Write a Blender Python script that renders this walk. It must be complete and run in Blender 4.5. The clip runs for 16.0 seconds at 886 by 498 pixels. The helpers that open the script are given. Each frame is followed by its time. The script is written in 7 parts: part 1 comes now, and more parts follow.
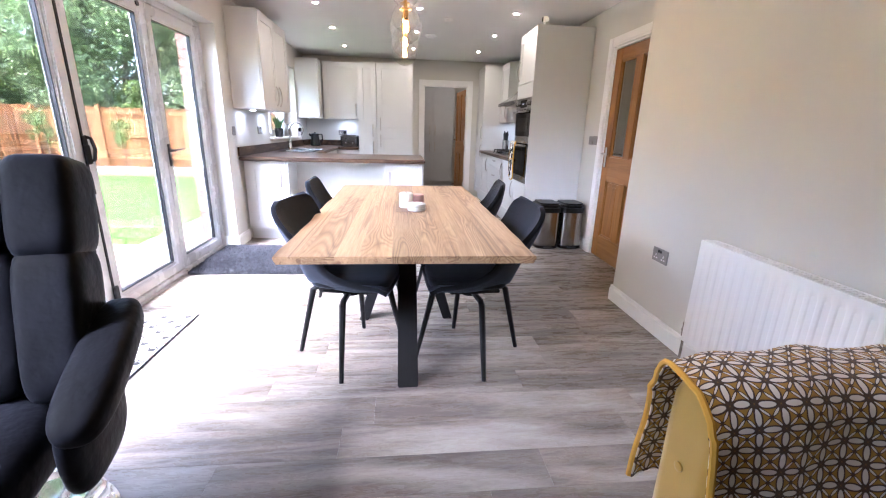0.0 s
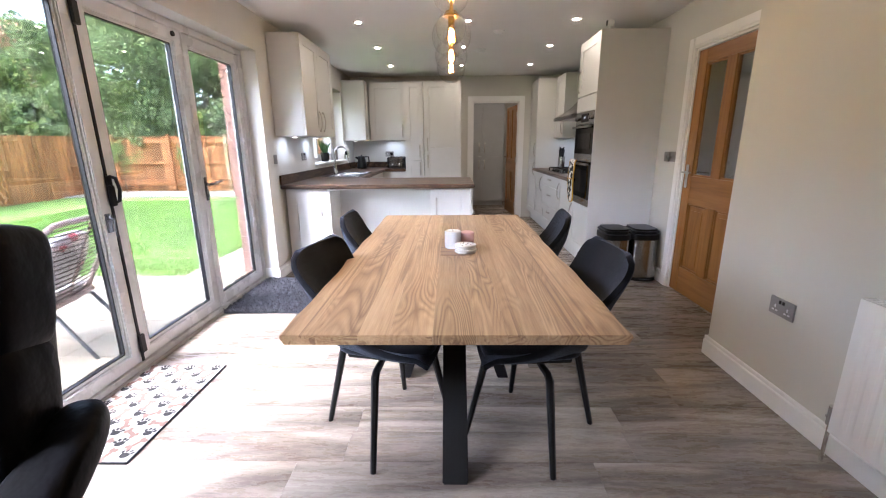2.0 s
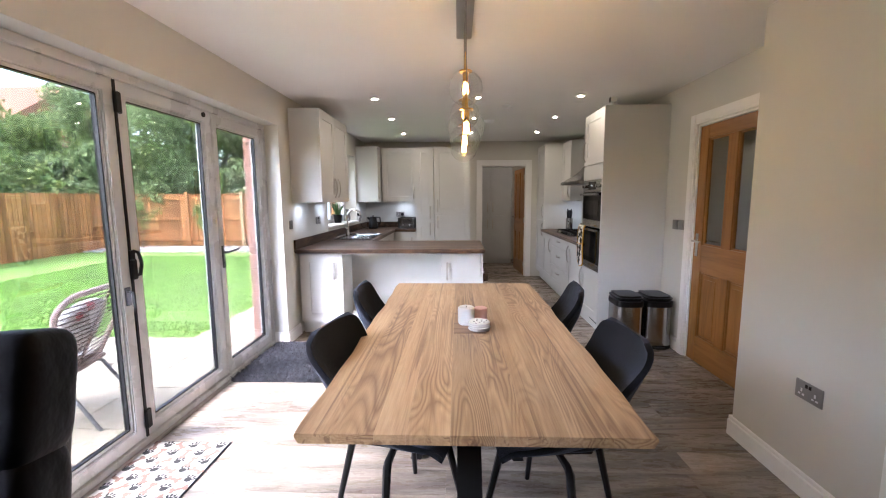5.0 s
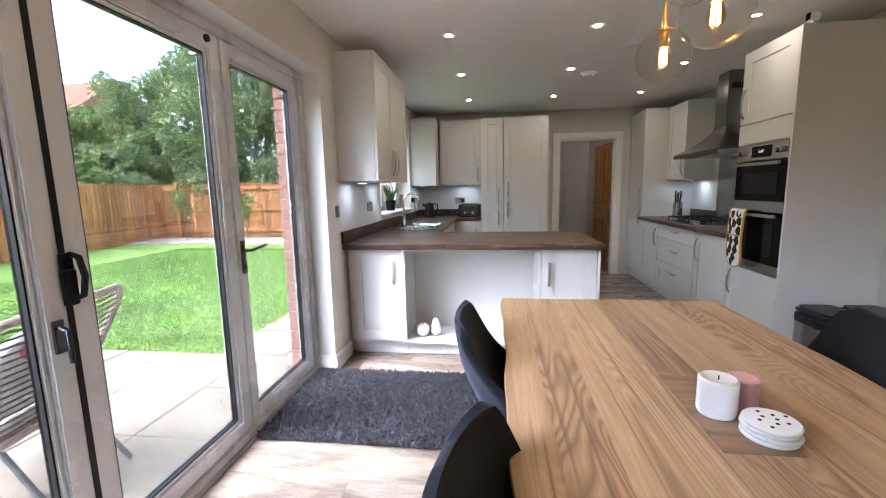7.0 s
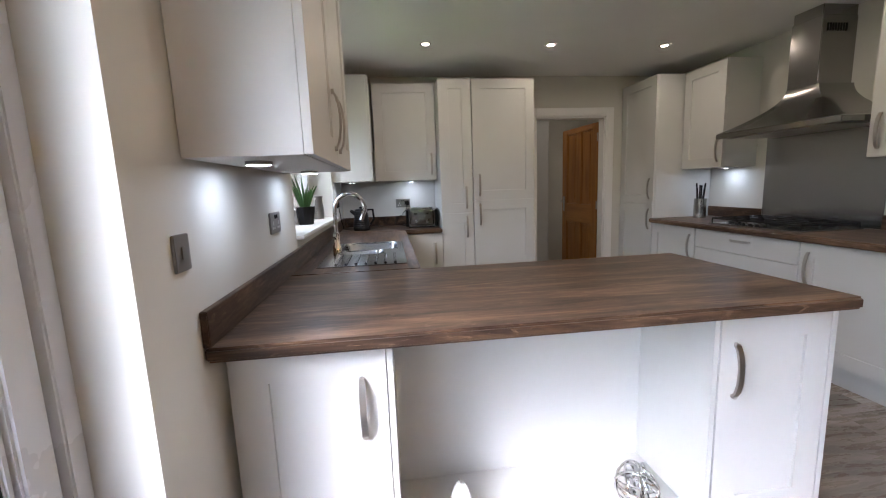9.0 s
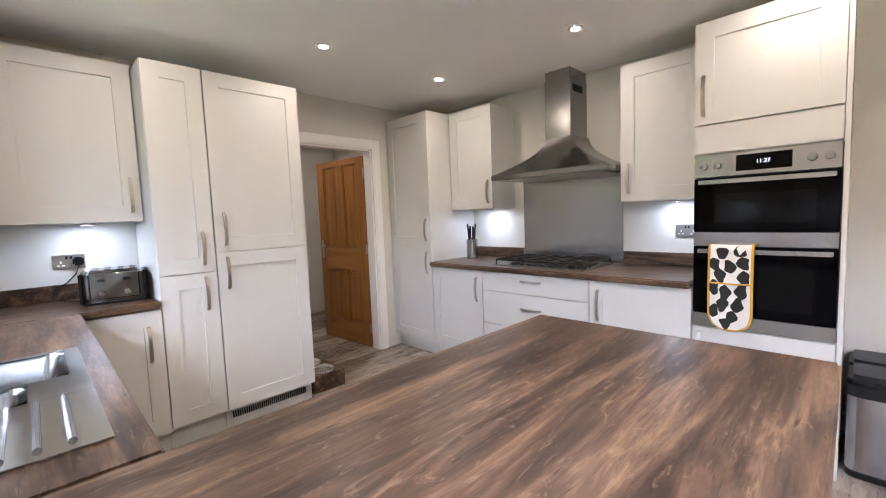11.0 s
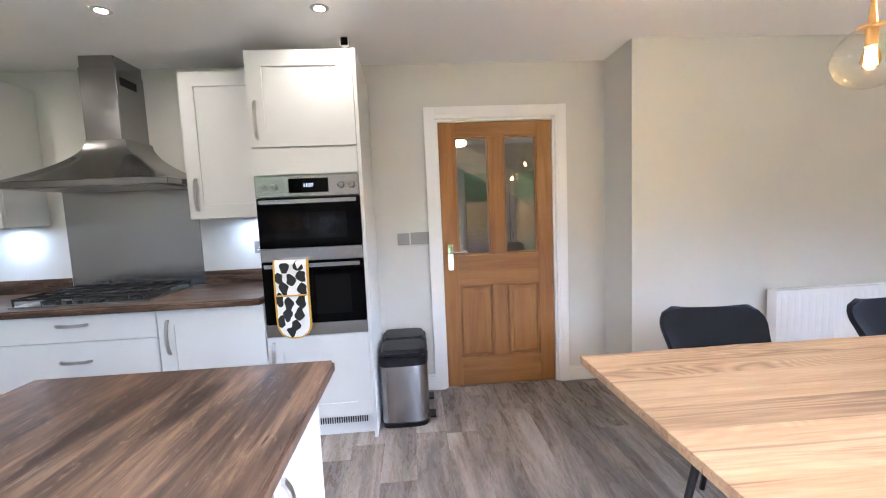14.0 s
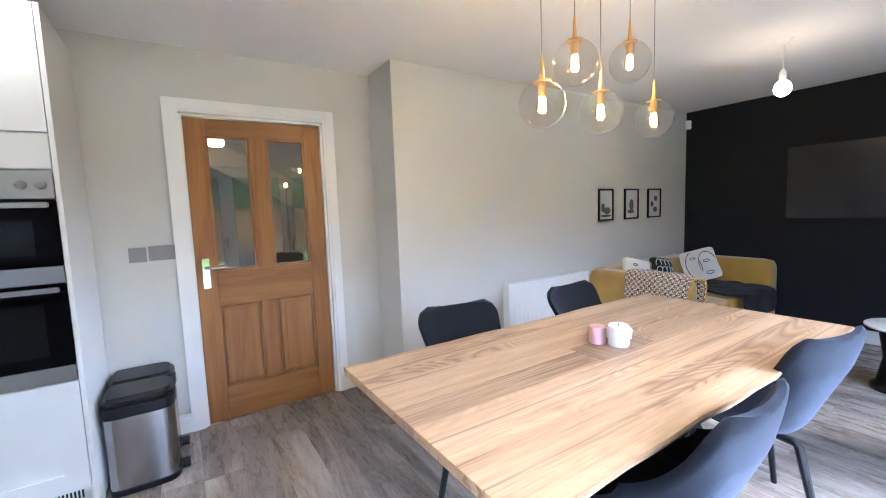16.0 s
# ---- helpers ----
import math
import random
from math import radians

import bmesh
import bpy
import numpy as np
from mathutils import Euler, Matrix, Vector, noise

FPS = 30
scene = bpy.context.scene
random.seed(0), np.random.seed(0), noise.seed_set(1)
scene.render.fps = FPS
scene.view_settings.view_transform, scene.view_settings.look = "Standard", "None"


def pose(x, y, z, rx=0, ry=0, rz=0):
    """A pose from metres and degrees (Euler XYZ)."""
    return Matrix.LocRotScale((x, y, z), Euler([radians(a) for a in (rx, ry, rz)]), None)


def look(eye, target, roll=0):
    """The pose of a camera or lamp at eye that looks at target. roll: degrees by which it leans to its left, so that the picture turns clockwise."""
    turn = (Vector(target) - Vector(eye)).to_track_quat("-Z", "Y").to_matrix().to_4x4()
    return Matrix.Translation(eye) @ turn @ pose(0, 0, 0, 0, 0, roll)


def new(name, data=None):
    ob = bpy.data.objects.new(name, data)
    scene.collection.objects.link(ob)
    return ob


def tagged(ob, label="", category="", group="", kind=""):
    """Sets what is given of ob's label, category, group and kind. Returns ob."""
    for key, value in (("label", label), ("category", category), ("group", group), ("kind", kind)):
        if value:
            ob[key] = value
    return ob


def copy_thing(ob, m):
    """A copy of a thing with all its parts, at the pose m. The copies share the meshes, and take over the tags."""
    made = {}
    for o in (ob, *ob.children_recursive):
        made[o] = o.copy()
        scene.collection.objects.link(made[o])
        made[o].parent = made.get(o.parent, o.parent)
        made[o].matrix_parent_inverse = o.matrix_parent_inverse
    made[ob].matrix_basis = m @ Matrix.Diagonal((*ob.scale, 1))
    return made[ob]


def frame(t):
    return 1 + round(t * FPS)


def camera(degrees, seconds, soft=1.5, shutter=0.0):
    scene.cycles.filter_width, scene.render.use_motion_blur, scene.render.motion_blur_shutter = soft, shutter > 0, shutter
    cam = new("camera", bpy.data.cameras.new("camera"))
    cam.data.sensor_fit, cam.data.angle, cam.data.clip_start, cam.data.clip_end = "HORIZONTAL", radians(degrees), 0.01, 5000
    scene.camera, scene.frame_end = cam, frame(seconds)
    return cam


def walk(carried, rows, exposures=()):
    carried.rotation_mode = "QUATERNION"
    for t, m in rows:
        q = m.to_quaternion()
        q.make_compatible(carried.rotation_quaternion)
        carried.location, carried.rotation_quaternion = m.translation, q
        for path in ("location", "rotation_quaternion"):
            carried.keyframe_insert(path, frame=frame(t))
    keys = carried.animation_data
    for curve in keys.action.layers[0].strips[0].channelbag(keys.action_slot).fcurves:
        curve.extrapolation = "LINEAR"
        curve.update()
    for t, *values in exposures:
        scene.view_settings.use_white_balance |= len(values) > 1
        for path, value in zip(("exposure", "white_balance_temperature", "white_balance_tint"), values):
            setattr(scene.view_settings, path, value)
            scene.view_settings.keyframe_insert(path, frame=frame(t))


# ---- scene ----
# camera and its walk
cam = camera(94.2, 16.0, soft=1.1)
PATH = [
    (0, (0.497, 0.85, 1.211), (0.698, 2.761, 0.655), 1.6),
    (0.5, (0.534, 1.051, 1.201), (0.587, 2.954, 0.589), -0.1),
    (1, (0.543, 1.237, 1.204), (0.504, 3.149, 0.619), -0.8),
    (1.5, (0.523, 1.293, 1.228), (0.477, 3.217, 0.685), -0.6),
    (2, (0.513, 1.284, 1.269), (0.476, 3.222, 0.777), -0.5),
    (2.5, (0.505, 1.262, 1.314), (0.484, 3.212, 0.872), -0.2),
    (3, (0.497, 1.243, 1.35), (0.489, 3.206, 0.966), 0.1),
    (3.5, (0.493, 1.24, 1.376), (0.492, 3.213, 1.051), -0.0),
    (4, (0.491, 1.238, 1.402), (0.488, 3.219, 1.13), -0.2),
    (4.2, (0.492, 1.237, 1.407), (0.484, 3.221, 1.156), -0.3),
    (6.3, (0.31, 1.851, 1.325), (0.055, 3.82, 1.084), -0.7),
    (6.5, (0.221, 2.011, 1.31), (-0.053, 3.976, 1.057), -0.9),
    (7, (-0.006, 2.38, 1.294), (-0.261, 4.343, 1.005), -1.1),
    (7.5, (-0.28, 2.791, 1.279), (-0.419, 4.761, 0.962), -1.3),
    (8, (-0.462, 3.287, 1.277), (-0.495, 5.263, 0.972), -1.0),
    (8.2, (-0.526, 3.484, 1.273), (-0.521, 5.46, 0.968), -1.4),
    (10.3, (-0.723, 5.216, 1.284), (0.235, 6.959, 1.08), -1.6),
    (10.5, (-0.713, 5.275, 1.29), (0.384, 6.937, 1.105), -1.7),
    (11, (-0.69, 5.316, 1.309), (0.718, 6.726, 1.146), -2.2),
    (11.5, (-0.672, 5.301, 1.336), (0.944, 6.468, 1.171), -2.2),
    (12, (-0.643, 5.278, 1.337), (1.122, 6.205, 1.176), -2.0),
    (12.5, (-0.609, 5.25, 1.338), (1.26, 5.94, 1.169), -1.9),
    (13, (-0.584, 5.211, 1.34), (1.358, 5.652, 1.161), -2.1),
    (13.5, (-0.562, 5.121, 1.342), (1.422, 5.28, 1.152), -2.3),
    (14, (-0.522, 5.058, 1.342), (1.464, 4.924, 1.155), -2.5),
    (14.5, (-0.5, 5.019, 1.347), (1.447, 4.603, 1.158), -2.7),
    (15, (-0.498, 4.988, 1.344), (1.375, 4.315, 1.152), -2.6),
    (15.5, (-0.507, 4.963, 1.346), (1.273, 4.072, 1.152), -2.3),
    (16, (-0.517, 4.932, 1.349), (1.159, 3.857, 1.156), -2.1),
]
EXPOSURES = [(0.0, 5.24, 5270, 20), (1.0, 4.75, 5470, 17), (4.0, 4.53, 5670, 17), (7.0, 4.16, 5620, 15), (8.2, 4.06, 5470, 13), (9.3, 4.21, 5770, 17), (10.3, 4.94, 5750, 20), (12.5, 5.36, 5350, 18), (14.0, 5.3, 5170, 15), (16.0, 5.23, 4810, 12)]
walk(cam, [(t, look(eye, target, roll)) for t, eye, target, roll in PATH], EXPOSURES)

# world, sun and exposure
SKY, SUN, DOWN, BULB, LED = 0.165, 0.10, 27.0, 13.0, 5.5
world = bpy.data.worlds.new("sky")
scene.world = world
world.use_nodes = True
sky = world.node_tree.nodes.new("ShaderNodeTexSky")
sky.sky_type, sky.sun_disc = "NISHITA", False
sky.sun_elevation, sky.sun_rotation = radians(50), radians(-124)
sky.air_density, sky.dust_density, sky.ozone_density = 1.0, 3.0, 1.0
cloud = world.node_tree.nodes.new("ShaderNodeHueSaturation")
cloud.inputs["Saturation"].default_value, cloud.inputs["Value"].default_value = 0.72, 1.95
world.node_tree.links.new(sky.outputs[0], cloud.inputs["Color"])
world.node_tree.links.new(cloud.outputs[0], world.node_tree.nodes["Background"].inputs[0])
world.node_tree.nodes["Background"].inputs[1].default_value = SKY
sun = new("sun", bpy.data.lights.new("sun", "SUN"))
sun.data.energy, sun.data.angle, sun.data.color = SUN, radians(50), (1.0, 0.99, 0.98)
sun.matrix_basis = look((-6, -4, 9.2), (0, 0, 0))

# ---- materials ----
def material(name):
    m = bpy.data.materials.new(name)
    m.use_nodes = True
    return m, m.node_tree.nodes, m.node_tree.links, m.node_tree.nodes["Principled BSDF"]


def node(nodes, kind, **values):
    n = nodes.new(kind)
    for key, value in values.items():
        n.inputs[key.replace("_", " ")].default_value = value
    return n


def mapped(nodes, links, scale=(1, 1, 1), turn=(0, 0, 0), object_space=True):
    co = nodes.new("ShaderNodeTexCoord")
    mp = nodes.new("ShaderNodeMapping")
    mp.inputs["Scale"].default_value = scale
    mp.inputs["Rotation"].default_value = turn
    links.new(co.outputs["Object" if object_space else "Generated"], mp.inputs[0])
    return mp.outputs[0]


def ramp(nodes, stops):
    r = nodes.new("ShaderNodeValToRGB")
    el = r.color_ramp.elements
    while len(el) < len(stops):
        el.new(0.5)
    for e, (p, c) in zip(el, stops):
        e.position, e.color = p, (*c, 1)
    return r


def plain(name, color, rough=0.5, metal=0.0, vary=0.08, scale=6.0, bump=0.05, bump_scale=120.0, coat=0.0, sheen=0.0, spec=0.5):
    """A painted or moulded surface with slight cloudiness, fine relief and uneven gloss."""
    m, nodes, links, bsdf = material(name)
    v = mapped(nodes, links)
    n1 = node(nodes, "ShaderNodeTexNoise", Scale=scale, Detail=4.0)
    links.new(v, n1.inputs["Vector"])
    lo = tuple(c * (1 - vary) for c in color)
    hi = tuple(min(1, c * (1 + vary)) for c in color)
    r = ramp(nodes, [(0.3, lo), (0.7, hi)])
    links.new(n1.outputs[0], r.inputs[0])
    links.new(r.outputs[0], bsdf.inputs["Base Color"])
    mr = node(nodes, "ShaderNodeMapRange")
    mr.inputs[3].default_value, mr.inputs[4].default_value = max(0.02, rough - 0.06), min(1, rough + 0.06)
    links.new(n1.outputs[0], mr.inputs[0])
    links.new(mr.outputs[0], bsdf.inputs["Roughness"])
    bsdf.inputs["Metallic"].default_value = metal
    bsdf.inputs["Coat Weight"].default_value = coat
    bsdf.inputs["Sheen Weight"].default_value = sheen
    bsdf.inputs["Specular IOR Level"].default_value = spec
    if bump:
        n2 = node(nodes, "ShaderNodeTexNoise", Scale=bump_scale, Detail=3.0)
        links.new(v, n2.inputs["Vector"])
        b = node(nodes, "ShaderNodeBump", Strength=bump, Distance=0.01)
        links.new(n2.outputs[0], b.inputs["Height"])
        links.new(b.outputs[0], bsdf.inputs["Normal"])
    return m


def wood(name, dark, mid, light, along="X", rough=0.45, grain=1.0, vary=0.25, bump=0.12, rings=0.5, coat=0.0, stops=(0.25, 0.5, 0.78), stretch=13.0, figure=0.4, warp_by=0.7, calm=0.0, soft_rings=3.0):
    """Wood with stretched grain along one axis, cathedral figure, pores and a tone of its own for each piece."""
    m, nodes, links, bsdf = material(name)
    info = nodes.new("ShaderNodeObjectInfo")
    k = tuple(9 / stretch if along == one else 9 for one in "XYZ")
    co = nodes.new("ShaderNodeTexCoord")
    off = nodes.new("ShaderNodeVectorMath")
    off.operation = "MULTIPLY_ADD"
    links.new(info.outputs["Random"], off.inputs[0])
    off.inputs[1].default_value = (37.0, 53.0, 17.0)
    links.new(co.outputs["Object"], off.inputs[2])
    mp = nodes.new("ShaderNodeMapping")
    mp.inputs["Scale"].default_value = tuple(a * grain for a in k)
    links.new(off.outputs[0], mp.inputs[0])
    warp = node(nodes, "ShaderNodeTexNoise", Scale=1.1, Detail=soft_rings, Roughness=0.5, Distortion=warp_by)
    links.new(mp.outputs[0], warp.inputs["Vector"])
    mul = nodes.new("ShaderNodeMath")
    mul.operation = "MULTIPLY"
    mul.inputs[1].default_value = 30.0 * rings
    links.new(warp.outputs[0], mul.inputs[0])
    sn = nodes.new("ShaderNodeMath")
    sn.operation = "PINGPONG"
    sn.inputs[1].default_value = 1.0
    links.new(mul.outputs[0], sn.inputs[0])
    fine = node(nodes, "ShaderNodeTexNoise", Scale=9.0, Detail=6.0, Roughness=0.7)
    links.new(mp.outputs[0], fine.inputs["Vector"])
    mix = nodes.new("ShaderNodeMix")
    mix.inputs[0].default_value = 1 - figure
    lines = sn.outputs[0]
    if calm:
        where = node(nodes, "ShaderNodeTexNoise", Scale=0.45, Detail=1.0)
        links.new(mp.outputs[0], where.inputs["Vector"])
        gate = nodes.new("ShaderNodeMapRange")
        gate.inputs[1].default_value, gate.inputs[2].default_value = 0.50, 0.66
        gate.inputs[3].default_value, gate.inputs[4].default_value = calm, 0.0
        links.new(where.outputs[0], gate.inputs[0])
        rest = nodes.new("ShaderNodeMix")
        links.new(gate.outputs[0], rest.inputs[0])
        links.new(lines, rest.inputs[2])
        rest.inputs[3].default_value = 0.62
        lines = rest.outputs[0]
    links.new(lines, mix.inputs[2])
    links.new(fine.outputs[0], mix.inputs[3])
    r = ramp(nodes, [(stops[0], dark), (stops[1], mid), (stops[2], light)])
    links.new(mix.outputs[0], r.inputs[0])
    hsv = node(nodes, "ShaderNodeHueSaturation")
    mr = nodes.new("ShaderNodeMapRange")
    mr.inputs[3].default_value, mr.inputs[4].default_value = 1 - vary, 1 + vary
    links.new(info.outputs["Random"], mr.inputs[0])
    links.new(mr.outputs[0], hsv.inputs["Value"])
    links.new(r.outputs[0], hsv.inputs["Color"])
    links.new(hsv.outputs[0], bsdf.inputs["Base Color"])
    rr = nodes.new("ShaderNodeMapRange")
    rr.inputs[3].default_value, rr.inputs[4].default_value = rough + 0.1, rough - 0.08
    links.new(fine.outputs[0], rr.inputs[0])
    links.new(rr.outputs[0], bsdf.inputs["Roughness"])
    bsdf.inputs["Coat Weight"].default_value = coat
    b = node(nodes, "ShaderNodeBump", Strength=bump, Distance=0.004)
    links.new(mix.outputs[0], b.inputs["Height"])
    links.new(b.outputs[0], bsdf.inputs["Normal"])
    return m


def glow(name, color, strength):
    m, nodes, links, bsdf = material(name)
    bsdf.inputs["Base Color"].default_value = (*color, 1)
    bsdf.inputs["Emission Color"].default_value = (*color, 1)
    bsdf.inputs["Emission Strength"].default_value = strength
    return m


def glass(name, tint=(1, 1, 1), rough=0.0, thin=True, base=0.06):
    """thin: a pane that passes light straight on, with a clear reflection; else solid glass."""
    m, nodes, links, bsdf = material(name)
    if not thin:
        bsdf.inputs["Base Color"].default_value = (*tint, 1)
        bsdf.inputs["Transmission Weight"].default_value = 1
        bsdf.inputs["Roughness"].default_value = rough
        return m
    nodes.remove(bsdf)
    clear, shine = nodes.new("ShaderNodeBsdfTransparent"), nodes.new("ShaderNodeBsdfGlossy")
    clear.inputs[0].default_value = (*tint, 1)
    shine.inputs["Roughness"].default_value = 0.01
    facing = nodes.new("ShaderNodeLayerWeight")
    facing.inputs[0].default_value = 0.5
    power = nodes.new("ShaderNodeMath")
    power.operation, power.inputs[1].default_value = "POWER", 5.0
    links.new(facing.outputs["Facing"], power.inputs[0])
    fres = nodes.new("ShaderNodeMapRange")
    fres.inputs[3].default_value, fres.inputs[4].default_value = base, 1.0
    links.new(power.outputs[0], fres.inputs[0])
    mix = nodes.new("ShaderNodeMixShader")
    links.new(fres.outputs[0], mix.inputs[0])
    links.new(clear.outputs[0], mix.inputs[1])
    links.new(shine.outputs[0], mix.inputs[2])
    links.new(mix.outputs[0], nodes["Material Output"].inputs[0])
    return m


def brushed(name, color, rough, along=(1, 40, 40)):
    m, nodes, links, bsdf = material(name)
    v = mapped(nodes, links, tuple(a * 6 for a in along))
    n = node(nodes, "ShaderNodeTexNoise", Scale=3.0, Detail=4.0)
    links.new(v, n.inputs["Vector"])
    mr = nodes.new("ShaderNodeMapRange")
    mr.inputs[3].default_value, mr.inputs[4].default_value = rough - 0.03, rough + 0.05
    links.new(n.outputs[0], mr.inputs[0])
    links.new(mr.outputs[0], bsdf.inputs["Roughness"])
    bsdf.inputs["Base Color"].default_value = (*color, 1)
    bsdf.inputs["Metallic"].default_value = 1.0
    b = node(nodes, "ShaderNodeBump", Strength=0.015, Distance=0.001)
    links.new(n.outputs[0], b.inputs["Height"])
    links.new(b.outputs[0], bsdf.inputs["Normal"])
    return m


WALL = plain("greige_wall_paint", (0.62, 0.612, 0.57), 0.75, vary=0.03, scale=1.5, bump=0.04, bump_scale=220)
DARK = plain("charcoal_wall_paint", (0.0070, 0.0083, 0.0115), 0.7, vary=0.15, scale=2, bump=0.04, bump_scale=220, spec=0.3)
CEIL = plain("white_ceiling_paint", (0.84, 0.83, 0.81), 0.85, vary=0.02, scale=1.5, bump=0.03, bump_scale=200)
TRIM = plain("white_satin_paint", (0.82, 0.82, 0.81), 0.3, vary=0.02, scale=5, bump=0.01)
UPVC = plain("white_frame_plastic", (0.58, 0.59, 0.61), 0.28, vary=0.02, scale=5, bump=0.01)
CAB = plain("pale_grey_cabinet_paint", (0.60, 0.60, 0.585), 0.44, vary=0.02, scale=3, bump=0.015, bump_scale=300)
UTIL = plain("grey_utility_paint", (0.46, 0.48, 0.50), 0.35, vary=0.03, bump=0.0)
LVT = wood("grey_oak_floor", (0.100, 0.078, 0.061), (0.235, 0.200, 0.163), (0.375, 0.338, 0.290), "X", 0.27, 0.42, 0.22, 0.08, rings=0.11, stops=(0.30, 0.5, 0.72), stretch=5.5, figure=0.36, warp_by=1.2)
GROUT = plain("floor_joint", (0.12, 0.10, 0.085), 0.8, bump=0.0)
def laminate(name, along):
    """Dark walnut print: broad soft bands, fine grain, short pale scuffs and a few dark checks."""
    m, nodes, links, bsdf = material(name)
    co = nodes.new("ShaderNodeTexCoord")
    def noise(lengthways, across, detail, rough, distort=0.0):
        mp = nodes.new("ShaderNodeMapping")
        mp.inputs["Scale"].default_value = tuple(lengthways if along == one else across for one in "XYZ")
        links.new(co.outputs["Object"], mp.inputs[0])
        n = node(nodes, "ShaderNodeTexNoise", Scale=1.0, Detail=detail, Roughness=rough, Distortion=distort)
        links.new(mp.outputs[0], n.inputs["Vector"])
        return n.outputs[0]
    def blend(kind, factor, one, two):
        mix = nodes.new("ShaderNodeMix")
        mix.data_type, mix.blend_type = "RGBA", kind
        if isinstance(factor, float):
            mix.inputs[0].default_value = factor
        else:
            links.new(factor, mix.inputs[0])
        links.new(one, mix.inputs[6])
        links.new(two, mix.inputs[7])
        return mix.outputs[2]
    bands, grain = noise(1.9, 13.0, 4.0, 0.6, 0.9), noise(7.0, 75.0, 6.0, 0.72, 0.5)
    broad = ramp(nodes, [(0.36, (0.022, 0.012, 0.008)), (0.46, (0.048, 0.0275, 0.017)), (0.55, (0.086, 0.051, 0.031)), (0.66, (0.16, 0.10, 0.061))])
    links.new(bands, broad.inputs[0])
    fine = ramp(nodes, [(0.28, (0.42, 0.40, 0.38)), (0.5, (0.92, 0.92, 0.92)), (0.72, (1.55, 1.50, 1.42))])
    links.new(grain, fine.inputs[0])
    color = blend("MULTIPLY", 0.85, broad.outputs[0], fine.outputs[0])
    scuff = ramp(nodes, [(0.57, (0, 0, 0)), (0.74, (0.6, 0.6, 0.6))])
    links.new(noise(9.0, 34.0, 5.0, 0.68, 1.8), scuff.inputs[0])
    pale = nodes.new("ShaderNodeRGB")
    pale.outputs[0].default_value = (0.27, 0.185, 0.125, 1)
    color = blend("MIX", scuff.outputs[0], color, pale.outputs[0])
    check = ramp(nodes, [(0.665, (0, 0, 0)), (0.71, (0.85, 0.85, 0.85))])
    links.new(noise(9.0, 70.0, 2.0, 0.5, 0.8), check.inputs[0])
    deep = nodes.new("ShaderNodeRGB")
    deep.outputs[0].default_value = (0.016, 0.010, 0.007, 1)
    color = blend("MIX", check.outputs[0], color, deep.outputs[0])
    links.new(color, bsdf.inputs["Base Color"])
    bsdf.inputs["Specular IOR Level"].default_value = 0.32
    gloss = nodes.new("ShaderNodeMapRange")
    gloss.inputs[3].default_value, gloss.inputs[4].default_value = 0.42, 0.26
    links.new(grain, gloss.inputs[0])
    links.new(gloss.outputs[0], bsdf.inputs["Roughness"])
    b = node(nodes, "ShaderNodeBump", Strength=0.12, Distance=0.002)
    links.new(grain, b.inputs["Height"])
    links.new(b.outputs[0], bsdf.inputs["Normal"])
    return m


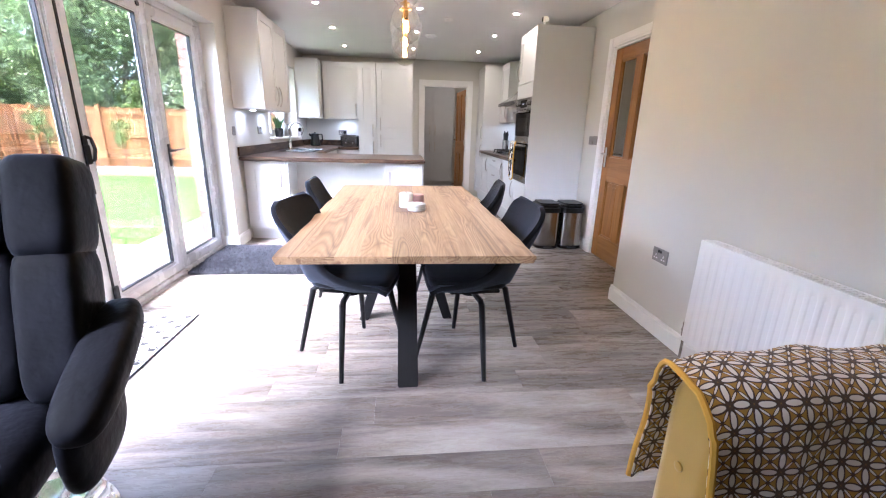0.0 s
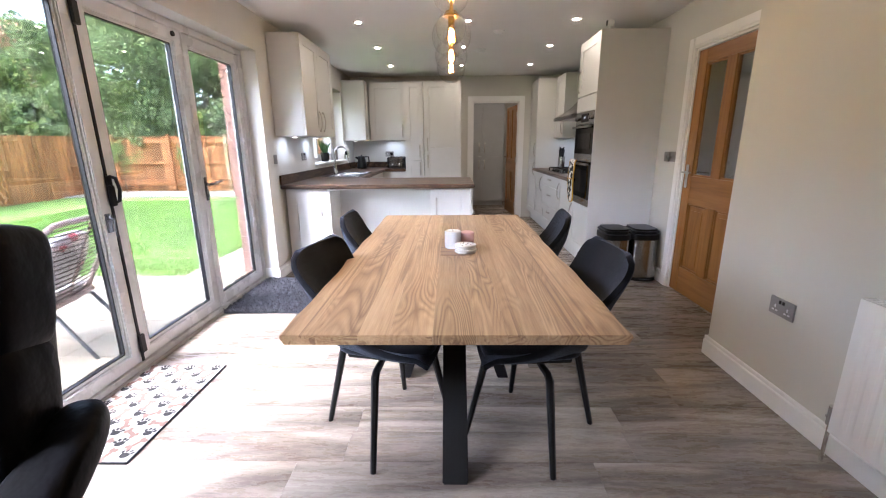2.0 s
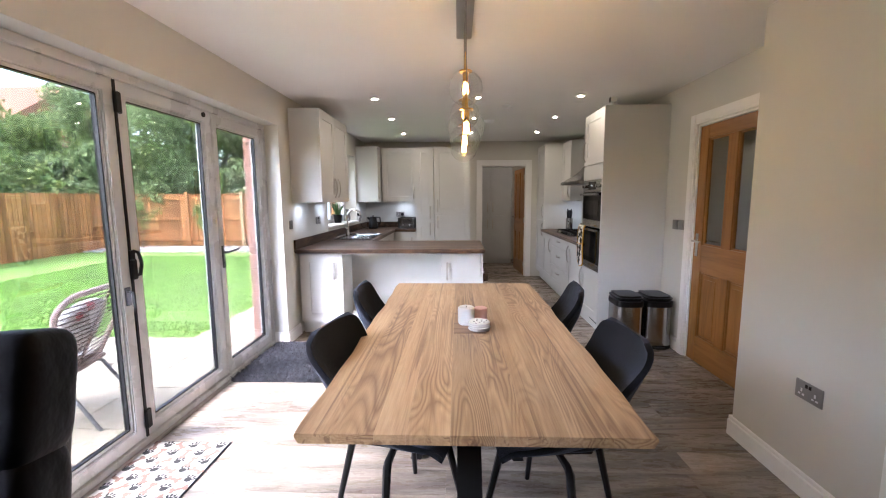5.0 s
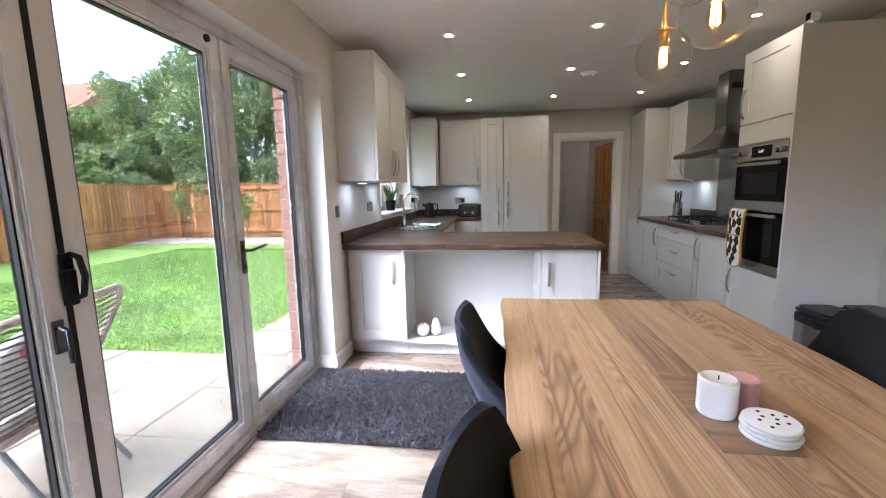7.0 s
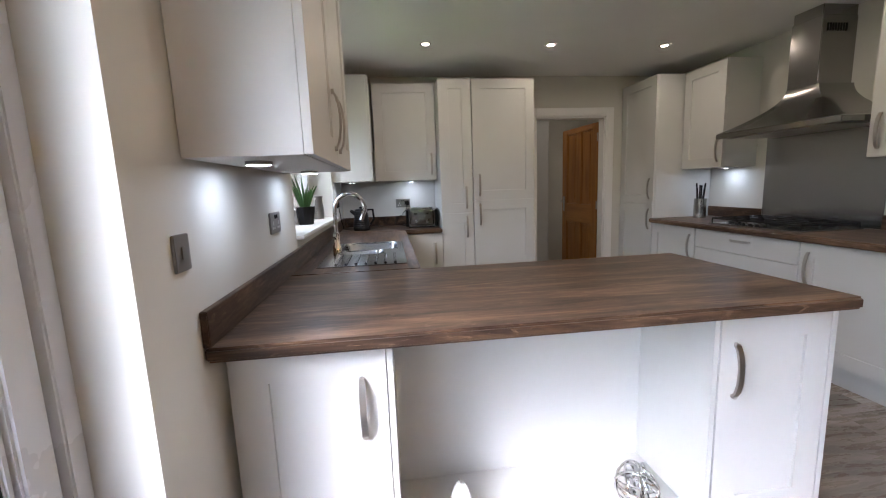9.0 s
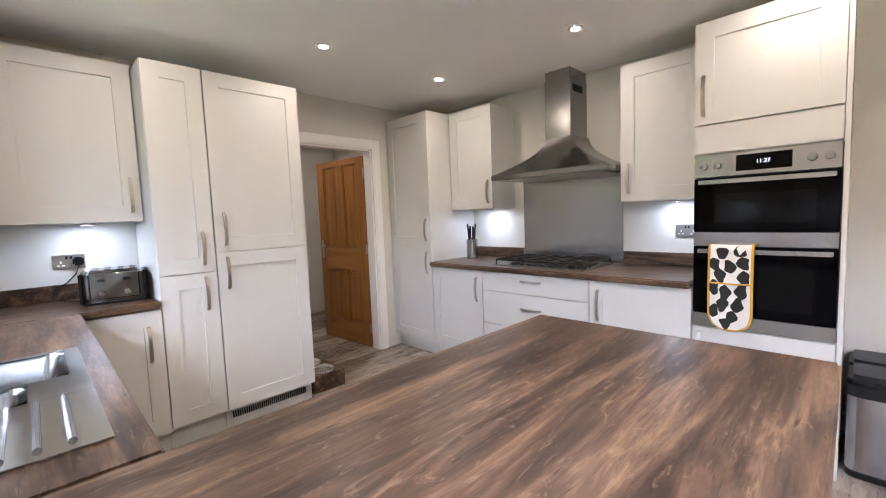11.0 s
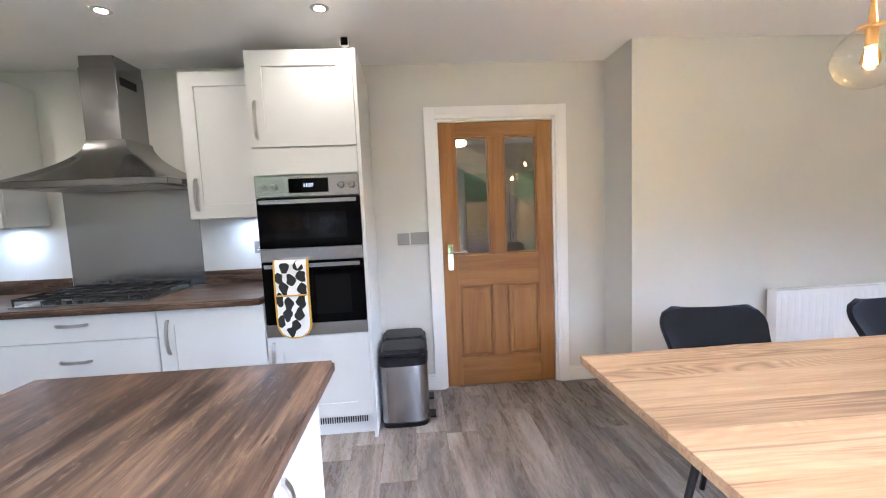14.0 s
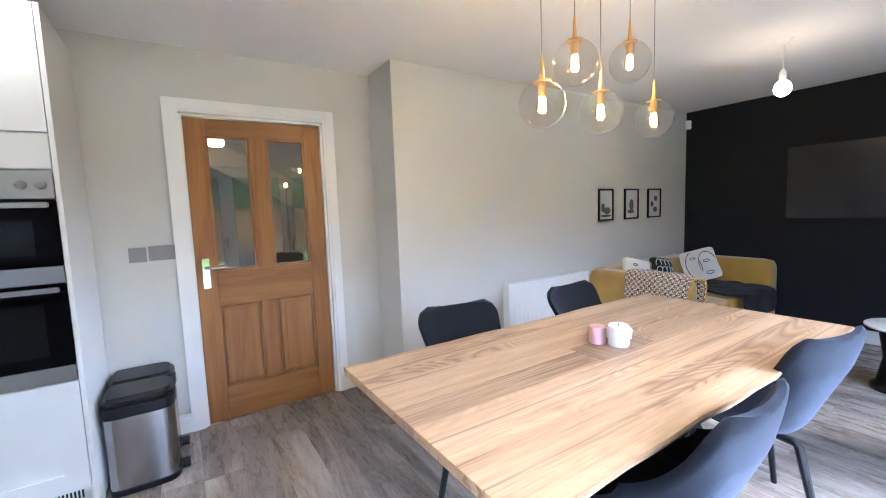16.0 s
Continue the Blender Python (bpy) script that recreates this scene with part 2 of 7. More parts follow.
WORK, WORK_Y = laminate("dark_walnut_laminate", "X"), laminate("dark_walnut_laminate_turned", "Y")
def table_oak():
    """Oiled oak staves: straight pores, wavy cathedral figure in patches, a few brown heart streaks."""
    m, nodes, links, bsdf = material("oiled_oak")
    info, co = nodes.new("ShaderNodeObjectInfo"), nodes.new("ShaderNodeTexCoord")
    off = nodes.new("ShaderNodeVectorMath")
    off.operation = "MULTIPLY_ADD"
    links.new(info.outputs["Random"], off.inputs[0])
    off.inputs[1].default_value = (37.0, 53.0, 17.0)
    links.new(co.outputs["Object"], off.inputs[2])
    def noise(across, lengthways, detail, rough, distort=0.0):
        mp = nodes.new("ShaderNodeMapping")
        mp.inputs["Scale"].default_value = (across, lengthways, across)
        links.new(off.outputs[0], mp.inputs[0])
        n = node(nodes, "ShaderNodeTexNoise", Scale=1.0, Detail=detail, Roughness=rough, Distortion=distort)
        links.new(mp.outputs[0], n.inputs["Vector"])
        return n.outputs[0]
    def op(kind, one, two):
        n = nodes.new("ShaderNodeMath")
        n.operation = kind
        for i, v in enumerate((one, two)):
            if isinstance(v, float):
                n.inputs[i].default_value = v
            else:
                links.new(v, n.inputs[i])
        return n.outputs[0]
    def span(v, lo, hi, a, b):
        n = nodes.new("ShaderNodeMapRange")
        for i, q in enumerate((lo, hi, a, b)):
            n.inputs[i + 1].default_value = q
        links.new(v, n.inputs[0])
        return n.outputs[0]
    rings = op("PINGPONG", op("MULTIPLY", noise(6.5, 0.85, 2.0, 0.40, 0.5), 54.0), 1.0)
    edge = op("POWER", rings, 1.3)
    patch = span(noise(4.5, 0.9, 1.0, 0.5), 0.44, 0.57, 0.16, 1.0)
    pores = noise(150.0, 5.0, 5.0, 0.7)
    band = noise(16.0, 0.5, 3.0, 0.55, 0.3)
    tone = op("ADD", op("MULTIPLY", band, 0.55), op("MULTIPLY", pores, 0.45))
    r = ramp(nodes, [(0.30, (0.27, 0.155, 0.072)), (0.48, (0.40, 0.258, 0.135)), (0.68, (0.53, 0.37, 0.21))])
    links.new(tone, r.inputs[0])
    def blend(factor, one, color):
        mix = nodes.new("ShaderNodeMix")
        mix.data_type = "RGBA"
        links.new(factor, mix.inputs[0])
        links.new(one, mix.inputs[6])
        mix.inputs[7].default_value = (*color, 1)
        return mix.outputs[2]
    color = blend(op("MULTIPLY", op("MULTIPLY", edge, patch), 0.74), r.outputs[0], (0.145, 0.070, 0.029))
    heart = op("MULTIPLY", span(noise(34.0, 0.6, 3.0, 0.55, 0.6), 0.57, 0.66, 0.0, 0.85), span(pores, 0.3, 0.6, 0.5, 1.0))
    color = blend(heart, color, (0.15, 0.078, 0.038))
    hsv = node(nodes, "ShaderNodeHueSaturation")
    links.new(span(info.outputs["Random"], 0.0, 1.0, 0.80, 1.14), hsv.inputs["Value"])
    links.new(color, hsv.inputs["Color"])
    links.new(hsv.outputs[0], bsdf.inputs["Base Color"])
    links.new(span(pores, 0.0, 1.0, 0.50, 0.34), bsdf.inputs["Roughness"])
    b = node(nodes, "ShaderNodeBump", Strength=0.08, Distance=0.003)
    links.new(pores, b.inputs["Height"])
    links.new(b.outputs[0], bsdf.inputs["Normal"])
    return m


TABLE = table_oak()
TABLE_D = wood("oak_inlay", (0.11, 0.060, 0.028), (0.20, 0.115, 0.055), (0.27, 0.165, 0.085), "X", 0.4, 0.8, 0.05, 0.1)
DOOR = wood("varnished_oak", (0.165, 0.066, 0.015), (0.275, 0.120, 0.026), (0.35, 0.165, 0.042), "Z", 0.34, 0.6, 0.06, 0.08, rings=0.3, stops=(0.15, 0.5, 0.85), stretch=16, figure=0.3)
BLACK = plain("black_powder_coat", (0.0035, 0.0035, 0.004), 0.42, vary=0.2, bump=0.03, bump_scale=400, spec=0.3)
PLASTIC = plain("black_plastic", (0.0045, 0.0045, 0.005), 0.36, vary=0.2, bump=0.02, spec=0.25)
FABRIC = plain("charcoal_velvet", (0.0055, 0.0058, 0.0075), 0.7, vary=0.3, scale=9, bump=0.2, bump_scale=500, sheen=0.17, spec=0.15)
# cool window light on the chair backs, put into the sheen as blue
FABRIC.node_tree.nodes["Principled BSDF"].inputs["Sheen Tint"].default_value = (0.6, 0.72, 1.0, 1)
FAUX = plain("charcoal_faux_leather", (0.008, 0.008, 0.008), 0.42, vary=0.25, scale=10, bump=0.12, bump_scale=300, spec=0.35)
HIDE = plain("black_nubuck", (0.0030, 0.0034, 0.0052), 0.5, vary=0.6, scale=7, bump=0.6, bump_scale=14, spec=0.08)
VELVET = plain("mustard_velvet", (0.40, 0.235, 0.022), 0.6, vary=0.14, scale=4, bump=0.08, bump_scale=300, sheen=0.5)
STEEL = brushed("brushed_steel", (0.47, 0.465, 0.455), 0.22, (40, 1, 40))
STEEL_H = brushed("brushed_hood_steel", (0.29, 0.285, 0.275), 0.22, (40, 1, 40))
SPLASH = brushed("brushed_splashback_steel", (0.36, 0.36, 0.355), 0.24, (1, 60, 1))
SPLASH.node_tree.nodes["Bump"].inputs["Strength"].default_value = 0.22
SPLASH.node_tree.nodes["Principled BSDF"].inputs["Anisotropic"].default_value = 0.85
flow = SPLASH.node_tree.nodes.new("ShaderNodeCombineXYZ")
flow.inputs[1].default_value = 1.0
SPLASH.node_tree.links.new(flow.outputs[0], SPLASH.node_tree.nodes["Principled BSDF"].inputs["Tangent"])
STEEL_V = brushed("brushed_steel_upright", (0.36, 0.355, 0.345), 0.20, (40, 40, 1))
NICKEL = plain("satin_nickel", (0.46, 0.44, 0.41), 0.3, 1.0, vary=0.06, bump=0.0)
CHROME = plain("chrome", (0.78, 0.78, 0.78), 0.08, 1.0, vary=0.03, bump=0.0)
BRASS = plain("brushed_brass", (0.72, 0.46, 0.16), 0.28, 1.0, vary=0.08, bump=0.0)
# grey tint is put in to dim the bright garden seen from indoors
PANE = glass("view_dimming_glass", (0.37, 0.38, 0.375))
CLEAR = glass("clear_door_glass", (0.84, 0.86, 0.86), base=0.18)
GLOBE = glass("clear_globe_glass", (0.96, 0.955, 0.94), base=0.09)
AMBER = glass("amber_bulb_glass", (1.0, 0.78, 0.42), base=0.06)
GUNMETAL = plain("dark_polished_metal", (0.16, 0.16, 0.17), 0.25, 1.0, vary=0.06, bump=0.0)
OVEN_GLASS = plain("black_oven_glass", (0.0007, 0.0007, 0.0009), 0.07, vary=0.1, bump=0.0, spec=0.10)
SCREEN = plain("black_screen", (0.0018, 0.0018, 0.002), 0.10, vary=0.1, bump=0.0, spec=0.2)
WHITE = plain("white_ceramic", (0.80, 0.80, 0.79), 0.25, vary=0.02, bump=0.0)
PINK = plain("pink_wax", (0.68, 0.42, 0.40), 0.5, vary=0.04, bump=0.0)
SLATE = plain("grey_socket_metal", (0.28, 0.27, 0.26), 0.38, 0.8, vary=0.05, bump=0.0)
LEAF = plain("house_plant_leaf", (0.05, 0.12, 0.035), 0.45, vary=0.3, bump=0.0)
RUG = plain("charcoal_shag", (0.048, 0.050, 0.061), 0.95, vary=0.4, scale=30, bump=0.0)
PAPER = plain("print_paper", (0.60, 0.60, 0.60), 0.7, vary=0.05, bump=0.0)
DOWN_GLOW = glow("downlight_glow", (1.0, 0.80, 0.56), DOWN)
BULB_GLOW = glow("filament_glow", (1.0, 0.58, 0.18), BULB)
ROOM_GLOW = glow("bulb_glow", (1.0, 0.68, 0.38), 1.9)
LED_GLOW = glow("cabinet_led_glow", (0.86, 0.93, 1.0), LED)

# ---- mesh helpers ----
def thing(name, label, category, at=(0, 0, 0), group="", kind=""):
    """An Empty at the thing's base; its parts are written in world coordinates."""
    ob = new(name)
    ob.empty_display_size = 0.1
    ob.location = at
    return tagged(ob, label, category, group, kind)


def finish(name, bm, mat, smooth=True, bevel=0.0, seg=2, angle=40):
    bm.normal_update()
    if bevel:
        bmesh.ops.bevel(bm, geom=[e for e in bm.edges if len(e.link_faces) == 2 and e.calc_face_angle(0) > 0.5], offset=bevel, segments=seg, affect="EDGES", clamp_overlap=True)
        bm.normal_update()
    for e in bm.edges:
        e.smooth = len(e.link_faces) == 2 and e.calc_face_angle(0) < radians(angle)
    for f in bm.faces:
        f.smooth = smooth
    me = bpy.data.meshes.new(name)
    bm.to_mesh(me)
    bm.free()
    for one in mat if isinstance(mat, (list, tuple)) else (mat,):
        me.materials.append(one)
    return me


def lone(name, bm, mat, label="", category="", group="", kind="", **how):
    return tagged(new(name, finish(name, bm, mat, **how)), label, category, group, kind)


def under(ob, parent):
    ob.parent = parent
    top = parent
    while top.parent:
        top = top.parent
    ob.matrix_parent_inverse = Matrix.Translation(top.location).inverted() if parent == top else Matrix()
    return ob


def part(name, bm, mat, parent, label="", **how):
    ob = under(new(name, finish(name, bm, mat, **how)), parent)
    return tagged(ob, label)


def part_me(name, me, parent, label="", at=None):
    ob = under(new(name, me), parent)
    if at is not None:
        ob.matrix_basis = at
    return tagged(ob, label)


def box(bm, x0, y0, z0, x1, y1, z1, mi=0):
    vs = [bm.verts.new(p) for p in ((x0, y0, z0), (x1, y0, z0), (x1, y1, z0), (x0, y1, z0), (x0, y0, z1), (x1, y0, z1), (x1, y1, z1), (x0, y1, z1))]
    for q in ((3, 2, 1, 0), (4, 5, 6, 7), (0, 1, 5, 4), (1, 2, 6, 5), (2, 3, 7, 6), (3, 0, 4, 7)):
        bm.faces.new([vs[i] for i in q]).material_index = mi
    return bm


def boxes(*rows):
    bm = bmesh.new()
    for row in rows:
        lo = [min(row[i], row[i + 3]) for i in range(3)]
        hi = [max(row[i], row[i + 3]) for i in range(3)]
        box(bm, *lo, *hi)
    return bm


def tube(bm, points, radius, sides=10, cap=True, flat=1.0):
    """A rod along points; radius is one number or one for each point."""
    pts = [Vector(p) for p in points]
    radii = radius if isinstance(radius, (list, tuple)) else [radius] * len(pts)
    rings = []
    side = None
    for i, p in enumerate(pts):
        d = (pts[min(i + 1, len(pts) - 1)] - pts[max(i - 1, 0)]).normalized()
        if side is None:
            side = d.orthogonal().normalized()
        side = (side - d * side.dot(d)).normalized()
        other = d.cross(side)
        rings.append([bm.verts.new(p + (side * math.cos(a) + other * math.sin(a) * flat) * radii[i]) for a in (2 * math.pi * k / sides for k in range(sides))])
    for a, b in zip(rings, rings[1:]):
        for k in range(sides):
            bm.faces.new((a[k], a[(k + 1) % sides], b[(k + 1) % sides], b[k]))
    if cap:
        bm.faces.new(rings[0][::-1])
        bm.faces.new(rings[-1])
    return bm


def lathe(bm, x, y, profile, sides=24, mi=0):
    """A turned body from (radius, z) rows, bottom to top; closes at radius 0."""
    rings = []
    for r, z in profile:
        if r < 1e-5:
            rings.append([bm.verts.new((x, y, z))])
        else:
            rings.append([bm.verts.new((x + r * math.cos(2 * math.pi * k / sides), y + r * math.sin(2 * math.pi * k / sides), z)) for k in range(sides)])
    for a, b in zip(rings, rings[1:]):
        for k in range(sides):
            j = (k + 1) % sides
            if len(a) == 1 and len(b) > 1:
                f = bm.faces.new((a[0], b[j], b[k]))
            elif len(b) == 1 and len(a) > 1:
                f = bm.faces.new((a[k], a[j], b[0]))
            elif len(a) > 1:
                f = bm.faces.new((a[k], a[j], b[j], b[k]))
            f.material_index = mi
    return bm


def ball(x, y, z, r, squash=1.0, n=12, sides=24):
    return lathe(bmesh.new(), x, y, [(r * math.sin(math.pi * i / n), z - r * squash * math.cos(math.pi * i / n)) for i in range(n + 1)], sides)


def sheet(fn, nu, nv):
    """A grid of faces over fn(u, v), both 0 to 1."""
    bm = bmesh.new()
    g = [[bm.verts.new(fn(i / nu, j / nv)) for j in range(nv + 1)] for i in range(nu + 1)]
    for i in range(nu):
        for j in range(nv):
            bm.faces.new((g[i][j], g[i + 1][j], g[i + 1][j + 1], g[i][j + 1]))
    return bm


def padded(fn, nu, nv, depth, shape=None):
    """A closed pad: the sheet fn and the same sheet moved by depth along its normal (thinner where shape(u, v) is below 1)."""
    bm = bmesh.new()
    pts = np.array([[fn(i / nu, j / nv) for j in range(nv + 1)] for i in range(nu + 1)])
    nor = np.cross(np.gradient(pts, axis=0), np.gradient(pts, axis=1))
    nor /= np.linalg.norm(nor, axis=2, keepdims=True) + 1e-9
    k = np.array([[shape(i / nu, j / nv) if shape else 1.0 for j in range(nv + 1)] for i in range(nu + 1)])[..., None]
    two = [[[bm.verts.new(q) for q in row] for row in grid] for grid in (pts, pts + nor * depth * k)]
    for s, g in enumerate(two):
        for i in range(nu):
            for j in range(nv):
                f = (g[i][j], g[i + 1][j], g[i + 1][j + 1], g[i][j + 1])
                bm.faces.new(f if s else f[::-1])
    a, b = two
    rim = [(i, 0) for i in range(nu)] + [(nu, j) for j in range(nv)] + [(i, nv) for i in range(nu, 0, -1)] + [(0, j) for j in range(nv, 0, -1)]
    for p, q in zip(rim, rim[1:] + rim[:1]):
        bm.faces.new((a[p[0]][p[1]], a[q[0]][q[1]], b[q[0]][q[1]], b[p[0]][p[1]]))
    bmesh.ops.recalc_face_normals(bm, faces=bm.faces[:])
    return bm


def cushion(bm, lo, hi, puff=0.06, n=8, power=4.0):
    """A padded block: a box whose faces swell outwards."""
    c = [(a + b) / 2 for a, b in zip(lo, hi)]
    h = [(b - a) / 2 for a, b in zip(lo, hi)]
    made = bmesh.ops.create_cube(bm, size=2.0)["verts"]
    bmesh.ops.subdivide_edges(bm, edges=list({e for v in made for e in v.link_edges}), cuts=n, use_grid_fill=True)
    for v in bm.verts:
        if v.tag:
            continue
        p = Vector(v.co)
        k = (abs(p.x) ** power + abs(p.y) ** power + abs(p.z) ** power) ** (1 / power)
        q = p / k * (1 + 0.0)
        v.co = Vector((c[0] + q.x * h[0], c[1] + q.y * h[1], c[2] + q.z * h[2] + puff * (1 - q.x * q.x) * (1 - q.y * q.y) * (1 if q.z > 0 else 0)))
        v.tag = True
    return bm

# ---- structure ----
XL, XR, XJ, YN, YF, ZC = -1.16, 2.48, 2.093, -0.23, 8.62, 2.372
B0, B1, BT = 0.94, 5.10, 2.066
W0, W1, WB, WT = 6.45, 7.93, 1.03, 2.06

lone("wall_left", boxes((-1.42, YN, 0, XL, B0, ZC), (-1.42, B0, BT, XL, B1, ZC), (-1.42, B1, 0, XL, W0, ZC), (-1.42, W0, 0, XL, W1, WB), (-1.42, W0, WT, XL, W1, ZC), (-1.42, W1, 0, XL, YF, ZC)), WALL, "smooth greige painted wall with openings to the garden", "wall", kind="structure", smooth=False)
lone("wall_right", boxes((XR, 3.63, 0, 2.60, 4.005, ZC), (XR, 4.005, 1.99, 2.60, 4.875, ZC), (XR, 4.875, 0, 2.60, YF, ZC)), WALL, "smooth greige painted wall round the oak door", "wall", kind="structure", smooth=False)
lone("wall_jog", boxes((XJ, YN, 0, 2.60, 3.63, ZC)), WALL, "smooth greige painted wall that steps into the room", "wall", kind="structure", smooth=False)
lone("wall_far", boxes((-1.42, YF, 0, 0.90, 8.72, ZC), (0.90, YF, 1.96, 1.68, 8.72, ZC), (1.68, YF, 0, 2.60, 8.72, ZC)), WALL, "smooth greige painted wall with a doorway to the utility room", "wall", kind="structure", smooth=False)
lone("wall_near", boxes((-1.42, YN - 0.12, 0, 2.60, YN, ZC)), DARK, "matt charcoal black painted feature wall", "wall", kind="structure", smooth=False)
lone("ceiling", boxes((-1.42, YN - 0.12, ZC, 2.60, 8.72, ZC + 0.2)), CEIL, "flat white painted ceiling", "ceiling", kind="structure", smooth=False)
lone("ceiling_hall", boxes((0.2, 8.72, ZC, 2.60, 10.8, ZC + 0.2), (2.60, 2.6, ZC, 4.6, 6.2, ZC + 0.2)), CEIL, "flat white painted ceiling of the adjoining rooms", "ceiling", kind="structure", smooth=False)
lone("wall_utility", boxes((0.2, 8.72, 0, 0.3, 10.8, ZC), (2.50, 8.72, 0, 2.60, 10.8, ZC), (0.3, 10.7, 0, 2.50, 10.8, ZC)), WALL, "greige painted walls of the utility room", "wall", kind="structure", smooth=False)
lone("wall_hall", boxes((2.60, 2.6, 0, 4.6, 2.7, ZC), (2.60, 6.1, 0, 4.6, 6.2, ZC), (4.5, 2.7, 0, 4.6, 6.1, ZC)), WALL, "greige painted walls of the hallway", "wall", kind="structure", smooth=False)

def skirting(rows, name):
    bm = bmesh.new()
    for x0, y0, x1, y1 in rows:
        box(bm, x0, y0, 0.0, x1, y1, 0.095)
        t = 0.006
        box(bm, x0 + (t if x1 - x0 < 0.05 and x0 > 0.5 else 0), y0 + (0 if x1 - x0 < 0.05 else 0), 0.095, x1 - (t if x1 - x0 < 0.05 and x0 < 0.5 else 0), y1, 0.118)
    return lone(name, bm, TRIM, "white moulded skirting board along the walls", "skirting board", kind="structure", bevel=0.003, smooth=False)


skirting([(XJ - 0.018, YN, XJ, 3.648), (XJ, 3.63, XR, 3.648), (XR - 0.018, 3.648, XR, 3.935), (XR - 0.018, 4.945, XR, 5.33)], "baseboard_right")
skirting([(XL, YN, XL + 0.018, B0), (XL, B1 - 0.018, XL + 0.018, 5.40), (-1.29, B1 - 0.018, XL, B1)], "baseboard_left")
skirting([(-1.14, YN, 2.07, YN + 0.018)], "baseboard_near")

# floor: one sheet with planks laid on it at the end of the file
lone("subfloor", boxes((-1.42, YN - 0.12, -0.12, 4.6, 10.8, -0.008)), GROUT, "dark joint bed under the floor planks", "floor", kind="structure", smooth=False)


def architrave(name, along, a0, a1, top, plane, out, label, wide=0.068):
    """White casing round a doorway: two legs and a head, moulded in two steps."""
    bm = bmesh.new()
    w, d = wide, 0.018
    for lo, hi, z0, z1 in ((a0 - w, a0, 0, top + w), (a1, a1 + w, 0, top + w), (a0, a1, top, top + w)):
        for depth, inset in ((d, 0.0), (d + 0.006, 0.018)):
            l2, h2 = lo, hi
            zz = z1
            if lo < a0 - 0.01:
                l2, h2 = lo, hi - inset
            elif hi > a1 + 0.01:
                l2, h2 = lo + inset, hi
            zb = z0 + (inset if z0 > 0 else 0)
            p, q = (plane, plane + out * depth)
            if along == "y":
                box(bm, min(p, q), l2, zb, max(p, q), h2, zz)
            else:
                box(bm, l2, min(p, q), zb, h2, max(p, q), zz)
    return lone(name, bm, TRIM, label, "door frame", kind="structure", bevel=0.002, smooth=False)


architrave("door_frame_1", "y", 4.005, 4.875, 1.99, XR, -1, "white painted architrave round the oak hall door", 0.08)
architrave("door_frame_2", "x", 0.90, 1.68, 1.96, YF, -1, "white painted architrave round the utility doorway", 0.088)
lone("trim_1", boxes((XR + 0.001, 4.0055, 0, 2.60, 4.022, 1.985), (XR + 0.001, 4.858, 0, 2.60, 4.8745, 1.985), (XR + 0.001, 4.022, 1.972, 2.60, 4.858, 1.9895)), TRIM, "white painted door lining", "door lining", kind="structure", smooth=False)
lone("trim_2", boxes((0.9005, 8.619, 0, 0.914, 8.73, 1.955), (1.666, 8.619, 0, 1.6795, 8.73, 1.955), (0.914, 8.619, 1.944, 1.666, 8.73, 1.9595)), TRIM, "white painted door lining", "door lining", kind="structure", smooth=False)

# ---- bifold doors ----
def ring(bm, along, a0, a1, z0, z1, w, d0, d1):
    """A mitred rectangular frame; along y at depth x, or along x at depth y."""
    def at(a, z, d):
        return bm.verts.new((d, a, z) if along == "y" else (a, d, z))
    quads = []
    for d in (d0, d1):
        for k in (0, w):
            quads.append([at(a0 + k, z0 + k, d), at(a1 - k, z0 + k, d), at(a1 - k, z1 - k, d), at(a0 + k, z1 - k, d)])
    o0, i0, o1, i1 = quads
    made = []
    for k in range(4):
        j = (k + 1) % 4
        for f in ((o0[k], o0[j], i0[j], i0[k]), (o1[j], o1[k], i1[k], i1[j]), (o0[j], o0[k], o1[k], o1[j]), (i0[k], i0[j], i1[j], i1[k])):
            made.append(bm.faces.new(f))
    bmesh.ops.recalc_face_normals(bm, faces=made)
    return bm


bifold = thing("door_1", "white framed glazed bifold doors, closed, looking onto the garden", "bifold door", (-1.34, 3.4, 0), kind="structure")
part("frame", ring(bmesh.new(), "y", B0 + 0.002, B1 - 0.002, 0.0, BT - 0.002, 0.045, -1.385, -1.285), UPVC, bifold, bevel=0.004)
part("threshold", boxes((-1.284, B0 + 0.01, 0.0, -1.262, B1 - 0.02, 0.016)), NICKEL, bifold, "grey metal threshold strip", bevel=0.003)
# the leaf nearest the living end is unseen, added to let in more daylight
edges = [B0 + 0.047, 1.78, 2.61, 3.445, 4.285, B1 - 0.047]
for a, b in zip(edges, edges[1:]):
    leaf = part("leaf", ring(bmesh.new(), "y", a + 0.003, b - 0.003, 0.047, BT - 0.049, 0.072, -1.37, -1.30), UPVC, bifold, bevel=0.006)
    part("glazing_bead", ring(bmesh.new(), "y", a + 0.076, b - 0.076, 0.12, BT - 0.122, 0.016, -1.35, -1.312), UPVC, leaf, bevel=0.004)
    part("seal", ring(bmesh.new(), "y", a + 0.092, b - 0.092, 0.136, BT - 0.138, 0.006, -1.345, -1.318), PLASTIC, leaf, "black rubber glazing seal")
    pane = part("pane", boxes((-1.335, a + 0.09, 0.134, -1.333, b - 0.09, BT - 0.136)), PANE, leaf, "clear glass")
    # casts no shadow, so direct daylight gets past the dimming tint
    pane.visible_shadow = False
